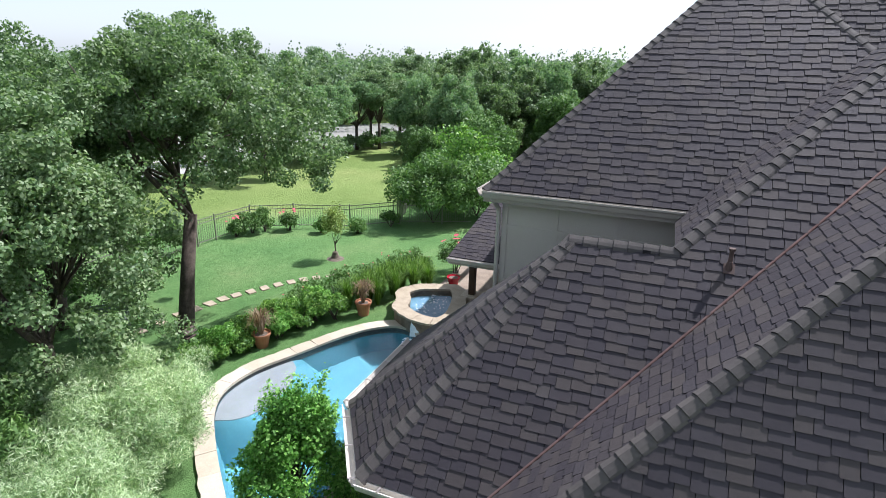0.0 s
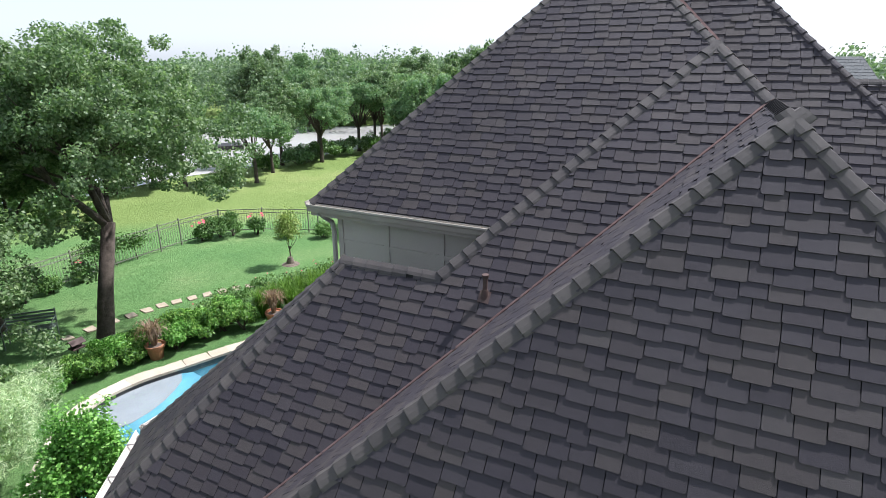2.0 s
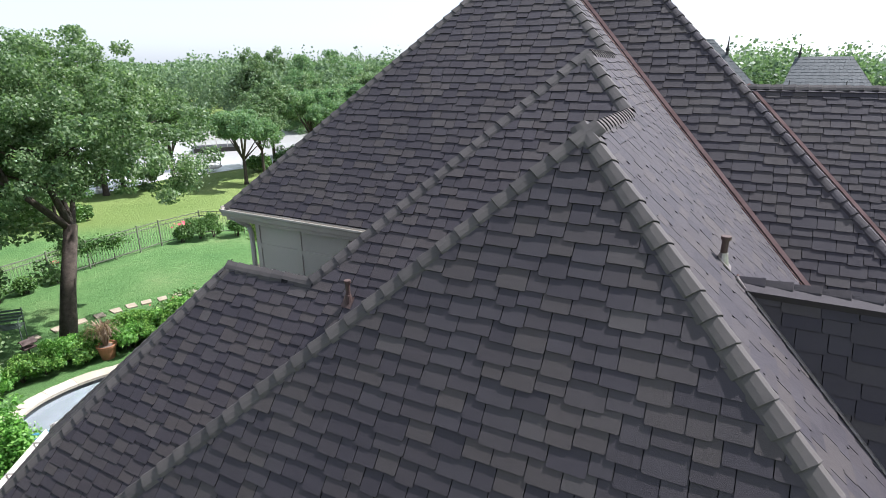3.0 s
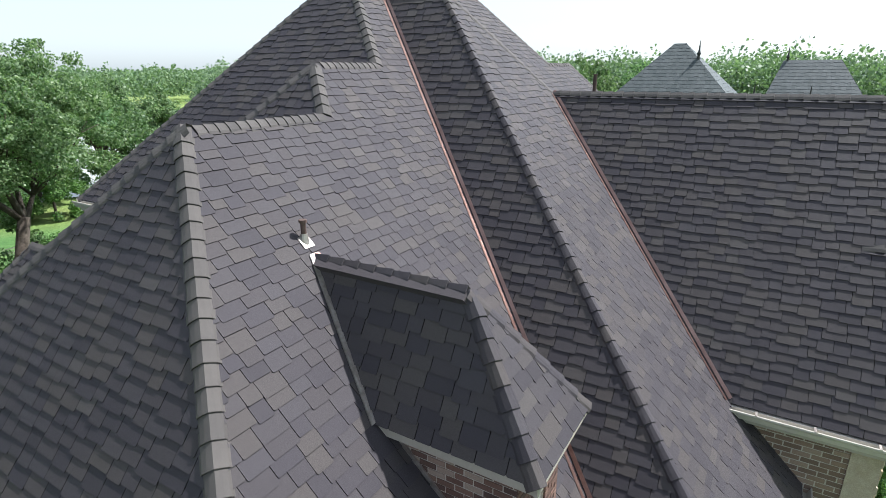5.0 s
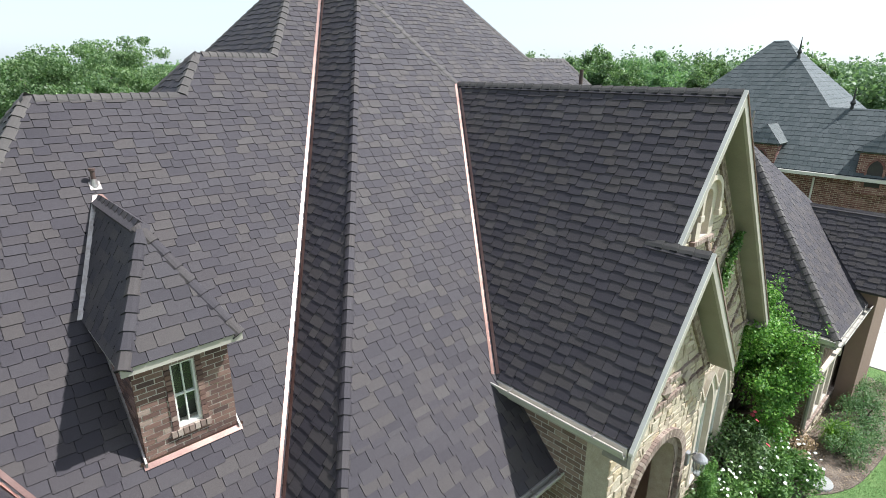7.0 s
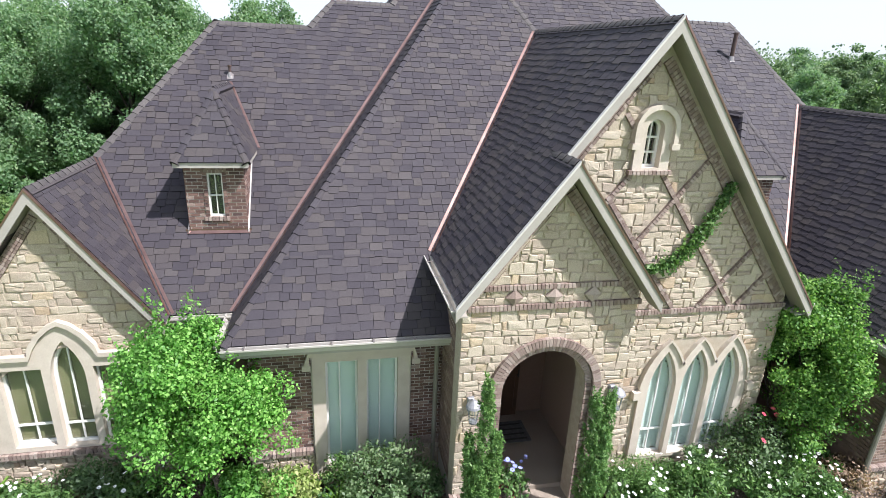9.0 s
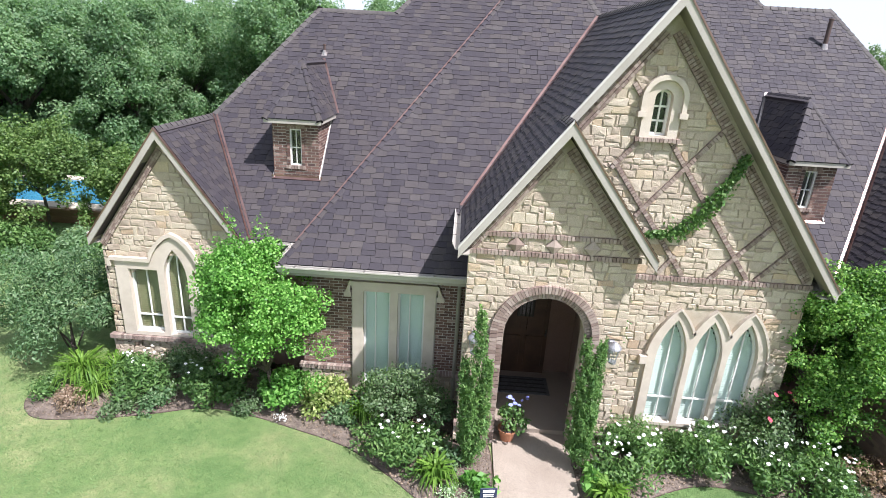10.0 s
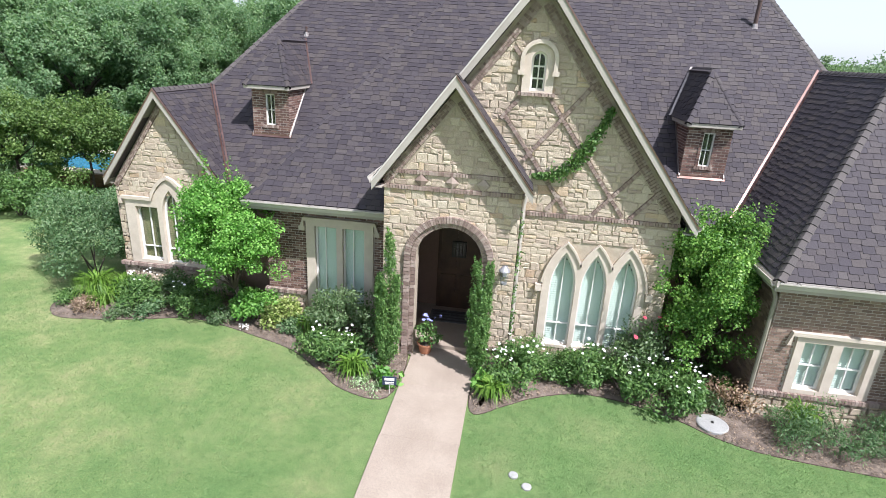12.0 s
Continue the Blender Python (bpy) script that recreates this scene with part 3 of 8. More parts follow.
roof("EA", [on("EA", [(0.0, 5.44), (1.41, 5.44), (1.41, 3.4), (0.0, 3.4)])], tabs=False)
APEX_BAY = Vector((8.27, 1.41, 5.43))
C_W, C_N, C_NE, C_E = Vector((5.95, 3.27, 2.85)), Vector((7.2, 4.14, 2.85)), Vector((9.35, 4.14, 2.85)), Vector((10.35, 3.27, 2.85))


def plane_of(name, a, b, c):
    n = (b - a).cross(c - a)
    bx, by = -n.x / n.z, -n.y / n.z
    PLANES[name] = (a.z - bx * a.x - by * a.y, bx, by)


plane_of("BW", APEX_BAY, C_W, C_N)
plane_of("BN", APEX_BAY, C_N, C_NE)
plane_of("BE", APEX_BAY, C_NE, C_E)
roof("BW", [[APEX_BAY, C_W, C_N]], seed=18)
roof("BN", [[APEX_BAY, C_N, C_NE]], seed=19)
roof("BE", [[APEX_BAY, C_NE, C_E]], tabs=False)
roof("WM", [on("WM", [(3.09, 5.6), (0.03, 5.6), (-2.15, 7.83), (-0.512, 9.48)])], singles=160, centre=(10.4, 1.6, 6.4), seed=20)
roof("NM", [on("NM", [(9.74, 5.6), (13.18, 9.48), (17.67, 9.48), (20.5, 5.6)])], tabs=False)
roof("EM", [on("EM", [(-0.512, 9.48), (-2.14, 7.88), (3.09, 5.6)])], tabs=False)
roof("EE", [on("EE", [(-2.14, 7.87), (-7.2, 2.9), (2.0, 2.9)])], tabs=False)
roof("WG", [on("WG", [(-3.86, 7.36), (-5.573, 5.63), (RAKE3, 5.63), (RAKE3, 7.36)]),
            on("WG", [(-5.573, 5.63), (-7.40, 3.79), (RAKE2, 3.79), (RAKE2, 5.63)])], singles=300, centre=(12.5, -7.8, 5.2), seed=21)
roof("EG3", [on("EG3", [(-2.66, 7.36), (RAKE3, 7.36), (RAKE3, 3.29), (-6.78, 3.29)])], seed=22)
roof("EG2", [on("EG2", [(-8.6, 5.63), (RAKE2, 5.63), (RAKE2, 3.76), (-8.6, 3.76)])], seed=23)
roof("EG1", [on("EG1", [(-5.14, 4.91), (RAKE1, 4.91), (RAKE1, 2.85), (-7.23, 2.85)])], seed=24)
roof("WG4", [on("WG4", [(-7.23, 2.85), (-9.89, 2.76), (-6.92, 6.03), (-4.0, 6.03)])], seed=25)
roof("SG4", [[Vector((18.84, -9.89, 2.76)), Vector((21.35, -6.92, 6.03)), Vector((23.86, -9.89, 2.76))]], seed=26)
PLANES["EG4"] = (6.03 + 1.3 * 21.35, -1.3, 0)
roof("EG4", [on("EG4", [(-6.92, 6.03), (-9.89, 2.76), (-4.0, 2.76), (-4.0, 6.03)])], tabs=False)


def hip(p, q, a, b, seed, **k):
    caps(p, q, nrm(a), nrm(b), seed=seed, **k)


hip(SP(4.82, 2.85).lerp(SP(6.33, 4.91), 1.0), SP(8.05, 7.25), "S", "WB", 31)
hip(lift("NB", x=4.82, z=2.85), lift("NB", x=8.05, z=7.25), "NB", "WB", 32)
hip(SP(8.16, 7.25), SP(9.95, 7.25), "S", "NB", 33, step=0.12)
hip(SP(9.91, 7.25), SP(10.43, 7.83), "S", "WA", 34)
hip(SP(10.52, 7.83), SP(11.72, 7.83), "S", "NA", 35, step=0.12)
hip(lift("NA", x=8.27, z=5.44), lift("NA", x=10.43, z=7.83), "NA", "WA", 36)
hip((8.27, 1.45, 5.43), (8.27, 0.15, 5.44), "WA", "EA", 37)
hip(C_W, APEX_BAY, "WA", "BW", 38)
hip(C_N, APEX_BAY, "BW", "BN", 39)
hip(SP(11.72, 7.83), SP(13.18, 9.48), "S", "WM", 40)
hip(lift("NM", x=9.74, z=5.6), lift("NM", x=13.18, z=9.48), "NM", "WM", 41)
hip(SP(13.18, 9.48), SP(17.67, 9.48), "S", "NM", 42)
hip(SP(18.83, 7.88), SP(17.67, 9.48), "S", "EM", 43)
hip(SP(18.8, 7.88), SP(20.5, 7.88), "S", "NA", 44)
hip(SP(21.5, 6.03), SP(20.47, 7.88), "S", "EE", 45)
hip(lift("P", x=8.72, z=2.85), lift("P", x=13.58, z=9.06), "P", "WP", 46, material=M_SHINGLE, half=0.085)
hip(lift("P", x=14.57, z=7.36), lift("P", x=13.58, z=9.06), "P", "EP", 47)
hip((13.58, -2.2, 9.06), (13.58, -0.9, 9.06), "WP", "EP", 48)
hip((14.57, RAKE3, 7.365), (14.57, -3.8, 7.365), "WG", "EG3", 49)
hip((13.24, RAKE2, 5.635), (13.24, -8.6, 5.635), "WG", "EG2", 50)
hip((6.33, RAKE1, 4.91), (6.33, -5.1, 4.91), "WB", "EG1", 51)
hip((18.84, -9.89, 2.76), (21.35, -6.92, 6.03), "SG4", "WG4", 52)
hip((21.35, -6.92, 6.03), (21.35, -3.9, 6.03), "WG4", "EG4", 53)
valley(SP(8.72, 2.85), SP(13.58, 9.06), nrm("S"), nrm("WP"))
valley(lift("P", x=11.83, z=3.81), lift("P", x=14.57, z=7.36), nrm("P"), nrm("WG"))
valley(SP(7.79, 2.85), SP(6.36, 4.89), nrm("S"), nrm("EG1"))
valley(SP(18.9, 2.85), SP(21.35, 6.03), nrm("S"), nrm("WG4"))
valley(SP(17.72, 3.29), SP(14.57, 7.34), nrm("S"), nrm("EG3"))
valley(lift("NB", x=5.95, z=2.85), lift("NB", x=9.91, z=7.25), nrm("NB"), nrm("WA"), w=0.03, rib=0.025)


# ---- walls ----
class Face:
    """A wall face: s runs along it, z up, d outwards from it."""

    def __init__(self, kind, at):
        self.kind, self.at = kind, at

    def p(self, s, z, d=0.0):
        if self.kind == "south":
            return Vector((s, self.at - d, z))
        if self.kind == "west":
            return Vector((self.at - d, s, z))
        return Vector((self.at + d, s, z))


def height(line, s):
    for (a, za), (b, zb) in zip(line, line[1:]):
        if a - 1e-9 <= s <= b + 1e-9:
            return za + (zb - za) * ((s - a) / (b - a) if b > a else 0)
    return line[0][1] if s < line[0][0] else line[-1][1]


def rect_hole(s0, s1, zb, zt):
    return {"line": [(s0, zt), (s1, zt)], "zb": zb}


def round_hole(s, r, zb, zs, n=14):
    return {"line": [(s - r * math.cos(math.pi * i / n), zs + r * math.sin(math.pi * i / n)) for i in range(n + 1)], "zb": zb}


def lancet(s, r, zb, zs, zt, n=6):
    """A pointed arch of half-width r."""
    h = zt - zs
    c = (h * h - r * r) / (2 * r)
    rad = r + c
    left = []
    for i in range(n + 1):
        a = math.pi - math.atan2(h, c) * i / n
        left.append((s + c + rad * math.cos(a), zs + rad * math.sin(a)))
    right = [(2 * s - x, z) for x, z in left[::-1][1:]]
    return {"line": left + right, "zb": zb}


def hole_poly(h):
    l = h["line"]
    return ccw([(l[0][0], h["zb"])] + l + [(l[-1][0], h["zb"])])


def grow(h, e):
    l = h["line"]
    mid = (l[0][0] + l[-1][0]) / 2
    half = (l[-1][0] - l[0][0]) / 2
    k = (half + e) / half
    zs = l[0][1]
    return {"line": [(mid + (s - mid) * k, zs + (z - zs) * k + (e if len(l) == 2 else 0)) for s, z in l], "zb": h["zb"]}


def strips(g, face, top, zb, holes, d0, d1):
    """Solid wall between depth d0 (back) and d1 (front) under a top line, with holes cut right through."""
    xs = sorted({round(s, 4) for s, _ in top} | {round(s, 4) for h in holes for s, _ in h["line"] if top[0][0] < s < top[-1][0]})
    for a, b in zip(xs, xs[1:]):
        if b - a < 1e-4:
            continue
        m = (a + b) / 2
        gaps = sorted((h for h in holes if h["line"][0][0] - 1e-6 <= m <= h["line"][-1][0] + 1e-6), key=lambda h: h["zb"])
        lo = (zb, zb)
        parts = []
        for h in gaps:
            parts.append((lo, (h["zb"], h["zb"])))
            lo = (height(h["line"], a), height(h["line"], b))
        parts.append((lo, (height(top, a), height(top, b))))
        for (l0, l1), (h0, h1) in parts:
            if h0 - l0 < 1e-4 and h1 - l1 < 1e-4:
                continue
            poly = [face.p(a, l0, d0), face.p(b, l1, d0), face.p(b, h1, d0), face.p(a, h0, d0)]
            g.slab(poly, face.p(0, 0, d1) - face.p(0, 0, d0))
    return g


def wider(holes, e=0.014):
    """The rough opening in the wall, a little larger than the trim that lines it."""
    out = []
    for h in holes:
        w = grow(h, e)
        w["zb"] = h["zb"] - e
        out.append(w)
    return out


def cut_out(poly, holes):
    """Trim a small convex piece so that it stays clear of the convex holes; None if it lies within."""
    for h in holes:
        if len(clip2(poly, h)) < 3:
            continue
        cx = sum(p[0] for p in poly) / len(poly)
        cz = sum(p[1] for p in poly) / len(poly)
        best = None
        for i in range(len(h)):
            a, b = h[i], h[(i + 1) % len(h)]
            l = math.hypot(b[0] - a[0], b[1] - a[1])
            if l < 1e-6:
                continue
            dist = ((b[1] - a[1]) * (cx - a[0]) - (b[0] - a[0]) * (cz - a[1])) / l
            if best is None or dist > best[0]:
                best = (dist, a, b)
        dist, a, b = best
        far = 50.0
        dx, dz = b[0] - a[0], b[1] - a[1]
        l = math.hypot(dx, dz)
        dx, dz = dx / l * far, dz / l * far
        ox, oz = dz, -dx
        half = ccw([(a[0] - dx, a[1] - dz), (a[0] + dx, a[1] + dz), (a[0] + dx + ox, a[1] + dz + oz), (a[0] - dx + ox, a[1] - dz + oz)])
        poly = clip2(poly, half)
        if len(poly) < 3 or abs(area2(poly)) < 6e-4:
            return None
    return poly


def ashlar(face, region, holes, owner, seed, deep=(0.008, 0.022), size=(0.085, 0.20), wide=(0.09, 0.29), name="stone", singles=230):
    """Random coursed rubble stones, each an object, cut to a convex region and clear of the holes."""
    rnd = random.Random(seed)
    region = ccw(region)
    lo_s, hi_s = min(p[0] for p in region), max(p[0] for p in region)
    z, hi_z = min(p[1] for p in region), max(p[1] for p in region)
    cells = []
    while z < hi_z:
        h = rnd.uniform(*size)
        s = lo_s - rnd.random() * 0.4
        while s < hi_s:
            w = rnd.uniform(*wide)
            kind = rnd.random()
            if kind < 0.38 and h > 0.15:
                c = rnd.uniform(0.38, 0.62) * h
                for z0, z1 in ((z, z + c), (z + c, z + h)):
                    if rnd.random() < 0.5 and w > 0.3:
                        q = s + w * rnd.uniform(0.35, 0.65)
                        cells += [(s, q, z0, z1), (q, s + w, z0, z1)]
                    else:
                        cells.append((s, s + w, z0, z1))
            else:
                if kind > 0.82:
                    w *= 0.55
                cells.append((s, s + w, z, z + h))
            s += w
        z += h
    rnd.shuffle(cells)
    made, joined = 0, Geo()
    for s0, s1, z0, z1 in cells:
        j = 0.019
        e = 0.006
        poly = [(s0 + e + rnd.uniform(-j, j), z0 + e + rnd.uniform(-j, j)), (s1 - e + rnd.uniform(-j, j), z0 + e + rnd.uniform(-j, j)),
                (s1 - e + rnd.uniform(-j, j), z1 - e + rnd.uniform(-j, j)), (s0 + e + rnd.uniform(-j, j), z1 - e + rnd.uniform(-j, j))]
        rough = []
        for (xa, za), (xb, zb2) in zip(poly, poly[1:] + poly[:1]):
            f = rnd.uniform(0.35, 0.65)
            rough += [(xa, za), (xa + (xb - xa) * f + rnd.uniform(-0.008, 0.008), za + (zb2 - za) * f + rnd.uniform(-0.008, 0.008))]
        poly = clip2(rough, region)
        if len(poly) < 3 or abs(area2(poly)) < 8e-4:
            continue
        poly = cut_out(poly, holes)
        if not poly:
            continue
        cx = sum(p[0] for p in poly) / len(poly)
        cz = sum(p[1] for p in poly) / len(poly)
        d = rnd.uniform(*deep)
        tilt_s, tilt_z = rnd.uniform(-0.03, 0.03), rnd.uniform(-0.03, 0.03)
        g = Geo()
        back = [face.p(s, zz, 0.0) for s, zz in poly]
        mid = [face.p(s, zz, d * 0.7) for s, zz in poly]
        front = []
        for s, zz in poly:
            l = math.hypot(s - cx, zz - cz)
            k = max(0.0, 1 - 0.009 / max(l, 0.02))
            ss, zf = cx + (s - cx) * k, cz + (zz - cz) * k
            front.append(face.p(ss, zf, d + (ss - cx) * tilt_s + (zf - cz) * tilt_z + rnd.uniform(-0.004, 0.004)))
        heart = face.p(cx, cz, d + rnd.uniform(-0.003, 0.008))
        m = len(poly)
        fs = []
        for i in range(m):
            k = (i + 1) % m
            fs += [(i, k, m + k, m + i), (m + i, m + k, 2 * m + k, 2 * m + i), (2 * m + i, 2 * m + k, 3 * m)]
        made += 1
        if made > singles:
            joined.add(back + mid + front + [heart], fs if face.kind == "south" else [f[::-1] for f in fs])
            continue
        g.add(back + mid + front + [heart], fs if face.kind == "south" else [f[::-1] for f in fs])
        ob = g.part(name, M_STONE, owner)
        ob.data.polygons.foreach_set("use_smooth", [False] * len(ob.data.polygons))
    if joined.f:
        joined.part("stone_facing", M_STONE, owner)["kind"] = "stuff"


BRICK_MESH = {}


def brickwork(face, region, holes, owner, seed, singles=120, length=0.185, high=0.058, joint=0.015, deep=0.006, material=None, centre=None):
    """Running-bond bricks cut to a convex region; the ones nearest to centre are objects, the rest are joined."""
    rnd = random.Random(seed)
    material = material or M_BRICK
    region = ccw(region)
    lo_s, hi_s = min(p[0] for p in region), max(p[0] for p in region)
    z0, z1 = min(p[1] for p in region), max(p[1] for p in region)
    rest, whole = Geo(), []
    row = 0
    z = z0
    while z < z1:
        s = lo_s - (length + joint) * (0.5 if row % 2 else 0.0) - 0.05
        while s < hi_s:
            rect = [(s, z), (s + length, z), (s + length, z + high), (s, z + high)]
            cut = clip2(rect, region)
            if len(cut) >= 3 and abs(area2(cut)) > 6e-4:
                cut = cut_out(cut, holes)
                if cut:
                    if len(cut) == 4 and abs(area2(cut) - length * high) < 1e-6:
                        whole.append((s, z))
                    else:
                        m = len(cut)
                        fs = [tuple(range(m))] + [(i, m + i, m + (i + 1) % m, (i + 1) % m) for i in range(m)]
                        rest.add([face.p(a, b, deep) for a, b in cut] + [face.p(a, b, -0.002) for a, b in cut], fs if face.kind == "south" else [f[::-1] for f in fs])
            s += length + joint
        z += high + joint
        row += 1
    cs, cz = centre or ((lo_s + hi_s) / 2, (z0 + z1) / 2)
    whole.sort(key=lambda q: (q[0] - cs) ** 2 + (q[1] - cz) ** 2)
    key = (face.kind, length, high, material.name, deep)
    if key not in BRICK_MESH:
        f0 = Face(face.kind, 0.0)
        g = Geo()
        a = face.kind == "south"
        g.slab([f0.p(0, 0, -0.002), f0.p(length, 0, -0.002), f0.p(length, high, -0.002), f0.p(0, high, -0.002)], f0.p(0, 0, deep) - f0.p(0, 0, -0.002))
        BRICK_MESH[key] = g.mesh("brick", material)
    for i, (s, z) in enumerate(whole):
        if i < singles:
            ob = new("brick", BRICK_MESH[key])
            ob.parent = owner
            ob.location = face.p(s, z, rnd.uniform(-0.002, 0.003))
        else:
            rest.slab([face.p(s, z, -0.002), face.p(s + length, z, -0.002), face.p(s + length, z + high, -0.002), face.p(s, z + high, -0.002)], face.p(0, 0, deep) - face.p(0, 0, -0.002))
    if rest.f:
        ob = rest.part("brick_facing", material, owner)
        ob["kind"] = "stuff"


def soldier(face, p, q, width, d0, d1, owner, pitch=0.056, name="brick", seed=5, gap=0.009):
    """A row of bricks on end along the line p-q, each an object."""
    rnd = random.Random(seed)
    (s0, z0), (s1, z1) = p, q
    l = math.hypot(s1 - s0, z1 - z0)
    us, uz = (s1 - s0) / l, (z1 - z0) / l
    vs, vz = -uz, us
    n = max(1, int(l / pitch))
    w = l / n - gap
    o = face.p(0, 0, 0)
    key = ("soldier", face.kind, round(us, 3), round(uz, 3), round(w, 3), width, round(d1 - d0, 3))
    if key not in BRICK_MESH:
        f0 = Face(face.kind, 0.0)
        g = Geo()
        a = [(0, 0), (us * w, uz * w), (us * w + vs * width, uz * w + vz * width), (vs * width, vz * width)]
        g.slab([f0.p(s, z, 0) for s, z in a], f0.p(0, 0, d1 - d0) - f0.p(0, 0, 0))
        BRICK_MESH[key] = g.mesh("brick", M_TRIMBRICK)
    for i in range(n):
        k = i * l / n
        ob = new(name, BRICK_MESH[key])
        ob.parent = owner
        ob.location = face.p(s0 + us * k, z0 + uz * k, d0 + rnd.uniform(-0.003, 0.003))


def soldier_pair(face, p, q, width, d0, d1, owner, seed):
    """Three rows of small bricks side by side along the line p-q."""
    l = math.hypot(q[0] - p[0], q[1] - p[1])
    vs, vz = -(q[1] - p[1]) / l, (q[0] - p[0]) / l
    for k in range(3):
        o = k * width / 3
        soldier(face, (p[0] + vs * o, p[1] + vz * o), (q[0] + vs * o, q[1] + vz * o), width / 3 - 0.007, d0, d1 - 0.006 * k, owner, pitch=0.06, seed=seed + 40 * k, gap=0.008)


def ring_bricks(face, s, z, r0, r1, a0, a1, d0, d1, owner, pitch=0.052):
    """Bricks set round an arch."""
    n = int((a1 - a0) * (r0 + r1) / 2 / pitch)
    for i in range(n):
        a, b = a0 + (a1 - a0) * (i + 0.07) / n, a0 + (a1 - a0) * (i + 0.93) / n
        poly = [(s + r * math.cos(t), z + r * math.sin(t)) for r, t in ((r0, a), (r1, a), (r1, b), (r0, b))]
        Geo().slab([face.p(x, y, d0) for x, y in poly], face.p(0, 0, d1) - face.p(0, 0, d0)).part("brick", M_TRIMBRICK, owner)


def moulding(face, pts, width, d0, d1, owner, name="moulding", material=None):
    """A flat-topped strip that follows a line on the wall, its width above the line."""
    g = Geo()
    off = []
    for i, (s, z) in enumerate(pts):
        a = pts[max(i - 1, 0)]
        b = pts[min(i + 1, len(pts) - 1)]
        l = math.hypot(b[0] - a[0], b[1] - a[1])
        ns, nz = -(b[1] - a[1]) / l, (b[0] - a[0]) / l
        off.append((s + ns * width, z + nz * width))
    for i in range(len(pts) - 1):
        poly = [pts[i], pts[i + 1], off[i + 1], off[i]]
        g.slab([face.p(s, z, d0) for s, z in poly], face.p(0, 0, d1) - face.p(0, 0, d0))
    return g.part(name, material or M_CAST, owner)


def window(face, hole, depth=0.10, bars=(0.5,), rails=(0.25,), blind="light", owner=None, label="", t=0.035):
    """A white frame in a hole of the wall, with bars, a real pane, and a blind or a dark sheet for room shade behind
    it.
    """
    owner = owner or house
    l = hole["line"]
    s0, s1, zb = l[0][0], l[-1][0], hole["zb"]
    g = Geo()
    inner = grow(hole, -t)
    inner["zb"] = zb + t
    strips(g, face, l, zb, [inner], -depth, -depth + 0.05)
    il = inner["line"]
    a, b = il[0][0], il[-1][0]
    top = max(z for _, z in il)
    for f in bars:
        s = a + (b - a) * f
        zt = height(il, s)
        g.slab([face.p(s - t * 0.3, zb + t, -depth + 0.005), face.p(s + t * 0.3, zb + t, -depth + 0.005), face.p(s + t * 0.3, zt, -depth + 0.005), face.p(s - t * 0.3, zt, -depth + 0.005)], face.p(0, 0, 0.03) - face.p(0, 0, 0))
    for f in rails:
        z = zb + (top - zb) * f
        g.slab([face.p(a, z - t * 0.4, -depth + 0.007), face.p(b, z - t * 0.4, -depth + 0.007), face.p(b, z + t * 0.4, -depth + 0.007), face.p(a, z + t * 0.4, -depth + 0.007)], face.p(0, 0, 0.034) - face.p(0, 0, 0))
    win = g.part("window", M_WHITE, owner, label)
    pane = Geo()
    poly = [(a, zb + t)] + il + [(b, zb + t)]
    if len(il) == 2:
        poly = [(a, zb + t), (a, il[0][1]), (b, il[1][1]), (b, zb + t)]
    pane.slab([face.p(s, z, -depth + 0.012) for s, z in poly], face.p(0, 0, 0.006) - face.p(0, 0, 0))
    ob = pane.part("pane", M_GLASS, win)
    ob.visible_shadow = False
    back = Geo()
    if blind != "none":
        z = zb + t
        k = 0
        while z < top - 0.01:
            zt = min(z + 0.048, top)
            inside = [s for s, zz in il if zz >= z + 0.02]
            if not inside:
                break
            sa, sb = min(inside), max(inside)
            if z + 0.02 < il[0][1]:
                sa, sb = a, b
            back.slab([face.p(sa - 0.03, z, -depth - 0.012), face.p(sb + 0.03, z, -depth - 0.012), face.p(sb + 0.03, zt - 0.003, -depth - 0.026), face.p(sa - 0.03, zt - 0.003, -depth - 0.026)], face.p(0, 0, -0.004) - face.p(0, 0, 0))
            z += 0.05
        back.part("blind", M_BLIND if blind == "light" else M_OLIVEBLIND, win, "pale closed slatted blind" if blind == "light" else "olive brown slatted blind")
    # No room is built: a thin dark sheet paints its shade behind the pane.
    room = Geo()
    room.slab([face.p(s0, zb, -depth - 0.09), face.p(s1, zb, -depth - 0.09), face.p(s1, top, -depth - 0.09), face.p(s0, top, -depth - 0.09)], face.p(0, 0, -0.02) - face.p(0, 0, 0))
    room.part("dim_room", M_ROOMSHADE, win)
    return win


# -- western stone gable (window gable) --
F1 = Face("south", -7.3)
G1_TOP = [(4.9, 2.72), (6.33, 4.70), (7.72, 2.72)]
g1_holes = [rect_hole(5.37, 5.95, 0.76, 2.13), lancet(6.3, 0.235, 0.72, 1.95, 2.58), rect_hole(6.65, 7.23, 0.76, 2.13)]
g = strips(Geo(), F1, G1_TOP, 0.0, wider(g1_holes), -0.25, 0.0)
wall = g.part("gable_wall", M_MORTAR, house, "cream stone gable wall with tall windows")
block1 = [ccw([(5.12, 0.66), (7.48, 0.66), (7.48, 2.33), (6.78, 2.4), (6.3, 2.86), (5.82, 2.4), (5.12, 2.33)])]
ashlar(F1, [(4.9, 0.68), (7.72, 0.68), (7.72, 2.55), (6.33, 4.44), (4.9, 2.55)], block1, wall, 61)
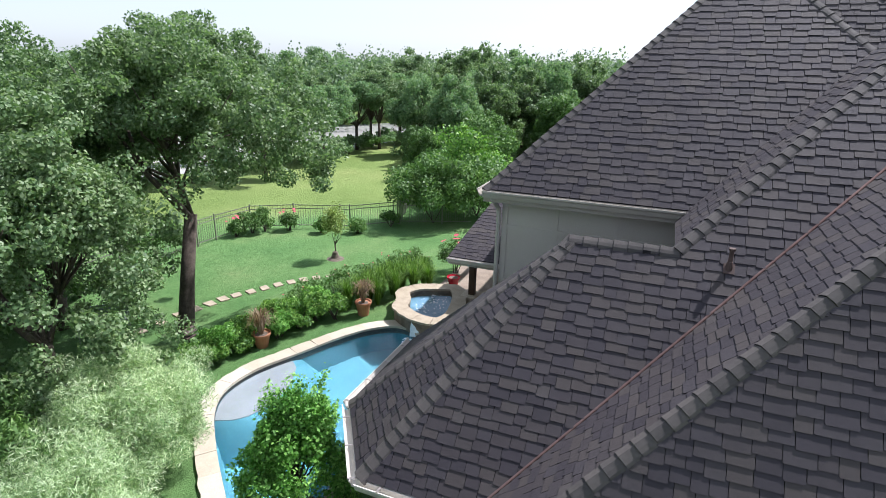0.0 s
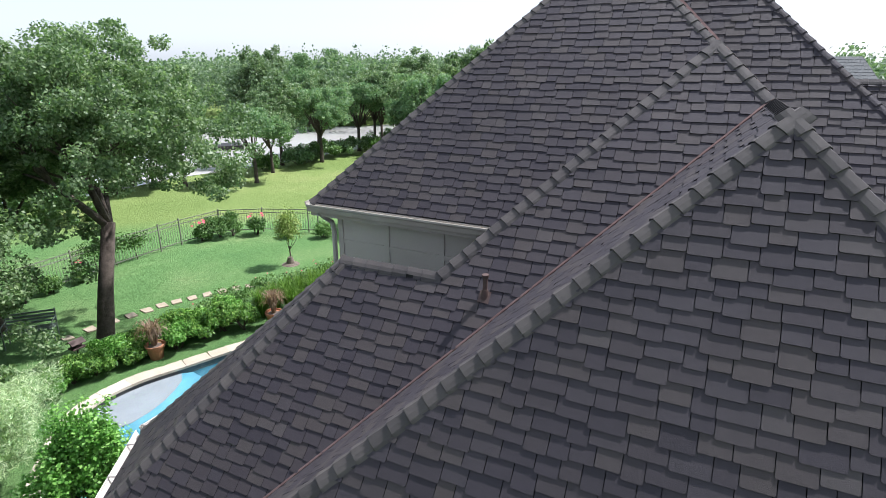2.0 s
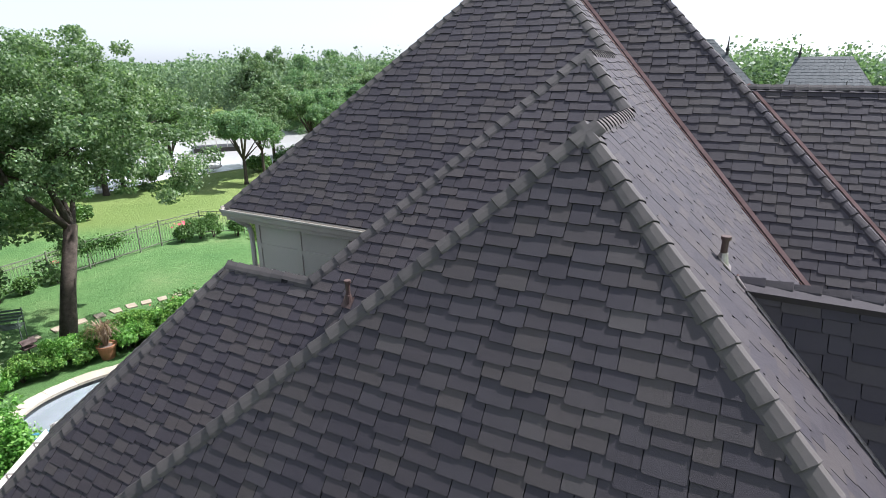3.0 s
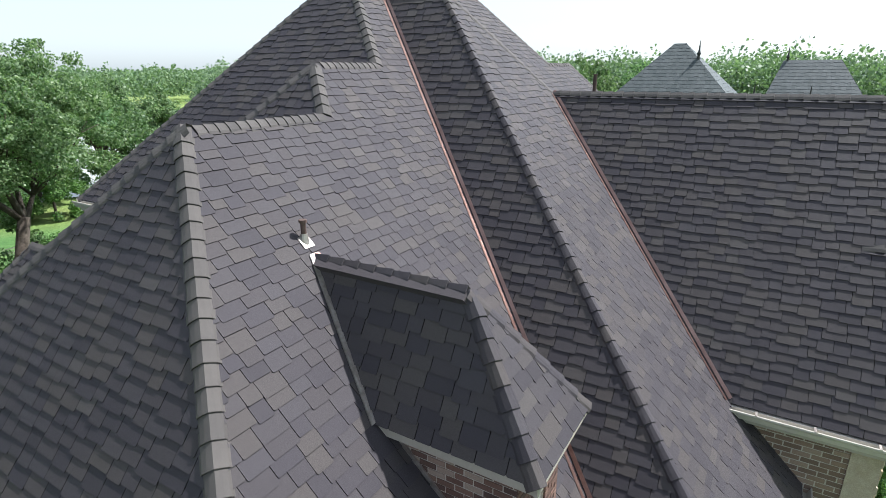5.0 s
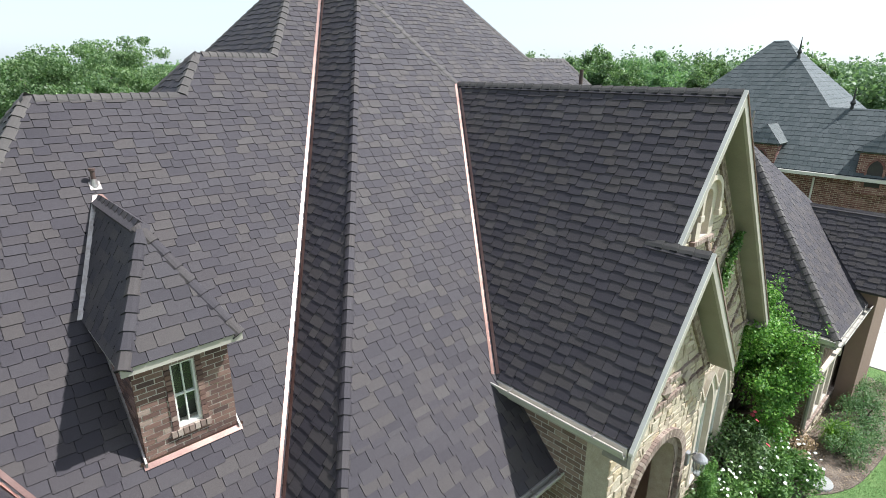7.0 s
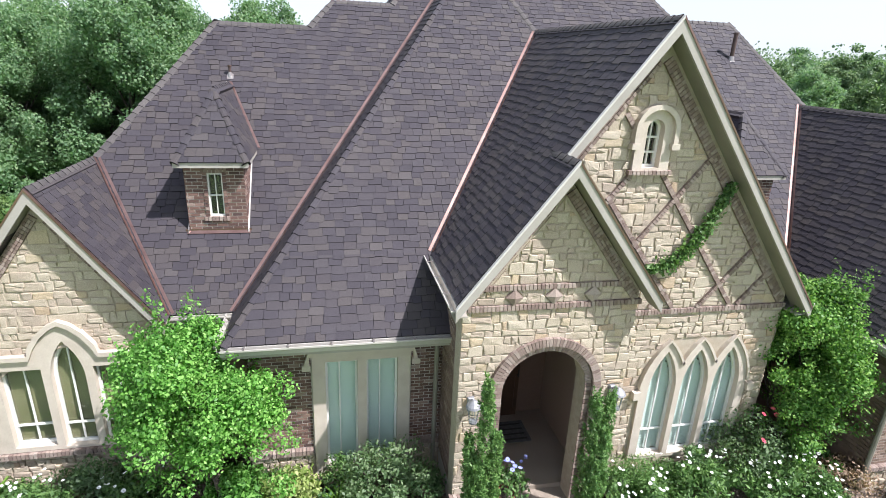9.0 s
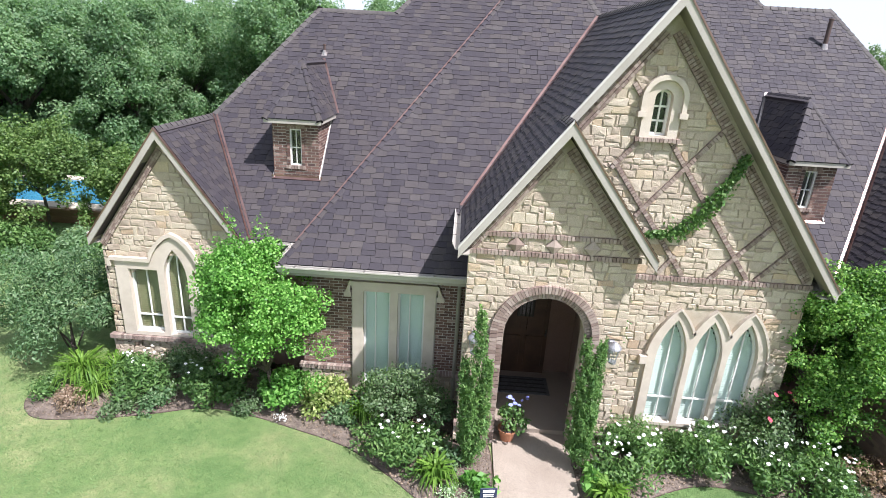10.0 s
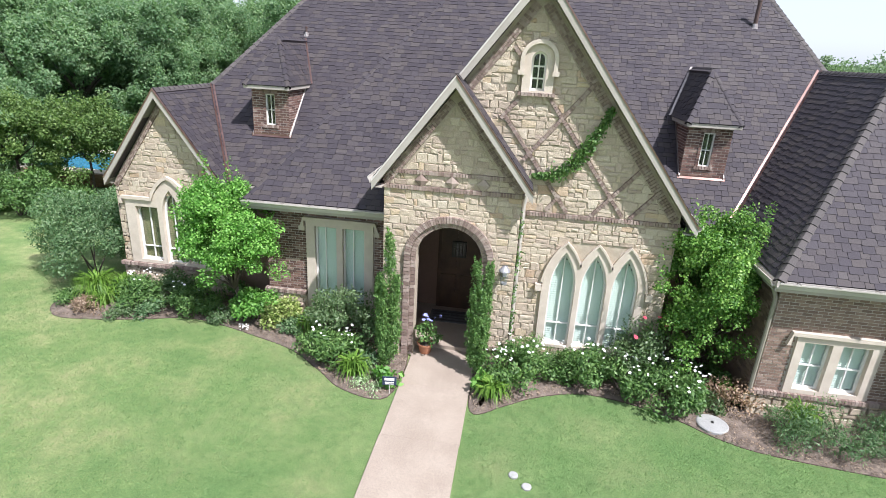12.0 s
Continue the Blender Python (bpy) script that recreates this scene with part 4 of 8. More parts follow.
ashlar(F1, [(4.84, 0.0), (7.78, 0.0), (7.78, 0.56), (4.84, 0.56)], [], wall, 62, deep=(0.03, 0.05))
g = strips(Geo(), F1, [(5.12, 2.31), (5.8, 2.31), (5.9, 2.45), (6.0, 2.60), (6.15, 2.75), (6.3, 2.84), (6.45, 2.75), (6.6, 2.60), (6.7, 2.45), (6.8, 2.31), (7.48, 2.31)], 0.68, g1_holes, -0.06, 0.055)
trim = g.part("window_surround", M_CAST, house, "cream cast stone window surround")
moulding(F1, [(5.06, 2.18), (5.06, 2.30), (5.84, 2.30), (5.92, 2.48), (6.04, 2.66), (6.18, 2.79), (6.3, 2.85), (6.42, 2.79), (6.56, 2.66), (6.68, 2.48), (6.76, 2.30), (7.54, 2.30), (7.54, 2.18)], 0.075, 0.0, 0.10, trim, "hood_moulding")
soldier(F1, (4.82, 0.585), (7.8, 0.585), 0.085, -0.02, 0.11, wall, seed=63)
window(F1, g1_holes[0], blind="olive", label="white framed casement with an olive blind")
window(F1, g1_holes[1], blind="olive", rails=(0.2,), label="white framed pointed window with an olive blind")
window(F1, g1_holes[2], blind="olive", label="white framed casement with an olive blind")
soldier_pair(F1, (4.98, 2.56), (6.32, 4.46), 0.13, 0.0, 0.04, wall, seed=64)
soldier_pair(F1, (6.34, 4.46), (7.66, 2.58), 0.13, 0.0, 0.04, wall, seed=65)

# -- brick wall under the long front slope --
FP = Face("south", -7.85)
p_holes = [rect_hole(10.1, 10.60, 0.24, 2.24), rect_hole(10.74, 11.24, 0.24, 2.24)]
g = strips(Geo(), FP, [(8.95, 2.62), (12.0, 2.62)], 0.0, wider(p_holes), -0.25, 0.0)
wall = g.part("front_wall", M_BRICKMORTAR, house, "brown brick wall with a low stone base")
around = [ccw([(9.88, 0.1), (11.46, 0.1), (11.46, 2.44), (9.88, 2.44)])]
brickwork(FP, [(8.95, 0.66), (12.0, 0.66), (12.0, 2.62), (8.95, 2.62)], around, wall, 71, singles=200, material=M_DORMERBRICK, length=0.152, high=0.046, joint=0.012, centre=(9.6, 1.6))
ashlar(FP, [(8.9, 0.0), (11.97, 0.0), (11.97, 0.54), (8.9, 0.54)], around, wall, 72, deep=(0.05, 0.075))
soldier(FP, (8.88, 0.56), (9.88, 0.56), 0.085, -0.02, 0.10, wall, seed=73)
soldier(FP, (11.46, 0.56), (11.95, 0.56), 0.085, -0.02, 0.10, wall, seed=74)
g = strips(Geo(), FP, [(9.9, 2.42), (11.44, 2.42)], 0.12, p_holes, -0.08, 0.05)
trim = g.part("window_surround", M_CAST, house, "cream cast stone window surround")
moulding(FP, [(9.86, 2.22), (9.86, 2.36), (11.48, 2.36), (11.48, 2.22)], 0.085, 0.0, 0.10, trim, "hood_moulding")
for s in (9.75, 11.46):
    Geo().slab([FP.p(s, 2.13, 0), FP.p(s + 0.13, 2.13, 0), FP.p(s + 0.13, 2.23, 0), FP.p(s, 2.23, 0)], FP.p(0, 0, 0.10) - FP.p(0, 0, 0)).part("label_stop", M_CAST, trim)
for h in p_holes:
    window(FP, h, bars=(0.42,), rails=(), blind="light", label="white framed tall window with a closed blind")

# -- entry gable --
F2 = Face("south", -9.02)
G2_TOP = [(11.95, 3.76), (13.24, 5.42), (14.55, 3.76)]
door_hole = {"line": round_hole(13.26, 0.65, 0.0, 2.2)["line"], "zb": 0.0}
g = strips(Geo(), F2, G2_TOP, 0.0, [door_hole], -0.30, 0.0)
entry = g.part("gable_wall", M_MORTAR, house, "cream stone entry gable with a brick arched doorway")
ring_hole = [hole_poly(round_hole(13.26, 0.87, -0.1, 2.2, n=20))]
gems = [ccw([(s, 3.59), (s + 0.15, 3.732), (s, 3.875), (s - 0.15, 3.732)]) for s in (12.66, 13.24, 13.82)]
ashlar(F2, [(11.95, 0.42), (14.55, 0.42), (14.55, 3.56), (11.95, 3.56)], ring_hole, entry, 81)
ashlar(F2, [(11.98, 3.63), (14.5, 3.63), (14.33, 3.84), (12.12, 3.84)], gems, entry, 82, size=(0.10, 0.16))
ashlar(F2, [(12.34, 3.92), (14.13, 3.92), (13.24, 5.11)], [], entry, 83)
ashlar(F2, [(11.9, 0.0), (12.39, 0.0), (12.39, 0.40), (11.9, 0.40)], [], entry, 84, deep=(0.03, 0.05))
ashlar(F2, [(14.13, 0.0), (14.6, 0.0), (14.6, 0.40), (14.13, 0.40)], [], entry, 85, deep=(0.03, 0.05))
soldier(F2, (11.9, 0.375), (12.4, 0.375), 0.07, -0.02, 0.10, entry, seed=86)
soldier(F2, (14.12, 0.375), (14.6, 0.375), 0.07, -0.02, 0.10, entry, seed=87)
soldier(F2, (11.9, 3.545), (14.6, 3.545), 0.075, -0.02, 0.045, entry, seed=88)
soldier(F2, (12.12, 3.845), (14.34, 3.845), 0.07, -0.02, 0.045, entry, seed=89)
soldier_pair(F2, (12.03, 3.60), (13.23, 5.16), 0.15, 0.0, 0.04, entry, seed=90)
soldier_pair(F2, (13.25, 5.16), (14.44, 3.60), 0.15, 0.0, 0.04, entry, seed=91)
for r0, r1, d1 in ((0.655, 0.75, 0.02), (0.76, 0.88, 0.075)):
    ring_bricks(F2, 13.26, 2.2, r0, r1, 0.0, math.pi, -0.28 if r0 < 0.7 else -0.02, d1, entry)
    for side in (-1, 1):
        z = 0.0
        while z < 2.18:
            a, b = sorted((13.26 + side * r0, 13.26 + side * r1))
            Geo().slab([F2.p(a, z, -0.28 if r0 < 0.7 else -0.02), F2.p(b, z, -0.28 if r0 < 0.7 else -0.02), F2.p(b, z + 0.064, -0.28 if r0 < 0.7 else -0.02), F2.p(a, z + 0.064, -0.28 if r0 < 0.7 else -0.02)],
                       F2.p(0, 0, d1) - F2.p(0, 0, -0.28 if r0 < 0.7 else -0.02)).part("brick", M_TRIMBRICK, entry)
            z += 0.076
for s in (12.66, 13.24, 13.82):
    c = F2.p(s, 3.732, 0.075)
    ring = [F2.p(s + 0.125 * math.cos(a), 3.732 + 0.125 * math.sin(a), 0.04) for a in (0, math.pi / 2, math.pi, 1.5 * math.pi)]
    back = [F2.p(s + 0.125 * math.cos(a), 3.732 + 0.125 * math.sin(a), -0.02) for a in (0, math.pi / 2, math.pi, 1.5 * math.pi)]
    Geo().add(ring + back + [c], [(0, 1, 8), (1, 2, 8), (2, 3, 8), (3, 0, 8)] + [(i, 4 + i, 4 + (i + 1) % 4, (i + 1) % 4) for i in range(4)]).part("diamond_boss", M_TRIMBRICK, entry, "pyramid shaped brick diamond")

# -- tall front gable --
F3 = Face("south", -8.62)
tri = [lancet(c, 0.252, 0.42, 1.72, 2.46) for c in (15.52, 16.12, 16.72)]
eye_hole = round_hole(14.61, 0.13, 5.44, 5.97, n=10)
g = strips(Geo(), F3, [(13.16, 5.36), (14.52, 7.106)], 3.25, wider([eye_hole]), -0.25, 0.0)
strips(g, F3, [(14.52, 7.106), (14.57, 7.17), (17.5, 3.40)], 0.0, wider(tri + [eye_hole]), -0.25, 0.0)
tall = g.part("gable_wall", M_MORTAR, house, "tall cream stone gable wall with brick lattice")
lattice = [((14.84, 5.35), (16.44, 3.25)), ((14.05, 5.02), (15.42, 3.24)), ((14.50, 4.19), (15.62, 5.62)), ((15.86, 3.22), (16.70, 4.22)),
           ((16.58, 3.24), (17.02, 3.76)), ((15.02, 3.26), (15.24, 3.58)), ((14.16, 6.16), (14.30, 5.98)), ((14.02, 4.92), (14.34, 5.32))]
bars = []
for (a, za), (b, zb) in lattice:
    l = math.hypot(b - a, zb - za)
    ns, nz = -(zb - za) / l * 0.042, (b - a) / l * 0.042
    bars.append(ccw([(a + ns, za + nz), (b + ns, zb + nz), (b - ns, zb - nz), (a - ns, za - nz)]))
eye_block = [ccw([(14.30, 5.36), (14.92, 5.36), (14.92, 5.95), (14.84, 6.16), (14.61, 6.28), (14.38, 6.16), (14.30, 5.95)])]
tri_block = [ccw([(15.05, 0.3), (17.19, 0.3), (17.19, 1.8), (17.08, 2.22), (16.72, 2.68), (15.52, 2.68), (15.14, 2.22), (15.05, 1.8)])]
ashlar(F3, [(13.42, 5.33), (14.57, 6.80), (17.33, 3.22), (13.42, 3.22)], bars + eye_block, tall, 101)
ashlar(F3, [(14.52, 0.42), (17.5, 0.42), (17.5, 3.13), (14.52, 3.13)], tri_block, tall, 102)
ashlar(F3, [(14.58, 0.0), (17.55, 0.0), (17.55, 0.36), (14.58, 0.36)], [], tall, 103, deep=(0.03, 0.05))
soldier(F3, (14.5, 3.14), (17.52, 3.14), 0.075, -0.02, 0.045, tall, seed=104)
soldier_pair(F3, (13.40, 5.30), (14.56, 6.82), 0.16, 0.0, 0.04, tall, seed=105)
soldier_pair(F3, (14.58, 6.82), (17.35, 3.22), 0.16, 0.0, 0.04, tall, seed=106)
soldier(F3, (14.28, 5.345), (14.95, 5.345), 0.06, -0.02, 0.09, tall, seed=107)
for i, (a, b) in enumerate(lattice):
    l = math.hypot(b[0] - a[0], b[1] - a[1])
    o = ((b[1] - a[1]) / l * 0.032, -(b[0] - a[0]) / l * 0.032)
    soldier(F3, (a[0] + o[0], a[1] + o[1]), (b[0] + o[0], b[1] + o[1]), 0.064, -0.01, 0.045, tall, pitch=0.054, seed=110 + i)
g = Geo()
strips(g, F3, [(14.335, 5.9)] + [(14.61 - 0.275 * math.cos(math.pi * i / 12), 5.97 + 0.275 * math.sin(math.pi * i / 12)) for i in range(1, 12)] + [(14.885, 5.9)], 5.40, [eye_hole], -0.06, 0.06)
trim = g.part("window_surround", M_CAST, house, "cream cast stone round-headed surround")
arch = [(14.61 - 0.26 * math.cos(math.pi * i / 14), 5.97 + 0.26 * math.sin(math.pi * i / 14)) for i in range(15)]
moulding(F3, [(14.35, 5.76)] + arch + [(14.87, 5.76)], 0.07, 0.0, 0.12, trim, "hood_moulding")
for s in (14.25, 14.85):
    Geo().slab([F3.p(s, 5.70, 0), F3.p(s + 0.12, 5.70, 0), F3.p(s + 0.12, 5.78, 0), F3.p(s, 5.78, 0)], F3.p(0, 0, 0.13) - F3.p(0, 0, 0)).part("label_stop", M_CAST, trim)
window(F3, eye_hole, bars=(0.5,), rails=(0.33, 0.66), blind="none", label="small round-headed white window")
outer = []
for c in (15.52, 16.12, 16.72):
    outer.append(lancet(c, 0.40, 0.38, 1.66, 2.64, n=8))
tops = []
s = 15.125
while s < 17.11:
    tops.append((s, max([height(o["line"], s) if o["line"][0][0] <= s <= o["line"][-1][0] else 0 for o in outer] + [2.3 if 15.6 < s < 16.64 else 0])))
    s += 0.03
strip_top = [(15.12, 1.66)] + tops[1:-1] + [(17.12, 1.66)]
g = strips(Geo(), F3, strip_top, 0.36, tri, -0.08, 0.05)
trim = g.part("window_surround", M_CAST, house, "cream cast stone surround of three pointed lights")
for o, oc in zip(outer, (15.52, 16.12, 16.72)):
    moulding(F3, [p for p in o["line"] if p[1] > 1.72 and (p[0] < oc + 0.31 or oc > 16.5) and (p[0] > oc - 0.31 or oc < 15.7)], 0.04, 0.0, 0.08, trim, "hood_moulding")
for s in (14.99, 17.13):
    Geo().slab([F3.p(s, 1.62, 0), F3.p(s + 0.12, 1.62, 0), F3.p(s + 0.12, 1.76, 0), F3.p(s, 1.76, 0)], F3.p(0, 0, 0.11) - F3.p(0, 0, 0)).part("label_stop", M_CAST, trim)
for h in tri:
    window(F3, h, bars=(0.5,), rails=(0.24,), blind="light", label="pointed white window with a closed pale blind")

# -- eastern front wing --
F4 = Face("south", -9.62)
g4_holes = [rect_hole(19.66, 20.12, 0.64, 1.58), rect_hole(20.28, 20.76, 0.64, 1.58)]
g = strips(Geo(), F4, [(19.05, 2.66), (23.6, 2.66)], 0.0, wider(g4_holes), -0.25, 0.0)
wall = g.part("front_wall", M_BRICKMORTAR, house, "brown brick wall with a low stone base")
box4 = [ccw([(19.5, 0.56), (20.94, 0.56), (20.94, 1.74), (19.5, 1.74)])]
brickwork(F4, [(19.05, 0.56), (22.2, 0.56), (22.2, 2.66), (19.05, 2.66)], box4, wall, 121, singles=150, length=0.152, high=0.046, joint=0.012, centre=(19.6, 2.0))
ashlar(F4, [(19.0, 0.0), (22.0, 0.0), (22.0, 0.46), (19.0, 0.46)], [], wall, 122, deep=(0.04, 0.07))
soldier(F4, (18.98, 0.475), (22.0, 0.475), 0.08, -0.02, 0.09, wall, seed=123)
trim = strips(Geo(), F4, [(19.52, 1.72), (20.92, 1.72)], 0.56, g4_holes, -0.06, 0.045).part("window_surround", M_CAST, house, "cream cast stone window surround")
moulding(F4, [(19.42, 1.52), (19.42, 1.70), (21.02, 1.70), (21.02, 1.52)], 0.07, 0.0, 0.09, trim, "hood_moulding")
for h in g4_holes:
    window(F4, h, bars=(0.5,), rails=(0.5,), blind="light", label="white framed window with a closed blind")

# -- upper side wall with painted panels --
FM = Face("west", 10.08)
g = strips(Geo(), FM, [(-0.3, 5.5), (2.86, 5.5)], 2.5, [], -0.2, 0.0)
panel_wall = g.part("upper_wall", M_SIDING, house, "grey painted panel wall with battens")
for y in (0.06, 1.02, 1.95, 2.80):
    Geo().slab([FM.p(y - 0.04, 3.0, 0), FM.p(y + 0.04, 3.0, 0), FM.p(y + 0.04, 5.44, 0), FM.p(y - 0.04, 5.44, 0)], FM.p(0, 0, 0.022) - FM.p(0, 0, 0)).part("batten", M_SIDING, panel_wall)
Geo().slab([FM.p(-0.3, 4.88, 0), FM.p(2.85, 4.88, 0), FM.p(2.85, 4.96, 0), FM.p(-0.3, 4.96, 0)], FM.p(0, 0, 0.018) - FM.p(0, 0, 0)).part("batten", M_SIDING, panel_wall)
Geo().slab([FM.p(-0.3, 5.36, 0), FM.p(2.85, 5.36, 0), FM.p(2.85, 5.5, 0), FM.p(-0.3, 5.5, 0)], FM.p(0, 0, 0.026) - FM.p(0, 0, 0)).part("frieze_board", M_SIDING, panel_wall)

# -- plain walls that close the house --
for name, a, b in (("side_wall", (5.12, -7.0, 0), (5.37, 1.55, 2.7)), ("back_wall", (5.12, 1.33, 0), (6.3, 1.58, 2.7)), ("side_wall", (6.24, 1.5, 0), (6.49, 3.2, 2.7)),
                   ("back_wall", (7.3, 3.62, 0), (10.0, 3.87, 2.7)), ("back_wall", (10.1, 2.6, 0), (20.4, 2.86, 5.5)),
                   ("side_wall", (22.9, -7.0, 0), (23.15, 2.8, 2.8)), ("side_wall", (20.2, -2.0, 0), (20.45, 2.8, 5.5)),
                   ("side_wall", (17.25, -8.6, 0), (17.5, -6.9, 3.2)), ("side_wall", (19.05, -9.6, 0), (19.3, -7.0, 2.66)), ("side_wall", (23.35, -9.6, 0), (23.6, -4.0, 2.66)),
                   ("front_wall", (17.5, -7.0, 0), (19.05, -6.8, 2.66)), ("front_wall", (7.7, -7.05, 0), (9.0, -6.85, 2.66)), ("side_wall", (8.95, -7.84, 0), (9.2, -6.9, 2.66)),
                   ("side_wall", (7.47, -7.3, 0), (7.72, -6.9, 2.6)), ("side_wall", (4.9, -7.3, 0), (5.12, -6.9, 2.65))):
    Geo().box(a, b).part(name, M_BRICK, house, "brown brick side wall")
for a, b in ((C_W, C_N),):
    d = (b - a).normalized()
    inn = Vector((d.y, -d.x, 0)) * 0.38
    Geo().slab([(a.x + inn.x, a.y + inn.y, 0), (b.x + inn.x, b.y + inn.y, 0), (b.x + inn.x, b.y + inn.y, 2.7), (a.x + inn.x, a.y + inn.y, 2.7)], Vector((d.y, -d.x, 0)) * 0.22).part("bay_wall", M_BRICK, house, "brown brick bay wall")
FW2 = Face("west", 11.97)
wall = strips(Geo(), FW2, [(-9.0, 3.62), (-7.3, 3.62)], 0.0, [], -0.25, 0.0).part("side_wall", M_BRICKMORTAR, house, "brown brick side wall of the entry")
brickwork(FW2, [(-9.0, 0.4), (-7.4, 0.4), (-7.4, 3.6), (-9.0, 3.6)], [], wall, 131, singles=60, centre=(-8.2, 3.3))
wall4 = Face("west", 19.05)
brickwork(wall4, [(-9.6, 0.5), (-7.0, 0.5), (-7.0, 2.6), (-9.6, 2.6)], [], house.children[-1], 132, singles=0)

# -- entry porch: side walls, back wall, door --
for a, b in (((12.0, -8.72, 0), (12.25, -6.6, 3.3)), ((14.3, -8.62, 0), (14.5, -6.6, 3.3)), ((12.2, -6.75, 0), (14.35, -6.6, 3.3)), ((12.0, -8.72, 3.1), (14.5, -6.6, 3.2))):
    Geo().box(a, b).part("porch_wall", M_BRICK, house, "shaded brown brick porch wall")
door = Geo()
door.box((12.75, -6.84, 0.12), (13.75, -6.74, 2.3)).part("front_door", M_WOOD, house, "dark stained wooden front door")
dp = house.children[-1]
for x0, x1, z0, z1 in ((12.83, 13.2, 0.3, 1.0), (13.3, 13.67, 0.3, 1.0), (12.83, 13.2, 1.15, 2.15), (13.3, 13.67, 1.15, 2.15)):
    Geo().box((x0, -6.865, z0), (x1, -6.835, z1), bev=0.008).part("door_panel", M_WOOD, dp)
Geo().box((13.08, -6.90, 1.46), (13.42, -6.86, 1.86), bev=0.01).part("door_grille", M_IRON, dp, "dark ornamental iron grille")
Geo().box((13.13, -6.905, 1.51), (13.37, -6.90, 1.81)).part("leaded_pane", M_LEADGLASS, dp, "small dim leaded pane")
for k in range(3):
    Geo().tube([(13.17 + k * 0.08, -6.912, 1.48), (13.17 + k * 0.08, -6.912, 1.84)], 0.01, n=5).part("grille_bar", M_IRON, dp)
Geo().tube([(13.7, -6.86, 1.05), (13.7, -6.93, 1.05), (13.7, -6.93, 1.2)], 0.015).part("door_handle", M_IRON, dp, "dark metal handle")
Geo().box((12.25, -8.72, 0.0), (14.3, -6.75, 0.12)).part("porch_floor", M_WALK, house, "raised aggregate porch floor")


# ---- dormers ----
def dormer(x, y, z):
    """A small brick dormer with a hipped shingle roof; x, y, z is the middle of its front foot."""
    d = thing("dormer", "small brown brick dormer with a hipped shingle roof", "dormer", "front dormers")
    w, top = 0.455, z + 1.09
    f = Face("south", y)
    hole = rect_hole(x - 0.115, x + 0.115, z + 0.27, z + 0.98)
    wall = strips(Geo(), f, [(x - w, top), (x + w, top)], z - 0.25, [hole], -0.2, 0.0).part("front_wall", M_BRICKMORTAR, d, "brown brick dormer front")
    brickwork(f, [(x - w, z - 0.02), (x + w, z - 0.02), (x + w, top), (x - w, top)], [ccw([(x - 0.18, z + 0.20), (x + 0.18, z + 0.20), (x + 0.18, z + 1.04), (x - 0.18, z + 1.04)])], wall, int(x * 10), singles=300, material=M_DORMERBRICK, length=0.152, high=0.046, joint=0.012)
    z0 = z + 0.2
    for side in (-1, 1):
        zz = z0 + 0.06
        while zz < z + 1.0:
            a, b = sorted((x + side * 0.12, x + side * 0.178))
            Geo().slab([f.p(a, zz, -0.1), f.p(b, zz, -0.1), f.p(b, zz + 0.047, -0.1), f.p(a, zz + 0.047, -0.1)], f.p(0, 0, 0.02) - f.p(0, 0, -0.1)).part("brick", M_DORMERBRICK, wall)
            zz += 0.058
    soldier(f, (x - 0.2, z + 0.195), (x + 0.2, z + 0.195), 0.07, -0.08, 0.035, wall, seed=int(x))
    soldier(f, (x - 0.2, z + 0.99), (x + 0.2, z + 0.99), 0.09, -0.02, 0.012, wall, seed=int(x) + 1)
    win = window(f, hole, bars=(0.5,), rails=(0.5,), blind="none", owner=d, depth=0.07, t=0.02, label="narrow white window")
    for side, kind in ((-1, "west"), (1, "east")):
        fs = Face(kind, x + side * w)
        yb = y + (top - z) / 0.987
        g = Geo().slab([fs.p(y + 0.2, z - 0.1, 0), fs.p(y + 0.2, top, 0), fs.p(yb, top, 0), fs.p(yb, top - 0.1, 0)], fs.p(0, 0, -0.15) - fs.p(0, 0, 0))
        sw = g.part("side_wall", M_BRICKMORTAR, d, "brown brick dormer cheek")
        brickwork(fs, [(y, z + 0.02), (y, top), (yb - 0.05, top)], [], sw, int(x * 3) + side, singles=40, material=M_DORMERBRICK, length=0.152, high=0.046, joint=0.012)
        # East flashing gets a paler material, so its sunlit shine is in the colour.
        Geo().slab([fs.p(y - 0.04, z - 0.02, 0.005), fs.p(yb, top - 0.02, 0.005), fs.p(yb, top + 0.06, 0.005), fs.p(y - 0.04, z + 0.05, 0.005)], fs.p(0, 0, 0.02) - fs.p(0, 0, 0)).part("step_flashing", M_LEAD if side < 0 else M_GUTTER, d, "grey sheet metal flashing" if side < 0 else "metal flashing paled for sun shine")
    g = Geo()
    v = Vector((0, 0.987, -0)).normalized()
    n = nrm("S")
    up = Vector((0, 0.712, 0.702))
    a = Vector((x - w - 0.04, y, z)) - up * 0.05 + n * 0.016
    b = Vector((x + w + 0.04, y, z)) - up * 0.05 + n * 0.016
    g.slab([a, b, b + up * 0.07, a + up * 0.07], n * 0.012)
    g.slab([Vector((x - w - 0.06, y - 0.012, z - 0.03)), Vector((x + w + 0.06, y - 0.012, z - 0.03)), Vector((x + w + 0.06, y - 0.012, z + 0.05)), Vector((x - w - 0.06, y - 0.012, z + 0.05))], (0, 0.01, 0))
    g.part("apron_flashing", M_COPPER, d, "brown copper apron flashing")
    # hipped roof
    e, ze, zr = 0.56, z + 1.19, z + 2.27
    yf, yr = y - 0.2, y + 0.66
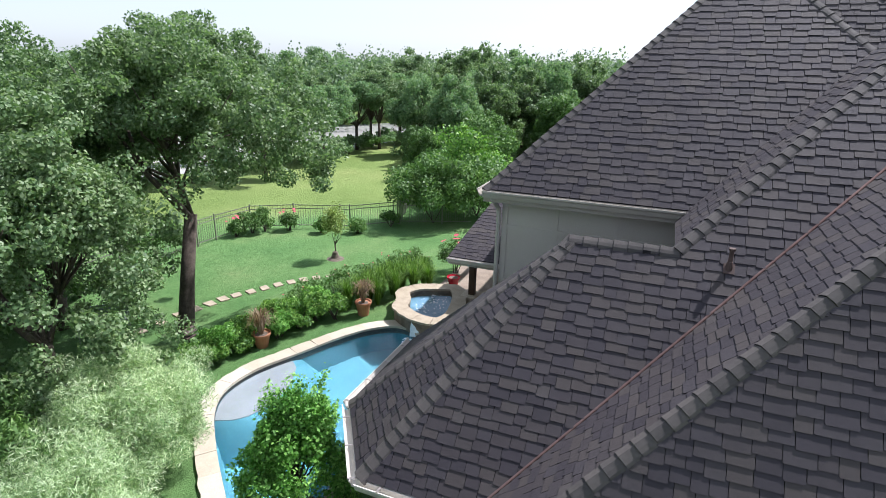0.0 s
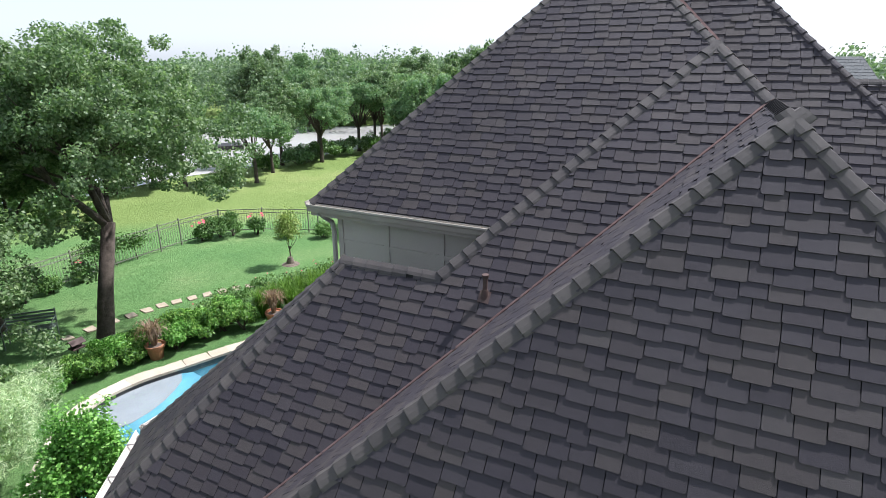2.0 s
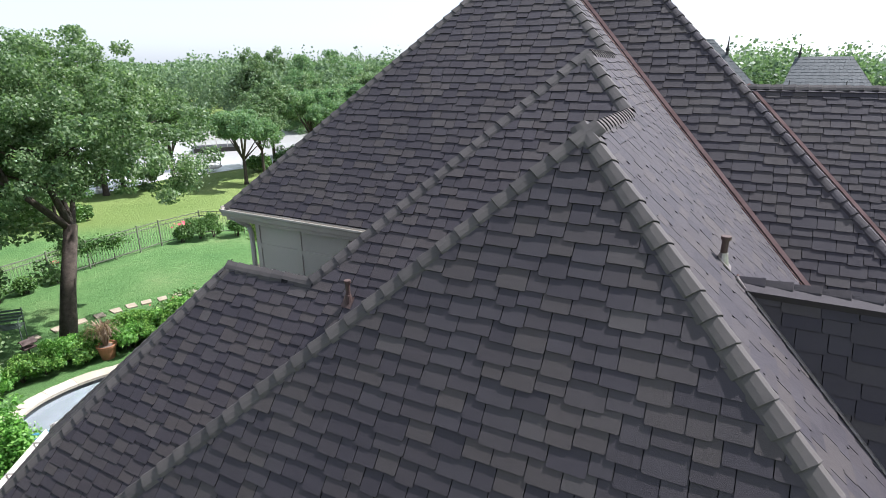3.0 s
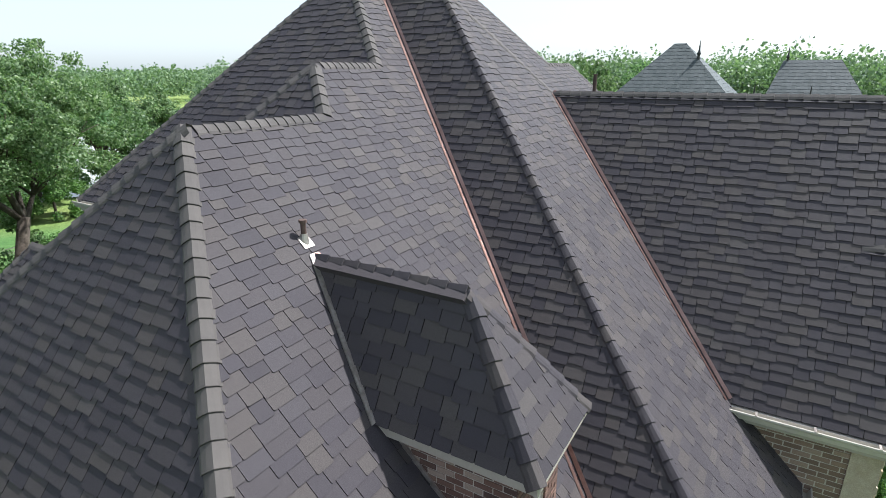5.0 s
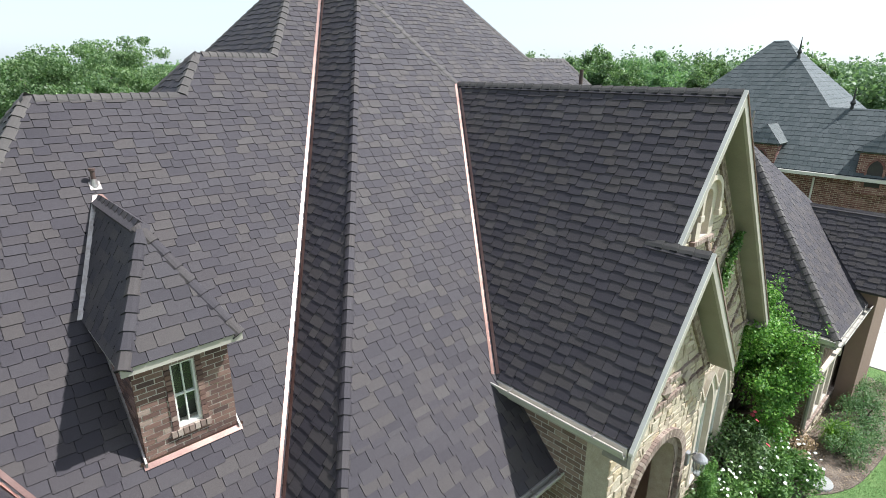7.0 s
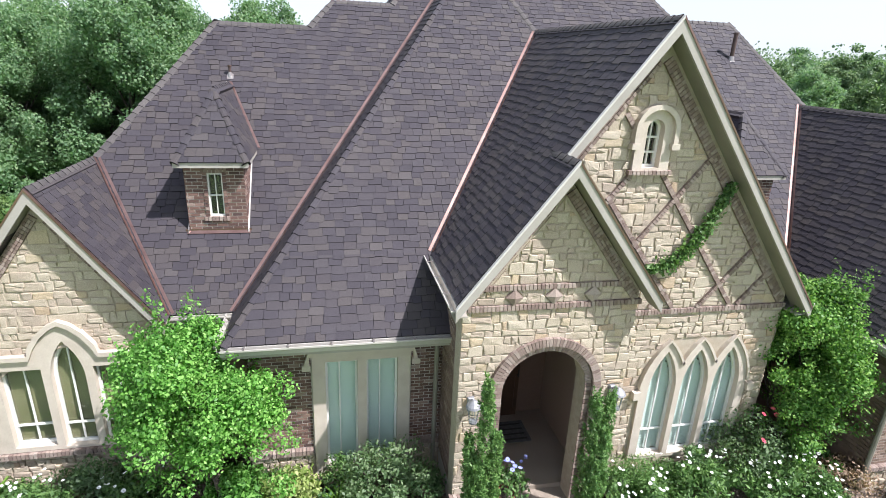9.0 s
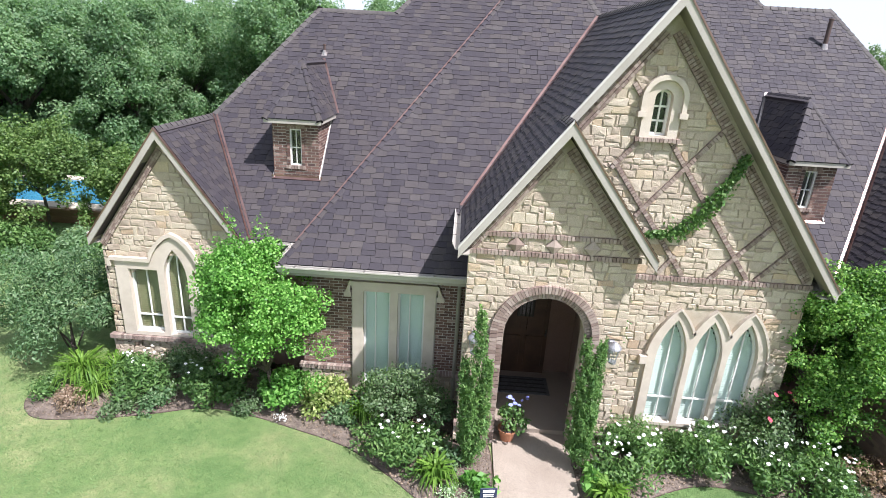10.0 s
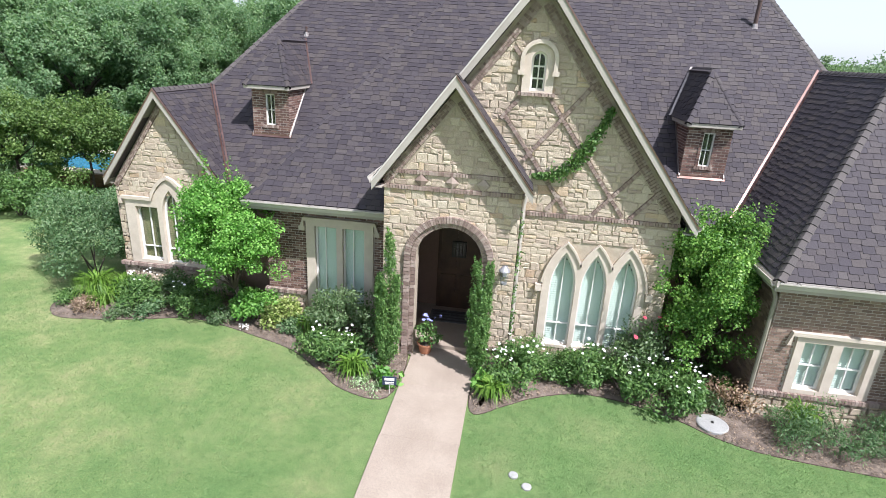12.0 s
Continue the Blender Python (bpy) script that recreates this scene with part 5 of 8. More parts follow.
    yb_e, yb_r = y + (ze - z) / 0.987, y + (zr - z) / 0.987
    fl, fr = Vector((x - e, yf, ze)), Vector((x + e, yf, ze))
    bl, br = Vector((x - e, yb_e, ze)), Vector((x + e, yb_e, ze))
    rf, rb = Vector((x, yr, zr)), Vector((x, yb_r, zr))
    for nm, pts, sd in (("DF%g" % x, [rf, fl, fr], 1), ("DW%g" % x, [rf, rb, bl, fl], 2), ("DE%g" % x, [rf, fr, br, rb], 3)):
        plane_of(nm, Vector(pts[0]), Vector(pts[1]), Vector(pts[2]))
        roof(nm, [pts], owner=d, seed=int(x) * 7 + sd, singles=40, centre=pts[0])
    dn, dw, de = nrm("DF%g" % x), nrm("DW%g" % x), nrm("DE%g" % x)
    caps(fl, rf, dn, dw, owner=d, half=0.10, material=M_SHINGLE)
    caps(fr, rf, dn, de, owner=d, half=0.09, material=M_SHINGLE)
    caps(rf, rb, dw, de, owner=d, half=0.11, material=M_SHINGLE)
    for p, q, nn in ((bl, rb, dw), (br, rb, de)):
        dd = (q - p).normalized()
        g = Geo()
        side = nn.cross(dd).normalized()
        if side.dot(Vector((0, 0, 1))) > 0:
            side = -side
        g.tube([p + n * 0.02, q + n * 0.02], 0.012, n=6)
        g.slab([p + n * 0.02, q + n * 0.02, q + n * 0.02 + Vector((math.copysign(0.055 if p.x < x else 0.05, p.x - x), 0, 0)), p + n * 0.02 + Vector((math.copysign(0.055 if p.x < x else 0.05, p.x - x), 0, 0))], n * 0.012)
        # West strip swaps copper for bright metal: sky glint is put into its tone.
        g.part("valley_flashing", M_LEAD if p.x < x else M_COPPER, d, "sheet metal valley strip paled for sky glint" if p.x < x else "brown copper valley strip")
    g = Geo()
    g.slab([fl + Vector((0, 0.01, 0.005)), fr + Vector((0, 0.01, 0.005)), fr + Vector((0, 0.01, -0.085)), fl + Vector((0, 0.01, -0.085))], (0, 0.03, 0))
    g.slab([fl + Vector((0.01, 0.04, 0.005)), bl + Vector((0.01, 0, 0.005)), bl + Vector((0.01, 0, -0.085)), fl + Vector((0.01, 0.04, -0.085))], (0.03, 0, 0))
    g.slab([fr + Vector((-0.01, 0.04, 0.005)), br + Vector((-0.01, 0, 0.005)), br + Vector((-0.01, 0, -0.085)), fr + Vector((-0.01, 0.04, -0.085))], (-0.03, 0, 0))
    g.box((x - e + 0.03, yf + 0.03, ze - 0.085), (x + e - 0.03, y + 0.05, ze - 0.06))
    g.part("fascia", M_FASCIA, d, "taupe painted eaves board")
    return d


dormer(8.43, -6.2, 3.866)
dormer(18.41, -6.38, 3.688)


# ---- rake boards, fascias and gutters ----
def rake(x0, z0, x1, z1, y, deep=0.115, label="taupe painted rake board"):
    """A sloping board along a gable edge from its foot to its peak."""
    g = Geo()
    g.slab([(x0, y - 0.04, z0 - 0.02), (x1, y - 0.04, z1 - 0.02), (x1, y - 0.04, z1 - deep - 0.08), (x0, y - 0.04, z0 - deep - 0.07)], (0, 0.038, 0))
    b = g.part("rake_board", M_FASCIA, house, label)
    c = Geo()
    c.slab([(x0, y - 0.052, z0 + 0.015), (x1, y - 0.052, z1 + 0.015), (x1, y - 0.052, z1 - 0.025), (x0, y - 0.052, z0 - 0.025)], (0, 0.05, 0))
    if x0 < x1 and x0 > 8:
        c.part("drip_edge", M_GUTTER, b, "pale metal drip edge")
    else:
        c.part("drip_edge", M_COPPER, b, "brown metal drip edge")
    s = Geo()
    s.slab([(x0, y - 0.001, z0 - 0.165), (x1, y - 0.001, z1 - 0.175), (x1, y + 0.3, z1 - 0.175), (x0, y + 0.3, z0 - 0.165)], (0, 0, -0.02))
    s.part("soffit", M_SOFFIT, b, "olive soffit with shade in its paint")


rake(4.80, 2.82, 6.33, 4.91, RAKE1)
rake(7.80, 2.82, 6.33, 4.91, RAKE1)
rake(11.78, 3.73, 13.24, 5.64, RAKE2)
rake(14.74, 3.71, 13.24, 5.64, RAKE2)
rake(13.24, 5.64, 14.57, 7.37, RAKE3)
rake(17.75, 3.24, 14.57, 7.37, RAKE3)


def gutter(p, q, out, label="painted metal gutter", hangers=True, material=None, w=0.12, deep=0.5):
    """A K-shaped gutter trough along an eave with its hangers and the fascia behind it."""
    p, q, o = Vector(p), Vector(q), Vector(out).normalized()
    up = Vector((0, 0, 1))
    prof = [(0.0, 0.0), (0.0, -0.11), (w * 0.62, -0.11), (w * 0.8, -0.05), (w, -0.02), (w, 0.005), (w - 0.016, 0.005), (w - 0.016, -0.02), (w * 0.6, -0.09), (0.02, -0.09), (0.02, 0.0)]
    g = Geo()
    n = len(prof)
    vs = [e + o * a + up * b for e in (p, q) for a, b in prof]
    fs = [(i, (i + 1) % n, n + (i + 1) % n, n + i) for i in range(n)] + [tuple(range(n - 1, -1, -1)), tuple(range(n, 2 * n))]
    g.add(vs, fs)
    ob = g.part("gutter", material or (M_TAUPEGUTTER if (p.y + q.y) < -5 else M_GUTTER), house, label)
    if hangers:
        l = (q - p).length
        d = (q - p) / l
        k = 0.3
        while k < l:
            c = p + d * k
            Geo().slab([c + up * 0.004, c + d * 0.025 + up * 0.004, c + d * 0.025 + o * w + up * 0.006, c + o * w + up * 0.006], up * 0.006).part("hanger", M_LEAD, ob)
            k += 0.6
    f = Geo()
    f.slab([p - o * 0.002, q - o * 0.002, q - o * 0.002 - up * 0.18, p - o * 0.002 - up * 0.18], -o * 0.03)
    f.slab([p - up * 0.17, q - up * 0.17, q - up * 0.17 - o * deep, p - up * 0.17 - o * deep], -up * 0.02)
    f.part("fascia", M_FASCIA, ob)
    return ob


gutter((8.70, -8.33, 2.84), (11.97, -8.33, 2.84), (0, -1, 0))
gutter((8.72, -7.23, 2.84), (8.72, -8.30, 2.84), (-1, 0, 0))
gutter((7.8, -7.23, 2.84), (8.70, -7.23, 2.84), (0, -1, 0), hangers=False)
gutter((11.805, -7.40, 3.775), (11.805, RAKE2 + 0.02, 3.775), (-1, 0, 0), deep=0.15)
gutter((17.73, RAKE3 + 0.02, 3.28), (17.73, -6.8, 3.28), (1, 0, 0), hangers=False, deep=0.2)
gutter((4.82, 1.86, 2.84), (4.82, -7.4, 2.84), (-1, 0, 0), deep=0.08)
gutter((5.95, 1.87, 2.84), (4.80, 1.87, 2.84), (0, 1, 0))
gutter((5.95, 3.27, 2.84), (5.95, 1.90, 2.84), (-1, 0, 0))
gutter(C_N - Vector((0, 0, 0.01)), C_W - Vector((0, 0, 0.01)), (C_N - C_W).cross(Vector((0, 0, -1))))
gutter(C_NE, C_N, (0, 1, 0))
gutter((9.73, 3.09, 5.59), (9.73, 0.05, 5.59), (-1, 0, 0), hangers=False, material=M_FASCIA)
gutter((20.4, 3.10, 5.59), (9.75, 3.10, 5.59), (0, 1, 0), hangers=False, material=M_FASCIA)
gutter((18.84, -7.2, 2.75), (18.84, -9.87, 2.75), (-1, 0, 0))
gutter((18.82, -9.89, 2.75), (23.86, -9.89, 2.75), (0, -1, 0))


def downspout(pts, label="painted metal downpipe", material=None):
    Geo().tube(pts, 0.038, n=8).part("downspout", material or M_TAUPEGUTTER, house, label)


downspout([(9.70, 2.95, 5.50), (9.80, 2.92, 5.38), (9.98, 2.90, 5.25), (10.02, 2.90, 5.1), (10.02, 2.90, 2.6)])
downspout([(18.82, -9.7, 2.66), (18.92, -9.66, 2.5), (18.98, -9.66, 2.35), (18.98, -9.66, 0.45), (18.86, -9.7, 0.3)], "brown painted downpipe", M_SOFFIT)
downspout([(11.86, -8.28, 2.72), (11.86, -7.93, 2.5), (11.86, -7.92, 0.1)], "brown painted downpipe", M_SOFFIT)
downspout([(14.62, -8.72, 3.55), (14.6, -8.70, 3.3), (14.6, -8.68, 0.2)])


# ---- roof pipes ----
def vent(x, y, z, h, plane, r=0.036, label="grey roof vent pipe with a sheet metal boot", boot=None):
    v = thing("vent_pipe", label, "vent pipe", at=(x, y, z))
    n = nrm(plane)
    t = n.orthogonal().normalized()
    Geo().tube([(0, 0, -0.08), (0, 0, h)], r, n=12).part("pipe", M_PIPE, v)
    Geo().tube([(0, 0, -0.04), (0, 0, 0.09)], [r + 0.03, r + 0.006], n=12).part("boot", boot or M_LEAD, v, "crumpled bright metal boot")
    Geo().tube([(0, 0, h - 0.015), (0, 0, h + 0.012)], r + 0.012, n=12).part("rim", M_PIPE, v)
    u, vv, n = plane_axes(plane)
    g = Geo()
    g.slab([u * -0.06 + vv * -0.07 + n * 0.02, u * 0.06 + vv * -0.07 + n * 0.022, u * 0.06 + vv * 0.06 + n * 0.018, u * -0.06 + vv * 0.06 + n * 0.018], n * 0.006)
    g.part("base_flashing", boot or M_LEAD, v, "bright sheet metal base")


vent(8.44, -3.80, 6.235, 0.21, "S", r=0.026)
vent(8.17, -0.40, 5.32, 0.24, "WA", r=0.025, boot=M_PIPE)
vent(20.0, -3.03, 6.995, 0.62, "S", r=0.05)


# ---- plants ----
def leaf_arrays(rng, pts, size, shape=1.7, flat=0.35, norm=None):
    """Corners of small folded leaves at the places given: four corners and two faces each."""
    n = len(pts)
    d = rng.normal(size=(n, 3))
    d[:, 2] -= 0.25
    d /= np.linalg.norm(d, axis=1)[:, None]
    nn = rng.normal(size=(n, 3)) * (1 - flat) + np.array([0, 0, 1.0]) * flat * 2.2
    if norm is not None:
        nn = nn + norm * 1.2
    s = np.cross(d, nn)
    s /= np.linalg.norm(s, axis=1)[:, None] + 1e-9
    nn = np.cross(s, d)
    l = size * rng.uniform(0.7, 1.35, n)[:, None]
    w = l / shape
    a = pts - d * l * 0.5
    b = pts + s * w * 0.5 + nn * l * 0.08
    c = pts + d * l * 0.5
    e = pts - s * w * 0.5 + nn * l * 0.08
    return np.stack([a, b, c, e], 1).reshape(-1, 3)


def leaf_mesh(name, corners, material):
    n = len(corners) // 4
    me = bpy.data.meshes.new(name)
    me.vertices.add(n * 4)
    me.vertices.foreach_set("co", np.ascontiguousarray(corners, dtype=np.float32).ravel())
    me.loops.add(n * 4)
    me.loops.foreach_set("vertex_index", np.arange(n * 4, dtype=np.int32))
    me.polygons.add(n)
    me.polygons.foreach_set("loop_start", np.arange(0, n * 4, 4, dtype=np.int32))
    me.materials.append(material)
    me.update(calc_edges=True)
    return me


def clump_points(rng, centre, radius, n, squash=0.75):
    p = rng.normal(size=(n, 3))
    p /= np.linalg.norm(p, axis=1)[:, None]
    p *= (rng.uniform(0.25, 1.0, n) ** 0.6)[:, None] * radius
    p[:, 2] *= squash
    return p + centre


def outward(p, c):
    """Directions from the heart of a clump, along which its leaves face."""
    d = p - np.asarray(c)
    return d / (np.linalg.norm(d, axis=1)[:, None] + 1e-6)


def crown_clumps(rng, centre, radii, n, hollow=0.45, rough=0.28):
    """Clump centres in an uneven egg, more of them near its skin."""
    p = rng.normal(size=(n, 3))
    p[:, 2] = np.abs(p[:, 2]) * 0.9 - 0.25 * rng.random(n)
    p /= np.linalg.norm(p, axis=1)[:, None]
    k = (hollow + (1 - hollow) * rng.random(n) ** 0.5) * (1 + rough * (rng.random(n) - 0.6))
    return p * k[:, None] * np.array(radii) + np.array(centre)


def crown_lobes(rng, centre, radii, clumps, lobes, hollow):
    """Clump centres gathered in boughs, so that the crown has bays and gaps."""
    rad = np.array(radii)
    bough = crown_clumps(rng, centre, rad * 0.74, lobes, max(hollow, 0.5), 0.45)
    size = rng.uniform(0.26, 0.46, lobes)
    pick = rng.integers(lobes, size=clumps)
    p = rng.normal(size=(clumps, 3))
    p /= np.linalg.norm(p, axis=1)[:, None]
    p *= (0.35 + 0.65 * rng.random(clumps) ** 0.5)[:, None]
    return bough[pick] + p * (size[pick][:, None] * rad * np.array([1, 1, 0.8])), bough


def tree(name, label, at, trunk_h, trunk_r, crown_z, radii, clumps, leaves, leaf, clump_r, material, seed, lean=(0, 0), group="", category="tree", limbs=9, bark=None, squash=0.7, hollow=0.4, lobes=0, skirt=0, taper=0.0, shoots=0, low_z=0.03, joined=False):
    rng = np.random.default_rng(seed)
    t = thing(name, label, category, group, at=(at[0], at[1], at[2] if len(at) > 2 else 0))
    top = np.array([lean[0], lean[1], trunk_h])
    if lobes:
        cs, ends = crown_lobes(rng, (lean[0], lean[1], crown_z), radii, clumps, lobes, hollow)
        limbs = lobes
    else:
        cs = crown_clumps(rng, (lean[0], lean[1], crown_z), radii, clumps, hollow)
        ends = cs[np.argsort(rng.random(clumps))[:limbs]]
    if skirt:
        a, rr = rng.uniform(0, 6.283, skirt), rng.uniform(0.3, 1.0, skirt) ** 0.5
        low = np.stack([np.cos(a) * rr * radii[0], np.sin(a) * rr * radii[1], rng.uniform(low_z, 0.95, skirt) * crown_z], 1)
        cs = np.concatenate([cs, low])
    if taper:
        cs[:, :2] *= (1.0 + taper * (0.45 - cs[:, 2:] / (crown_z + radii[2])))
    g = Geo()
    pts = [(0, 0, -0.1), (lean[0] * 0.1, lean[1] * 0.1, trunk_h * 0.12), (lean[0] * 0.4 + 0.03, lean[1] * 0.4, trunk_h * 0.5), tuple(top)]
    g.tube(pts, [trunk_r * 1.5, trunk_r * 1.08, trunk_r * 0.92, trunk_r * 0.8], n=10)
    if joined:
        for c in ends:
            g.tube([tuple(top - np.array([0, 0, 0.15])), tuple(top * 0.55 + c * 0.45), tuple(c)], [trunk_r * 0.5, trunk_r * 0.28, trunk_r * 0.05], n=5)
        ends = ends[:0]
    g.part("trunk", bark or M_BARK, t, smooth=True)
    mains = []
    for k, c in enumerate(ends):
        if len(mains) >= 4 and trunk_r > 0.08:
            m0 = min(mains, key=lambda q: np.linalg.norm(q[1] - c))[0]
            Geo().tube([tuple(m0), tuple((m0 + c) / 2 + rng.normal(size=3) * 0.06 * radii[0]), tuple(c)], [trunk_r * 0.24, trunk_r * 0.14, trunk_r * 0.04], n=6).part("limb", bark or M_BARK, t, smooth=True)
            continue
        mid = top * 0.55 + c * 0.45 + np.array([0, 0, -0.12 * radii[2]]) + rng.normal(size=3) * 0.08 * radii[0]
        mains.append((mid, np.array(c)))
        Geo().tube([tuple(top - np.array([0, 0, 0.15])), tuple(mid), tuple(c)], [trunk_r * 0.55, trunk_r * 0.30, trunk_r * 0.05], n=6).part("limb", bark or M_BARK, t, smooth=True)
    sprays = [clump_points(rng, c, clump_r * rng.uniform(0.65, 1.3), leaves, squash) for c in cs]
    allp = np.concatenate(sprays)
    out = np.concatenate([outward(q, c) for q, c in zip(sprays, cs)])
    for k in range(shoots):
        c = cs[rng.integers(len(cs))]
        if c[2] < crown_z:
            continue
        l = rng.uniform(0.2, 0.65)
        way = np.array([(c[0] - lean[0]) * 0.35, (c[1] - lean[1]) * 0.35, 1.0])
        q = c + way * l * rng.random((46, 1)) + rng.normal(size=(46, 3)) * 0.045 + np.array([0, 0, 0.1])
        allp = np.concatenate([allp, q])
        out = np.concatenate([out, outward(q, q.mean(0))])
    ob = new("crown", leaf_mesh("crown", leaf_arrays(rng, allp, leaf, 1.45, norm=out), material))
    ob.parent = t
    return t


def bush(name, label, at, radii, n, leaf, material, seed, clumps=14, clump_r=0.4, category="shrub", group="", stems=5, flowers=0, petal=None, shape=1.8, petal_r=0.035):
    rng = np.random.default_rng(seed)
    b = thing(name, label, category, group, at=(at[0], at[1], 0))
    cs = crown_clumps(rng, (0, 0, radii[2] * 0.42), (radii[0], radii[1], radii[2] * 0.55), clumps, 0.3)
    cs[:, 2] = np.maximum(cs[:, 2], clump_r * 0.45)
    sprays = [clump_points(rng, c, clump_r * rng.uniform(0.7, 1.25), n // clumps, 0.85) for c in cs]
    allp = np.concatenate(sprays)
    out = np.concatenate([outward(q, c) for q, c in zip(sprays, cs)])
    allp[:, 2] = np.maximum(allp[:, 2], 0.02)
    ob = new("foliage", leaf_mesh("foliage", leaf_arrays(rng, allp, leaf, shape, norm=out), material))
    ob.parent = b
    for k in range(stems):
        c = cs[k % clumps]
        Geo().tube([(rng.normal() * 0.05, rng.normal() * 0.05, -0.02), (c[0] * 0.5, c[1] * 0.5, c[2] * 0.6), tuple(c)], [0.022, 0.016, 0.006], n=5).part("stem", M_BARK, b)
    for k in range(flowers):
        c = allp[rng.integers(len(allp))].copy()
        hi = allp[np.linalg.norm(allp[:, :2] - c[:2], axis=1) < 0.25][:, 2].max()
        c[2] = hi + rng.uniform(0.02, 0.12)
        daisy(b, c, petal_r * rng.uniform(0.8, 1.3), petal or M_PETAL, rng)
    return b


def daisy(owner, c, r, material, rng):
    """A flower head of petals on a stalk."""
    g = Geo()
    n = 9
    tilt = Vector((rng.normal() * 0.35, rng.normal() * 0.35 - 0.2, 1)).normalized()
    u = tilt.orthogonal().normalized()
    v = tilt.cross(u)
    c = Vector(c)
    for k in range(n):
        a = 2 * math.pi * k / n
        d = u * math.cos(a) + v * math.sin(a)
        s = u * -math.sin(a) + v * math.cos(a)
        g.add([c + d * r * 0.1, c + d * r * 0.65 + s * r * 0.3, c + d * r + tilt * r * 0.1, c + d * r * 0.65 - s * r * 0.3], [(0, 1, 2, 3)])
    g.part("flower", material, owner)


def tuft(name, label, at, r, h, blades, material, seed, category="ornamental grass", group="", droop=0.7, wide=0.02, z=0.0, head=None):
    """Arching grass blades from one crown."""
    rng = np.random.default_rng(seed)
    t = thing(name, label, category, group, at=(at[0], at[1], z))
    g, s = Geo(), Geo()
    for k in range(blades):
        a = rng.uniform(0, 2 * math.pi)
        out = r * rng.uniform(0.15, 1.0)
        hh = h * rng.uniform(0.6, 1.1)
        d = np.array([math.cos(a), math.sin(a), 0])
        sd = np.array([-math.sin(a), math.cos(a), 0]) * wide * rng.uniform(0.6, 1.2)
        p0 = d * r * 0.12 * rng.random()
        p1 = p0 + d * out * 0.35 + np.array([0, 0, hh * 0.75])
        p2 = p0 + d * out * 0.8 + np.array([0, 0, hh * (1.0 - 0.25 * droop)])
        p3 = p0 + d * out * 1.15 + np.array([0, 0, hh * (1.0 - droop)])
        g.add([p0 - sd, p0 + sd, p1 + sd, p1 - sd, p2 + sd * 0.7, p2 - sd * 0.7, p3], [(0, 1, 2, 3), (3, 2, 4, 5), (5, 4, 6)])
        if head is not None and k % 3 == 0:
            for j in range(5):
                q = p2 + (p3 - p2) * (j / 6) + rng.normal(size=3) * 0.01
                s.add([q - sd * 1.2, q + np.array([0, 0, 0.05]), q + sd * 1.2, q - np.array([0, 0, 0.03])], [(0, 1, 2, 3)])
    g.part("leaf_clump", material, t)
    if s.f:
        s.part("seed_heads", head, t, "feathery straw coloured plumes")
    return t


def smooth_loop(ctrl, per=8):
    """Closed Catmull-Rom curve through the control points."""
    out = []
    n = len(ctrl)
    for i in range(n):
        p0, p1, p2, p3 = (np.array(ctrl[(i + k - 1) % n], float) for k in range(4))
        for j in range(per):
            t = j / per
            out.append(tuple(0.5 * (2 * p1 + (p2 - p0) * t + (2 * p0 - 5 * p1 + 4 * p2 - p3) * t * t + (3 * p1 - p0 - 3 * p2 + p3) * t ** 3)))
    return out


def offset_loop(loop, d):
    out = []
    n = len(loop)
    for i in range(n):
        a, b = loop[i - 1], loop[(i + 1) % n]
        l = math.hypot(b[0] - a[0], b[1] - a[1]) or 1
        out.append((loop[i][0] + (b[1] - a[1]) / l * d, loop[i][1] - (b[0] - a[0]) / l * d))
    return out


def ribbon(loop, d0, d1, z0, z1, seed, owner, name, material, piece=0.55, gap=0.012):
    """Flat stones laid end to end round a loop, each an object."""
    rnd = random.Random(seed)
    a, b = offset_loop(loop, d0), offset_loop(loop, d1)
    n = len(loop)
    i = 0
    while i < n:
        k = 0
        l = 0.0
        want = piece * rnd.uniform(0.7, 1.3)
        while l < want and i + k < n:
            l += math.hypot(loop[(i + k + 1) % n][0] - loop[(i + k) % n][0], loop[(i + k + 1) % n][1] - loop[(i + k) % n][1])
            k += 1
        idx = [(i + j) % n for j in range(k + 1)]
        inner = [Vector((*a[j], z0)) for j in idx]
        outer = [Vector((*(Vector(b[j]) + Vector((rnd.uniform(-0.02, 0.02), rnd.uniform(-0.02, 0.02)))), z0)) for j in idx]
        inner[0], outer[0] = inner[0].lerp(inner[1], gap / 0.2), outer[0].lerp(outer[1], gap / 0.2)
        g = Geo().slab(inner + outer[::-1], (0, 0, z1 - z0 + rnd.uniform(-0.004, 0.004)))
        g.part(name, material, owner)
        i += k


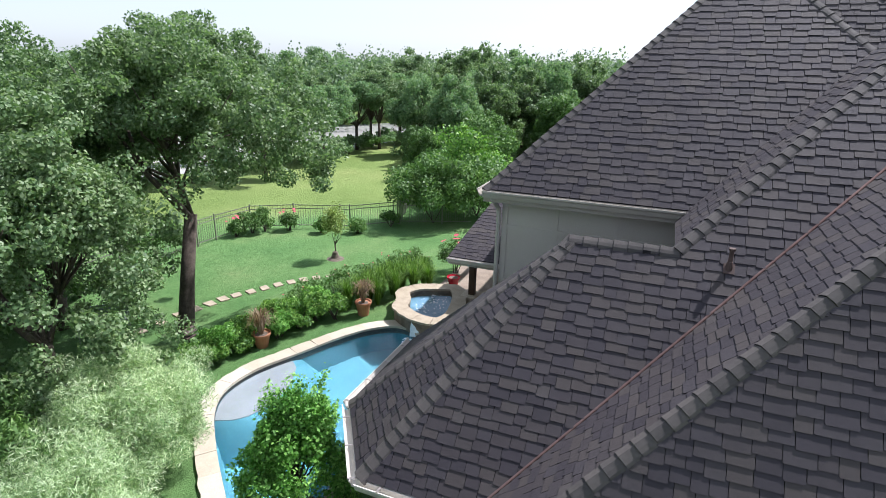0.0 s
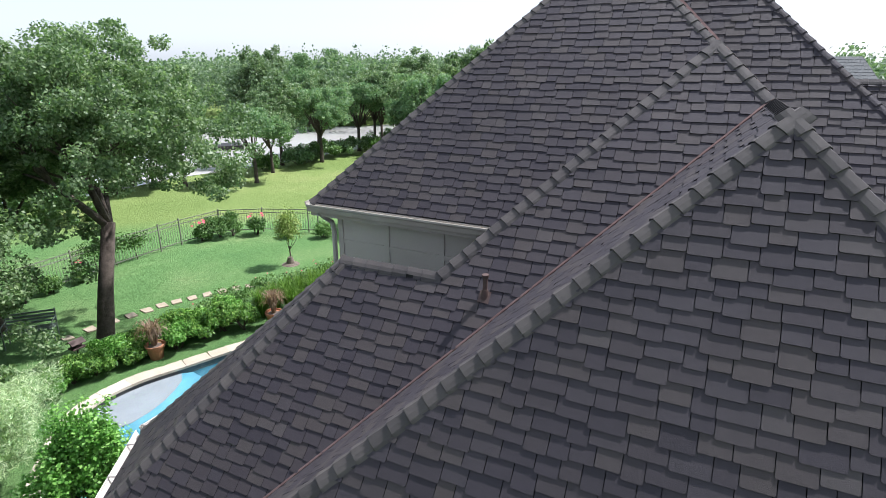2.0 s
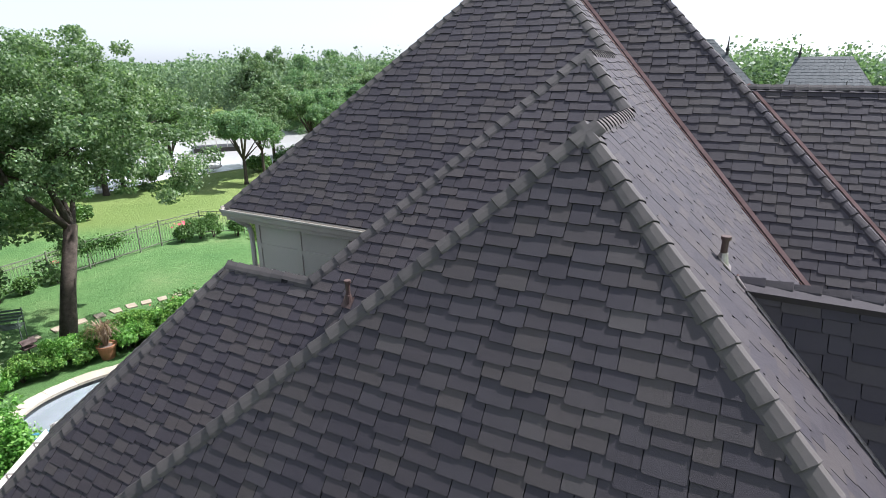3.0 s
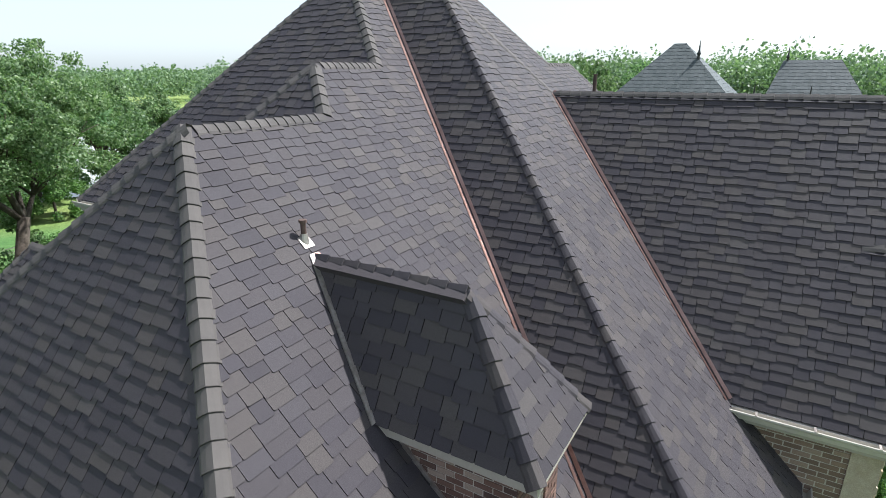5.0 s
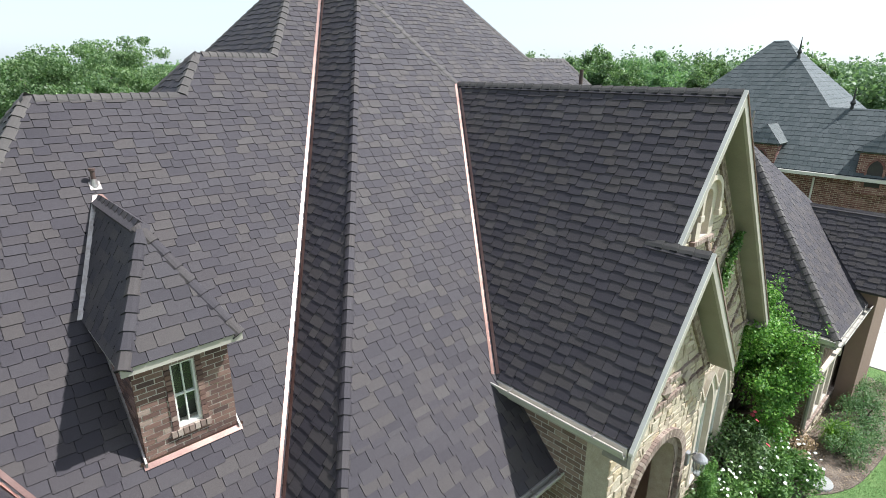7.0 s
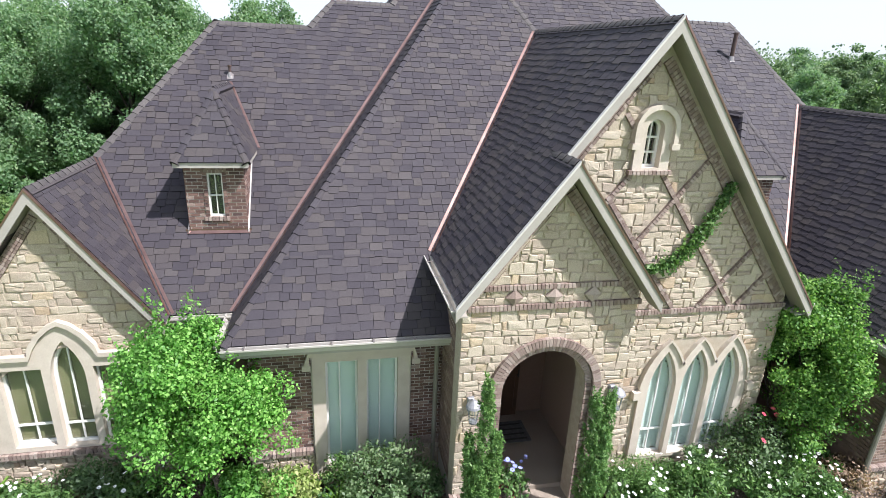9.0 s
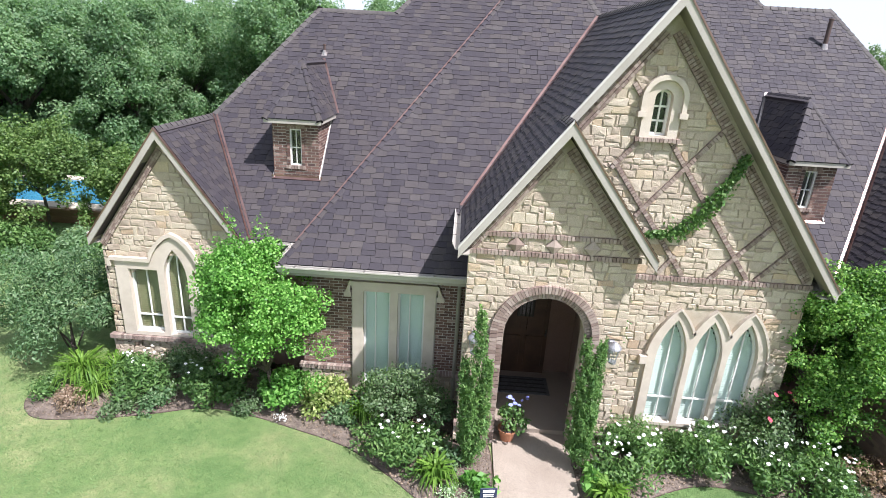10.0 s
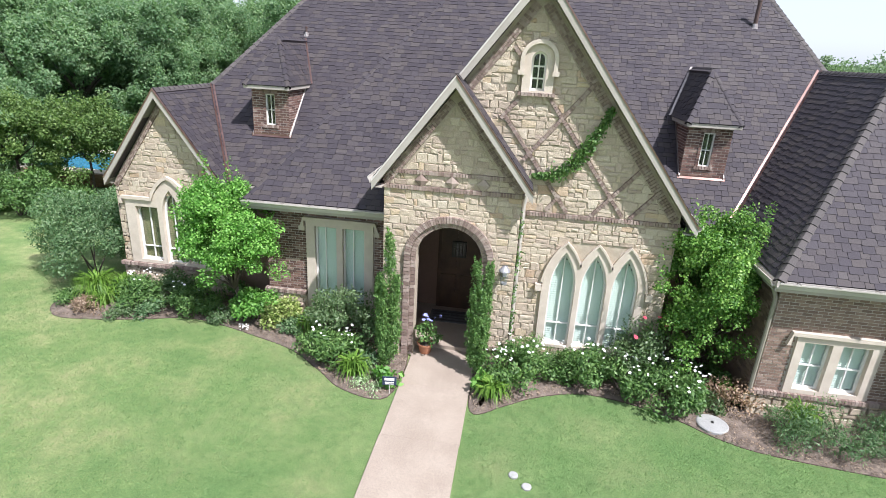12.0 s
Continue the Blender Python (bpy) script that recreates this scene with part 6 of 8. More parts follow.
# ---- ground: lawn, meadow, beds ----
def ground_mat():
    m, nt, b = mat("grass ground", 0.9, 0, 0.15)
    lawn = ramp(nt, noise_tex(nt, 0.45, 6), [(0.3, (0.095, 0.20, 0.07)), (0.5, (0.12, 0.23, 0.082)), (0.66, (0.155, 0.255, 0.10)), (0.85, (0.24, 0.29, 0.14))])
    dry = ramp(nt, noise_tex(nt, 0.7, 6, 0.65), [(0.3, (0.14, 0.24, 0.088)), (0.45, (0.195, 0.29, 0.11)), (0.57, (0.275, 0.335, 0.15)), (0.72, (0.41, 0.39, 0.215))])
    field = ramp(nt, noise_tex(nt, 0.10, 5), [(0.3, (0.14, 0.21, 0.06)), (0.5, (0.19, 0.26, 0.085)), (0.7, (0.27, 0.30, 0.125))])
    g = nt.nodes.new("ShaderNodeNewGeometry")
    sep = nt.nodes.new("ShaderNodeSeparateXYZ")
    nt.links.new(g.outputs["Position"], sep.inputs[0])
    far = nd(nt, "ShaderNodeMapRange")
    far.inputs["From Min"].default_value, far.inputs["From Max"].default_value = 40.0, 44.0
    add = nt.nodes.new("ShaderNodeMath")
    add.operation = "ADD"
    nt.links.new(sep.outputs[0], add.inputs[0])
    nt.links.new(sep.outputs[1], add.inputs[1])
    nt.links.new(add.outputs[0], far.inputs["Value"])
    front = nd(nt, "ShaderNodeMapRange")
    front.inputs["From Min"].default_value, front.inputs["From Max"].default_value = 4.0, -6.0
    nt.links.new(sep.outputs[1], front.inputs["Value"])
    worn = nd(nt, "ShaderNodeMapRange")
    worn.inputs["From Min"].default_value, worn.inputs["From Max"].default_value = 16.0, 6.0
    worn.inputs["To Min"].default_value = 0.35
    nt.links.new(sep.outputs[0], worn.inputs["Value"])
    both = nt.nodes.new("ShaderNodeMath")
    both.operation = "MULTIPLY"
    nt.links.new(front.outputs[0], both.inputs[0])
    nt.links.new(worn.outputs[0], both.inputs[1])
    lawn = mixc(nt, lawn, dry, both.outputs[0])
    c = mixc(nt, lawn, field, far.outputs[0])
    blade = noise_tex(nt, 55, 3, 0.7)
    c = mixc(nt, c, ramp(nt, blade, [(0.3, (0.5, 0.55, 0.45)), (0.7, (1.5, 1.45, 1.35))]), 0.7, "MULTIPLY")
    mid = noise_tex(nt, 6, 3, 0.6)
    c = mixc(nt, c, ramp(nt, mid, [(0.3, (0.75, 0.8, 0.75)), (0.7, (1.2, 1.15, 1.1))]), 0.6, "MULTIPLY")
    nt.links.new(c, b.inputs["Base Color"])
    bump(nt, b, blade, 0.05)
    return m


M_GROUND = ground_mat()
POOL = smooth_loop([(6.55, 5.6), (6.75, 6.4), (7.35, 7.2), (8.2, 8.2), (9.1, 9.1), (9.9, 9.5), (10.9, 9.45), (12.0, 9.0), (13.2, 8.5), (14.1, 7.95), (14.6, 7.2), (14.2, 6.3), (13.0, 5.6), (11.4, 5.3), (9.8, 5.45), (8.2, 5.4), (7.2, 5.1)])
POOL = POOL if area2(POOL) > 0 else POOL[::-1]
# The pool terrace stands above the lawn; what lies on it is laid out on lawn level and then drawn in and raised.
RISE, DRAW = 1.1, 0.8516
LIFT = Matrix.Translation((1.95 * (1 - DRAW), -0.14 * (1 - DRAW), RISE)) @ Matrix.Scale(DRAW, 4)
BANK = smooth_loop([(3.6, 3.0), (12.0, 2.9), (20.6, 3.0), (20.0, 6.5), (18.2, 8.0), (16.0, 9.2), (13.2, 10.1), (11.2, 10.4), (9.6, 10.7), (8.4, 10.1), (6.8, 9.7), (5.0, 9.6), (3.7, 8.2)])
BANK = BANK if area2(BANK) > 0 else BANK[::-1]


def raised(ob):
    ob.matrix_basis = LIFT @ ob.matrix_basis


bm = bmesh.new()
outer = [bm.verts.new((x, y, 0)) for x, y in ((-2500, -2500), (2500, -2500), (2500, 2500), (-2500, 2500))]
steps = [[bm.verts.new((x, y, z)) for x, y in offset_loop(BANK, d)] for d, z in ((1.7, 0.0), (1.1, 0.16), (0.45, RISE - 0.14), (0.0, RISE))]
hole = [bm.verts.new(LIFT @ Vector((x, y, 0))) for x, y in offset_loop(POOL, 0.05)]
for a, b in zip(steps, steps[1:]):
    for i in range(len(a)):
        bm.faces.new((a[i], a[(i + 1) % len(a)], b[(i + 1) % len(a)], b[i]))
for pair in ((outer, steps[0]), (steps[-1], hole)):
    edges = [bm.edges.get((l[i], l[(i + 1) % len(l)])) or bm.edges.new((l[i], l[(i + 1) % len(l)])) for l in pair for i in range(len(l))]
    bmesh.ops.triangle_fill(bm, use_beauty=True, use_dissolve=False, edges=edges)
bm.normal_update()
for f in bm.faces:
    if f.normal.z < 0:
        f.normal_flip()
me = bpy.data.meshes.new("ground")
bm.to_mesh(me)
bm.free()
me.materials.append(M_GROUND)
tagged(new("ground", me), "mown green lawn with yellow patches and meadow beyond", "lawn", kind="structure")

# ---- swimming pool ----
pool = thing("swimming_pool", "free-form swimming pool with blue plaster and a grey shallow ledge", "pool")
g = Geo()
n = len(POOL)
low = offset_loop(POOL, -0.15)
g.add([(x, y, 0.02) for x, y in offset_loop(POOL, 0.02)] + [(x, y, -0.4) for x, y in POOL] + [(x, y, -1.3) for x, y in low], [(i, (i + 1) % n, n + (i + 1) % n, n + i) for i in range(n)] + [(n + i, n + (i + 1) % n, 2 * n + (i + 1) % n, 2 * n + i) for i in range(n)] + [tuple(range(2 * n, 3 * n))])
g.part("basin", M_POOL, pool, "blue plaster basin")
ledge_line = [p for p in offset_loop(POOL, -0.03)]
near = lambda x, y: min(range(n), key=lambda i: (ledge_line[i][0] - x) ** 2 + (ledge_line[i][1] - y) ** 2)
i0, i1 = near(11.87, 8.95), near(9.0, 8.95)
ring = [ledge_line[(i0 + k) % n] for k in range((i1 - i0) % n + 1)] + [(9.2, 8.62), (9.44, 8.42), (9.9, 8.27), (10.35, 8.27), (10.8, 8.36), (11.2, 8.51), (11.6, 8.72)]
m, foot = len(ring), offset_loop(ring if area2(ring) > 0 else ring[::-1], 0.75)
foot = foot if area2(ring) > 0 else foot[::-1]
Geo().add([(x, y, -0.158) for x, y in ring] + [((x * 0.6 + a * 0.4), (y * 0.6 + b * 0.4), -0.34) for (x, y), (a, b) in zip(ring, foot)] + [(x, y, -1.28) for x, y in foot], [(r * m + i, r * m + (i + 1) % m, (r + 1) * m + (i + 1) % m, (r + 1) * m + i) for r in range(2) for i in range(m)]).part("ledge_slope", M_POOL, pool, smooth=True)
Geo().slab([(x, y, -0.155) for x, y in ring], (0, 0, 0.015)).part("shallow_ledge", M_LEDGE, pool, "grey plaster sun ledge just under the water")
Geo().add([(x, y, -0.06) for x, y in offset_loop(POOL, 0.01)], [tuple(range(n))]).part("water", M_WATER, pool, "clear rippled water").visible_shadow = False
ribbon(POOL, -0.04, 0.36, 0.0, 0.07, 5, pool, "coping_stone", M_COPING)
g = Geo()
g.add([(x, y, -0.30) for x, y in offset_loop(POOL, -0.004)] + [(x, y, 0.0) for x, y in offset_loop(POOL, -0.004)], [(i, n + i, n + (i + 1) % n, (i + 1) % n) for i in range(n)])
g.part("waterline_tile", surface("dark slate tile", [(0.3, (0.05, 0.05, 0.05)), (0.7, (0.09, 0.085, 0.08))], scale=8, fine=40, rough=0.4), pool, "dark tile band at the waterline")

spa = thing("spa", "raised round stone spa with bubbling water beside the pool", "spa")
ring = smooth_loop([(14.45, 5.95), (14.45, 6.75), (14.95, 7.55), (15.55, 7.75), (16.2, 8.05), (16.85, 7.75), (17.25, 7.05), (17.4, 6.4), (16.85, 5.95), (15.8, 5.65), (15.0, 5.6)])
ring = ring if area2(ring) > 0 else ring[::-1]
n = len(ring)
rin = offset_loop(ring, -0.40)
g = Geo()
g.add([(x, y, 0) for x, y in ring] + [(x, y, 0.40) for x, y in ring] + [(x, y, 0.40) for x, y in rin] + [(x, y, -0.3) for x, y in rin],
      [(i, (i + 1) % n, n + (i + 1) % n, n + i) for i in range(n)] + [(n + i, n + (i + 1) % n, 2 * n + (i + 1) % n, 2 * n + i) for i in range(n)] + [(2 * n + i, 2 * n + (i + 1) % n, 3 * n + (i + 1) % n, 3 * n + i) for i in range(n)] + [tuple(range(3 * n, 4 * n))])
g.part("spa_wall", surface("brown ledge stone", [(0.3, (0.13, 0.10, 0.075)), (0.7, (0.26, 0.20, 0.145))], scale=5, fine=30, rough=0.9, bump_d=0.02), spa, "brown ledge stone wall")
ribbon(ring, -0.42, 0.05, 0.40, 0.47, 6, spa, "coping_stone", M_SPACOPING, piece=0.6)
g = Geo().add([(x, y, 0.34) for x, y in offset_loop(ring, -0.39)], [tuple(range(n))])
g.part("water", water_mat("bubbling spa water", 7.0, 0.03), spa, "bubbling pale blue water").visible_shadow = False
Geo().add([(x, y, 0.05) for x, y in offset_loop(ring, -0.38)], [tuple(range(n))]).part("spa_floor", surface("pale blue spa plaster", [(0.3, (0.07, 0.15, 0.21)), (0.7, (0.12, 0.22, 0.29))], scale=3, fine=30, bump_d=0), spa)
g = Geo()
for k in range(9):
    a = k / 8
    y0, x0 = 6.0 + 0.75 * a, 14.62 - 0.12 * a
    w = 0.012 * math.sin(k * 2.4)
    rows = [(x0 + 0.15, y0, 0.36), (x0 - 0.05, y0, 0.35 + w), (x0 - 0.13 + w, y0, 0.2), (x0 - 0.16 - w, y0, -0.06)]
    g.add(rows + [(x + 0.03, y, z - 0.02) for x, y, z in rows], [])
g.f += [(8 * k + r, 8 * k + r + 1, 8 * k + r + 9, 8 * k + r + 8) for k in range(8) for r in range(3)]
g.f += [(8 * k + r + 4, 8 * k + r + 12, 8 * k + r + 13, 8 * k + r + 5) for k in range(8) for r in range(3)]
g.part("spillway", M_FOAM, spa, "white water spilling into the pool", smooth=True)
rng = np.random.default_rng(77)
g = Geo()
for k in range(60):
    x, y, r = 14.2 - abs(rng.normal()) * 0.28, 6.35 + rng.normal() * 0.35, rng.uniform(0.02, 0.06)
    g.lathe([(r, 0), (r * 0.7, 0.012), (0.004, 0.016)], (x, y, -0.06), n=6)
for k in range(70):
    a, q, r = rng.uniform(0, 6.283), rng.random() ** 0.5, rng.uniform(0.010, 0.03)
    g.lathe([(r, 0), (r * 0.7, 0.008), (0.004, 0.012)], (15.95 + 0.75 * q * math.cos(a), 6.65 + 0.6 * q * math.sin(a), 0.338), n=6)
g.part("foam", M_FOAM, spa)["kind"] = "stuff"


# ---- pots ----
def pot(x, y, r, h, material, label, plant=None, z=0.0, name="plant_pot"):
    p = thing(name, label, "pot", at=(x, y, z))
    Geo().lathe([(r * 0.62, 0), (r * 0.9, h * 0.86), (r * 1.0, h * 0.86), (r * 1.02, h), (r * 0.9, h), (r * 0.86, h * 0.9)], n=20).part("pot", material, p, smooth=False)
    Geo().lathe([(r * 0.86, 0), (r * 0.5, 0.015), (0.01, 0.02)], (0, 0, h * 0.88), n=14).part("soil", M_MULCH, p)
    return p


pot(12.0, 10.15, 0.26, 0.42, M_TERRA, "terracotta pot by the pool")
tuft("fountain_grass", "plum and straw fountain grass in a terracotta pot", (12.0, 10.15), 0.45, 0.75, 150, M_STRAW, 301, z=0.36, droop=0.35, head=M_STRAW, wide=0.012)
pot(14.95, 8.65, 0.26, 0.46, M_TERRA, "tall terracotta pot by the pool")
tuft("fountain_grass", "plum and straw fountain grass in a terracotta pot", (14.95, 8.65), 0.40, 0.75, 150, M_STRAW, 302, z=0.40, droop=0.3, head=M_STRAW, wide=0.012)
pot(18.4, 6.95, 0.24, 0.36, M_REDPOT, "red glazed pot on the terrace")
pot(12.86, -8.92, 0.17, 0.26, M_TERRA, "small terracotta pot with a flowering plant at the doorway")
bush("potted_plant", "leafy plant with blue flowers in a terracotta pot", (12.9, -8.92), (0.3, 0.28, 0.62), 500, 0.07, M_SHRUB, 303, clumps=9, clump_r=0.16, flowers=9, petal=surface("blue petals", [(0.3, (0.22, 0.25, 0.6)), (0.7, (0.35, 0.38, 0.75))], scale=4, fine=30, bump_d=0), category="potted plant").location.z = 0.22

# ---- stepping stones ----
path = thing("stepping_stone_path", "row of pale flat stepping stones set in the lawn", "stepping stones")
rnd = random.Random(8)
line = [(11.3, 13.75), (11.95, 13.72), (12.6, 13.62), (13.12, 13.5), (13.6, 13.4), (14.07, 13.3), (14.5, 13.13), (14.95, 12.9), (15.4, 12.7), (15.85, 12.48), (16.25, 12.22), (16.63, 11.95), (16.98, 11.65), (17.3, 11.3), (17.6, 10.95)]
for (x, y), (x2, y2) in zip(line, line[1:]):
    d = Vector((x2 - x, y2 - y, 0)).normalized()
    s = Vector((-d.y, d.x, 0))
    c = Vector((x, y, 0))
    g = Geo()
    q = [c + d * (a * 0.14 + rnd.uniform(-0.02, 0.02)) + s * (b * 0.18 + rnd.uniform(-0.03, 0.03)) for a, b in ((-1, -1), (1, -1), (1.1, 1), (-0.95, 1))]
    g.slab(q, (0, 0, 0.035))
    g.part("stepping_stone", M_SPACOPING, path)


# ---- iron fence ----
M_FENCE = surface("weathered bronze paint", [(0.3, (0.15, 0.155, 0.115)), (0.7, (0.21, 0.215, 0.165))], scale=4, fine=60, rough=0.6, bump_d=0.001)


def fence(pts, h=1.15):
    f = thing("iron_fence", "bronze-green iron picket fence round the back lawn", "fence", "back fence", at=(pts[0][0], pts[0][1], 0))
    o = Vector((pts[0][0], pts[0][1], 0))
    for a, b in zip(pts, pts[1:]):
        a, b = Vector((*a, 0)) - o, Vector((*b, 0)) - o
        l = (b - a).length
        d = (b - a) / l
        nrmv = Vector((-d.y, d.x, 0))
        for z in (0.12, h - 0.22, h - 0.05):
            Geo().slab([a + Vector((0, 0, z)), b + Vector((0, 0, z)), b + Vector((0, 0, z + 0.03)), a + Vector((0, 0, z + 0.03))], nrmv * 0.025).part("rail", M_FENCE, f)
        k = 0.0
        while k <= l:
            c = a + d * k
            Geo().box((c.x - 0.022, c.y - 0.022, 0), (c.x + 0.022, c.y + 0.022, h + 0.06)).part("post", M_FENCE, f)
            k += 2.2
        g = Geo()
        k = 0.11
        while k < l:
            c = a + d * k
            g.tube([(c.x, c.y, 0.08), (c.x, c.y, h)], 0.007, n=4)
            k += 0.115
        g.part("picket_panel", M_FENCE, f)["kind"] = "stuff"


fence([(9.0, 17.0), (11.94, 17.8), (15.66, 18.15), (18.9, 18.2), (20.9, 18.0)])
fence([(24.9, 12.2), (33.0, 14.9), (42.2, 17.9)])
fence([(20.9, 18.0), (22.05, 16.4), (23.1, 13.95), (24.9, 12.3), (26.5, 9.0)])

for i, (x, y) in enumerate(((15.0, 18.1), (15.8, 18.17), (16.7, 18.18))):
    rng = np.random.default_rng(480 + i)
    v = thing("fence_vine", "leafy green vine hanging over the iron fence", "vine", "vines on the fence", at=(x, y, 0))
    q = rng.normal(size=(700, 3)) * np.array([0.34, 0.07, 0.16]) + np.array([0, 0, 0.98 - 0.1 * i])
    new("foliage", leaf_mesh("foliage", leaf_arrays(rng, q, 0.09, 1.6), M_SHRUB)).parent = v
    Geo().tube([(0.05, 0, -0.02), (0, 0.03, 0.5), (0.1, 0, 1.0)], [0.02, 0.015, 0.008], n=5).part("stem", M_BARK, v)
way = thing("gangway", "grey metal footbridge with railings from the shore to a dock", "footbridge", at=(33.2, 30.6, 0.25))
way.rotation_euler = (0, 0, radians(118))
Geo().box((0, -0.55, 0), (6.5, 0.55, 0.1), bev=0.02).part("deck", M_CONCRETE, way)
for y in (-0.53, 0.53):
    for z in (0.5, 0.95):
        Geo().tube([(0, y, z), (6.5, y, z)], 0.03, n=6).part("rail", M_GUTTER, way)
    for k in range(7):
        Geo().tube([(0.1 + k * 1.05, y, 0.05), (0.1 + k * 1.05, y, 0.98)], 0.03, n=6).part("post", M_GUTTER, way)
        if k < 6:
            Geo().tube([(0.1 + k * 1.05, y, 0.1), (1.15 + k * 1.05, y, 0.95)], 0.018, n=5).part("brace", M_GUTTER, way)
dock = thing("boat_dock", "dark floating dock with a low rail on the lake", "dock", at=(40.5, 39.3, 0.0))
dock.rotation_euler = (0, 0, radians(-35))
Geo().box((-2.0, -1.2, -0.1), (2.0, 1.2, 0.45), bev=0.03).part("platform", M_IRON, dock)
for k in range(5):
    Geo().tube([(-1.9 + k * 0.95, -1.1, 0.4), (-1.9 + k * 0.95, -1.1, 1.3)], 0.035, n=6).part("post", M_GUTTER, dock)
Geo().tube([(-1.95, -1.1, 1.28), (1.95, -1.1, 1.28)], 0.03, n=6).part("rail", M_GUTTER, dock)

# ---- garden bench ----
M_VERDIGRIS = surface("grey-green painted iron", [(0.3, (0.13, 0.17, 0.14)), (0.7, (0.19, 0.23, 0.195))], scale=6, fine=60, rough=0.6, bump_d=0.001)
bench = thing("garden_bench", "grey-green metal garden bench with a slatted back on the lawn", "bench", at=(10.7, 14.35, 0))
bench.rotation_euler = (0, 0, radians(-42))
for k in range(5):
    Geo().box((-0.62, -0.2 + k * 0.09, 0.43), (0.62, -0.14 + k * 0.09, 0.455), bev=0.005).part("seat_slat", M_VERDIGRIS, bench)
for k in range(4):
    Geo().box((-0.62, 0.25 + k * 0.012, 0.52 + k * 0.095), (0.62, 0.275 + k * 0.012, 0.575 + k * 0.095)).part("back_slat", M_VERDIGRIS, bench)
for x in (-0.6, 0.6):
    for y in (-0.2, 0.22):
        Geo().tube([(x, y, 0), (x, y, 0.45)], 0.02, n=6).part("leg", M_VERDIGRIS, bench)
    Geo().tube([(x, 0.24, 0.4), (x, 0.30, 0.9)], 0.02, n=6).part("back_post", M_VERDIGRIS, bench)
    Geo().tube([(x, 0.27, 0.66), (x, -0.12, 0.66), (x, -0.2, 0.6), (x, -0.2, 0.45)], 0.016, n=6).part("armrest", M_VERDIGRIS, bench)

# ---- back garden planting ----
tree("oak_tree", "large spreading oak with a dark trunk on the back lawn", (11.3, 12.0), 3.5, 0.21, 5.75, (4.7, 4.4, 3.4), 430, 260, 0.08, 0.38, M_OAK, 401, lean=(0.9, 0.2), lobes=30, skirt=18, low_z=0.70)
tree("oak_tree", "oak with grey-green leaves and a reddish trunk", (10.6, 16.0), 2.6, 0.2, 4.7, (3.5, 3.5, 2.9), 220, 220, 0.12, 0.48, M_OAKLIGHT, 402, lobes=18, skirt=50, low_z=0.35)
tree("oak_tree", "low-branched oak with glossy leaves beside the pool", (7.4, 11.5), 2.0, 0.15, 4.2, (2.5, 2.3, 2.5), 290, 210, 0.085, 0.36, M_OAKLIGHT, 403, lobes=22, skirt=70, low_z=0.38)
bush("willowy_shrub", "large shrub with pale narrow feathery leaves", (7.15, 9.35), (1.75, 1.6, 2.3), 90000, 0.1, M_SILVER, 404, clumps=110, clump_r=0.34, shape=9.0)
bush("willowy_shrub", "large shrub with pale narrow feathery leaves", (5.6, 9.9), (1.6, 1.5, 2.2), 15000, 0.15, M_SHRUB, 405, clumps=44, clump_r=0.5, shape=4.0)
bush("willowy_shrub", "large shrub with pale narrow feathery leaves", (5.2, 8.3), (1.5, 1.4, 2.1), 60000, 0.1, M_SILVER, 406, clumps=60, clump_r=0.4, shape=9.0)
tree("holly_tree", "small bright green glossy-leaved tree beside the bay", (7.45, 5.62), 0.7, 0.05, 1.35, (0.85, 0.85, 1.45), 120, 150, 0.062, 0.19, M_LIME, 407, lobes=18, squash=1.5, hollow=0.2, skirt=80, taper=0.55, shoots=46)
bush("rose_bush", "small bush with pale green leaves at the pool edge", (8.95, 4.85), (0.35, 0.35, 1.3), 800, 0.07, M_SHRUB, 408, clumps=12, clump_r=0.22)
bush("hydrangea", "low shrub with buff flower heads beside the bay", (6.9, 4.9), (0.5, 0.4, 1.0), 900, 0.09, M_STRAW, 409, clumps=12, clump_r=0.25)
for i, (x, y, r, h) in enumerate(((9.6, 10.75, 0.45, 0.6), (10.2, 10.9, 0.5, 0.75), (10.75, 10.75, 0.5, 0.6), (11.3, 10.95, 0.5, 0.85), (11.55, 10.5, 0.4, 0.6), (12.45, 10.55, 0.45, 0.75), (12.6, 10.05, 0.45, 0.85), (13.0, 10.35, 0.5, 1.0), (13.35, 9.85, 0.5, 0.9), (13.6, 10.3, 0.5, 0.8), (14.0, 9.75, 0.5, 1.05), (14.3, 9.3, 0.45, 0.8), (14.45, 9.95, 0.5, 0.9), (12.2, 11.05, 0.45, 0.65), (13.3, 10.8, 0.45, 0.7))):
    bush("perennial_clump", "leafy green perennials in the bed behind the pool", (x, y), (r, r, h), 3000, 0.085, (M_LIME, M_SHRUBLIME, M_SHRUBLIME)[i % 3], 700 + i, clumps=26, clump_r=0.17, shape=2.5, group="bed behind the pool")
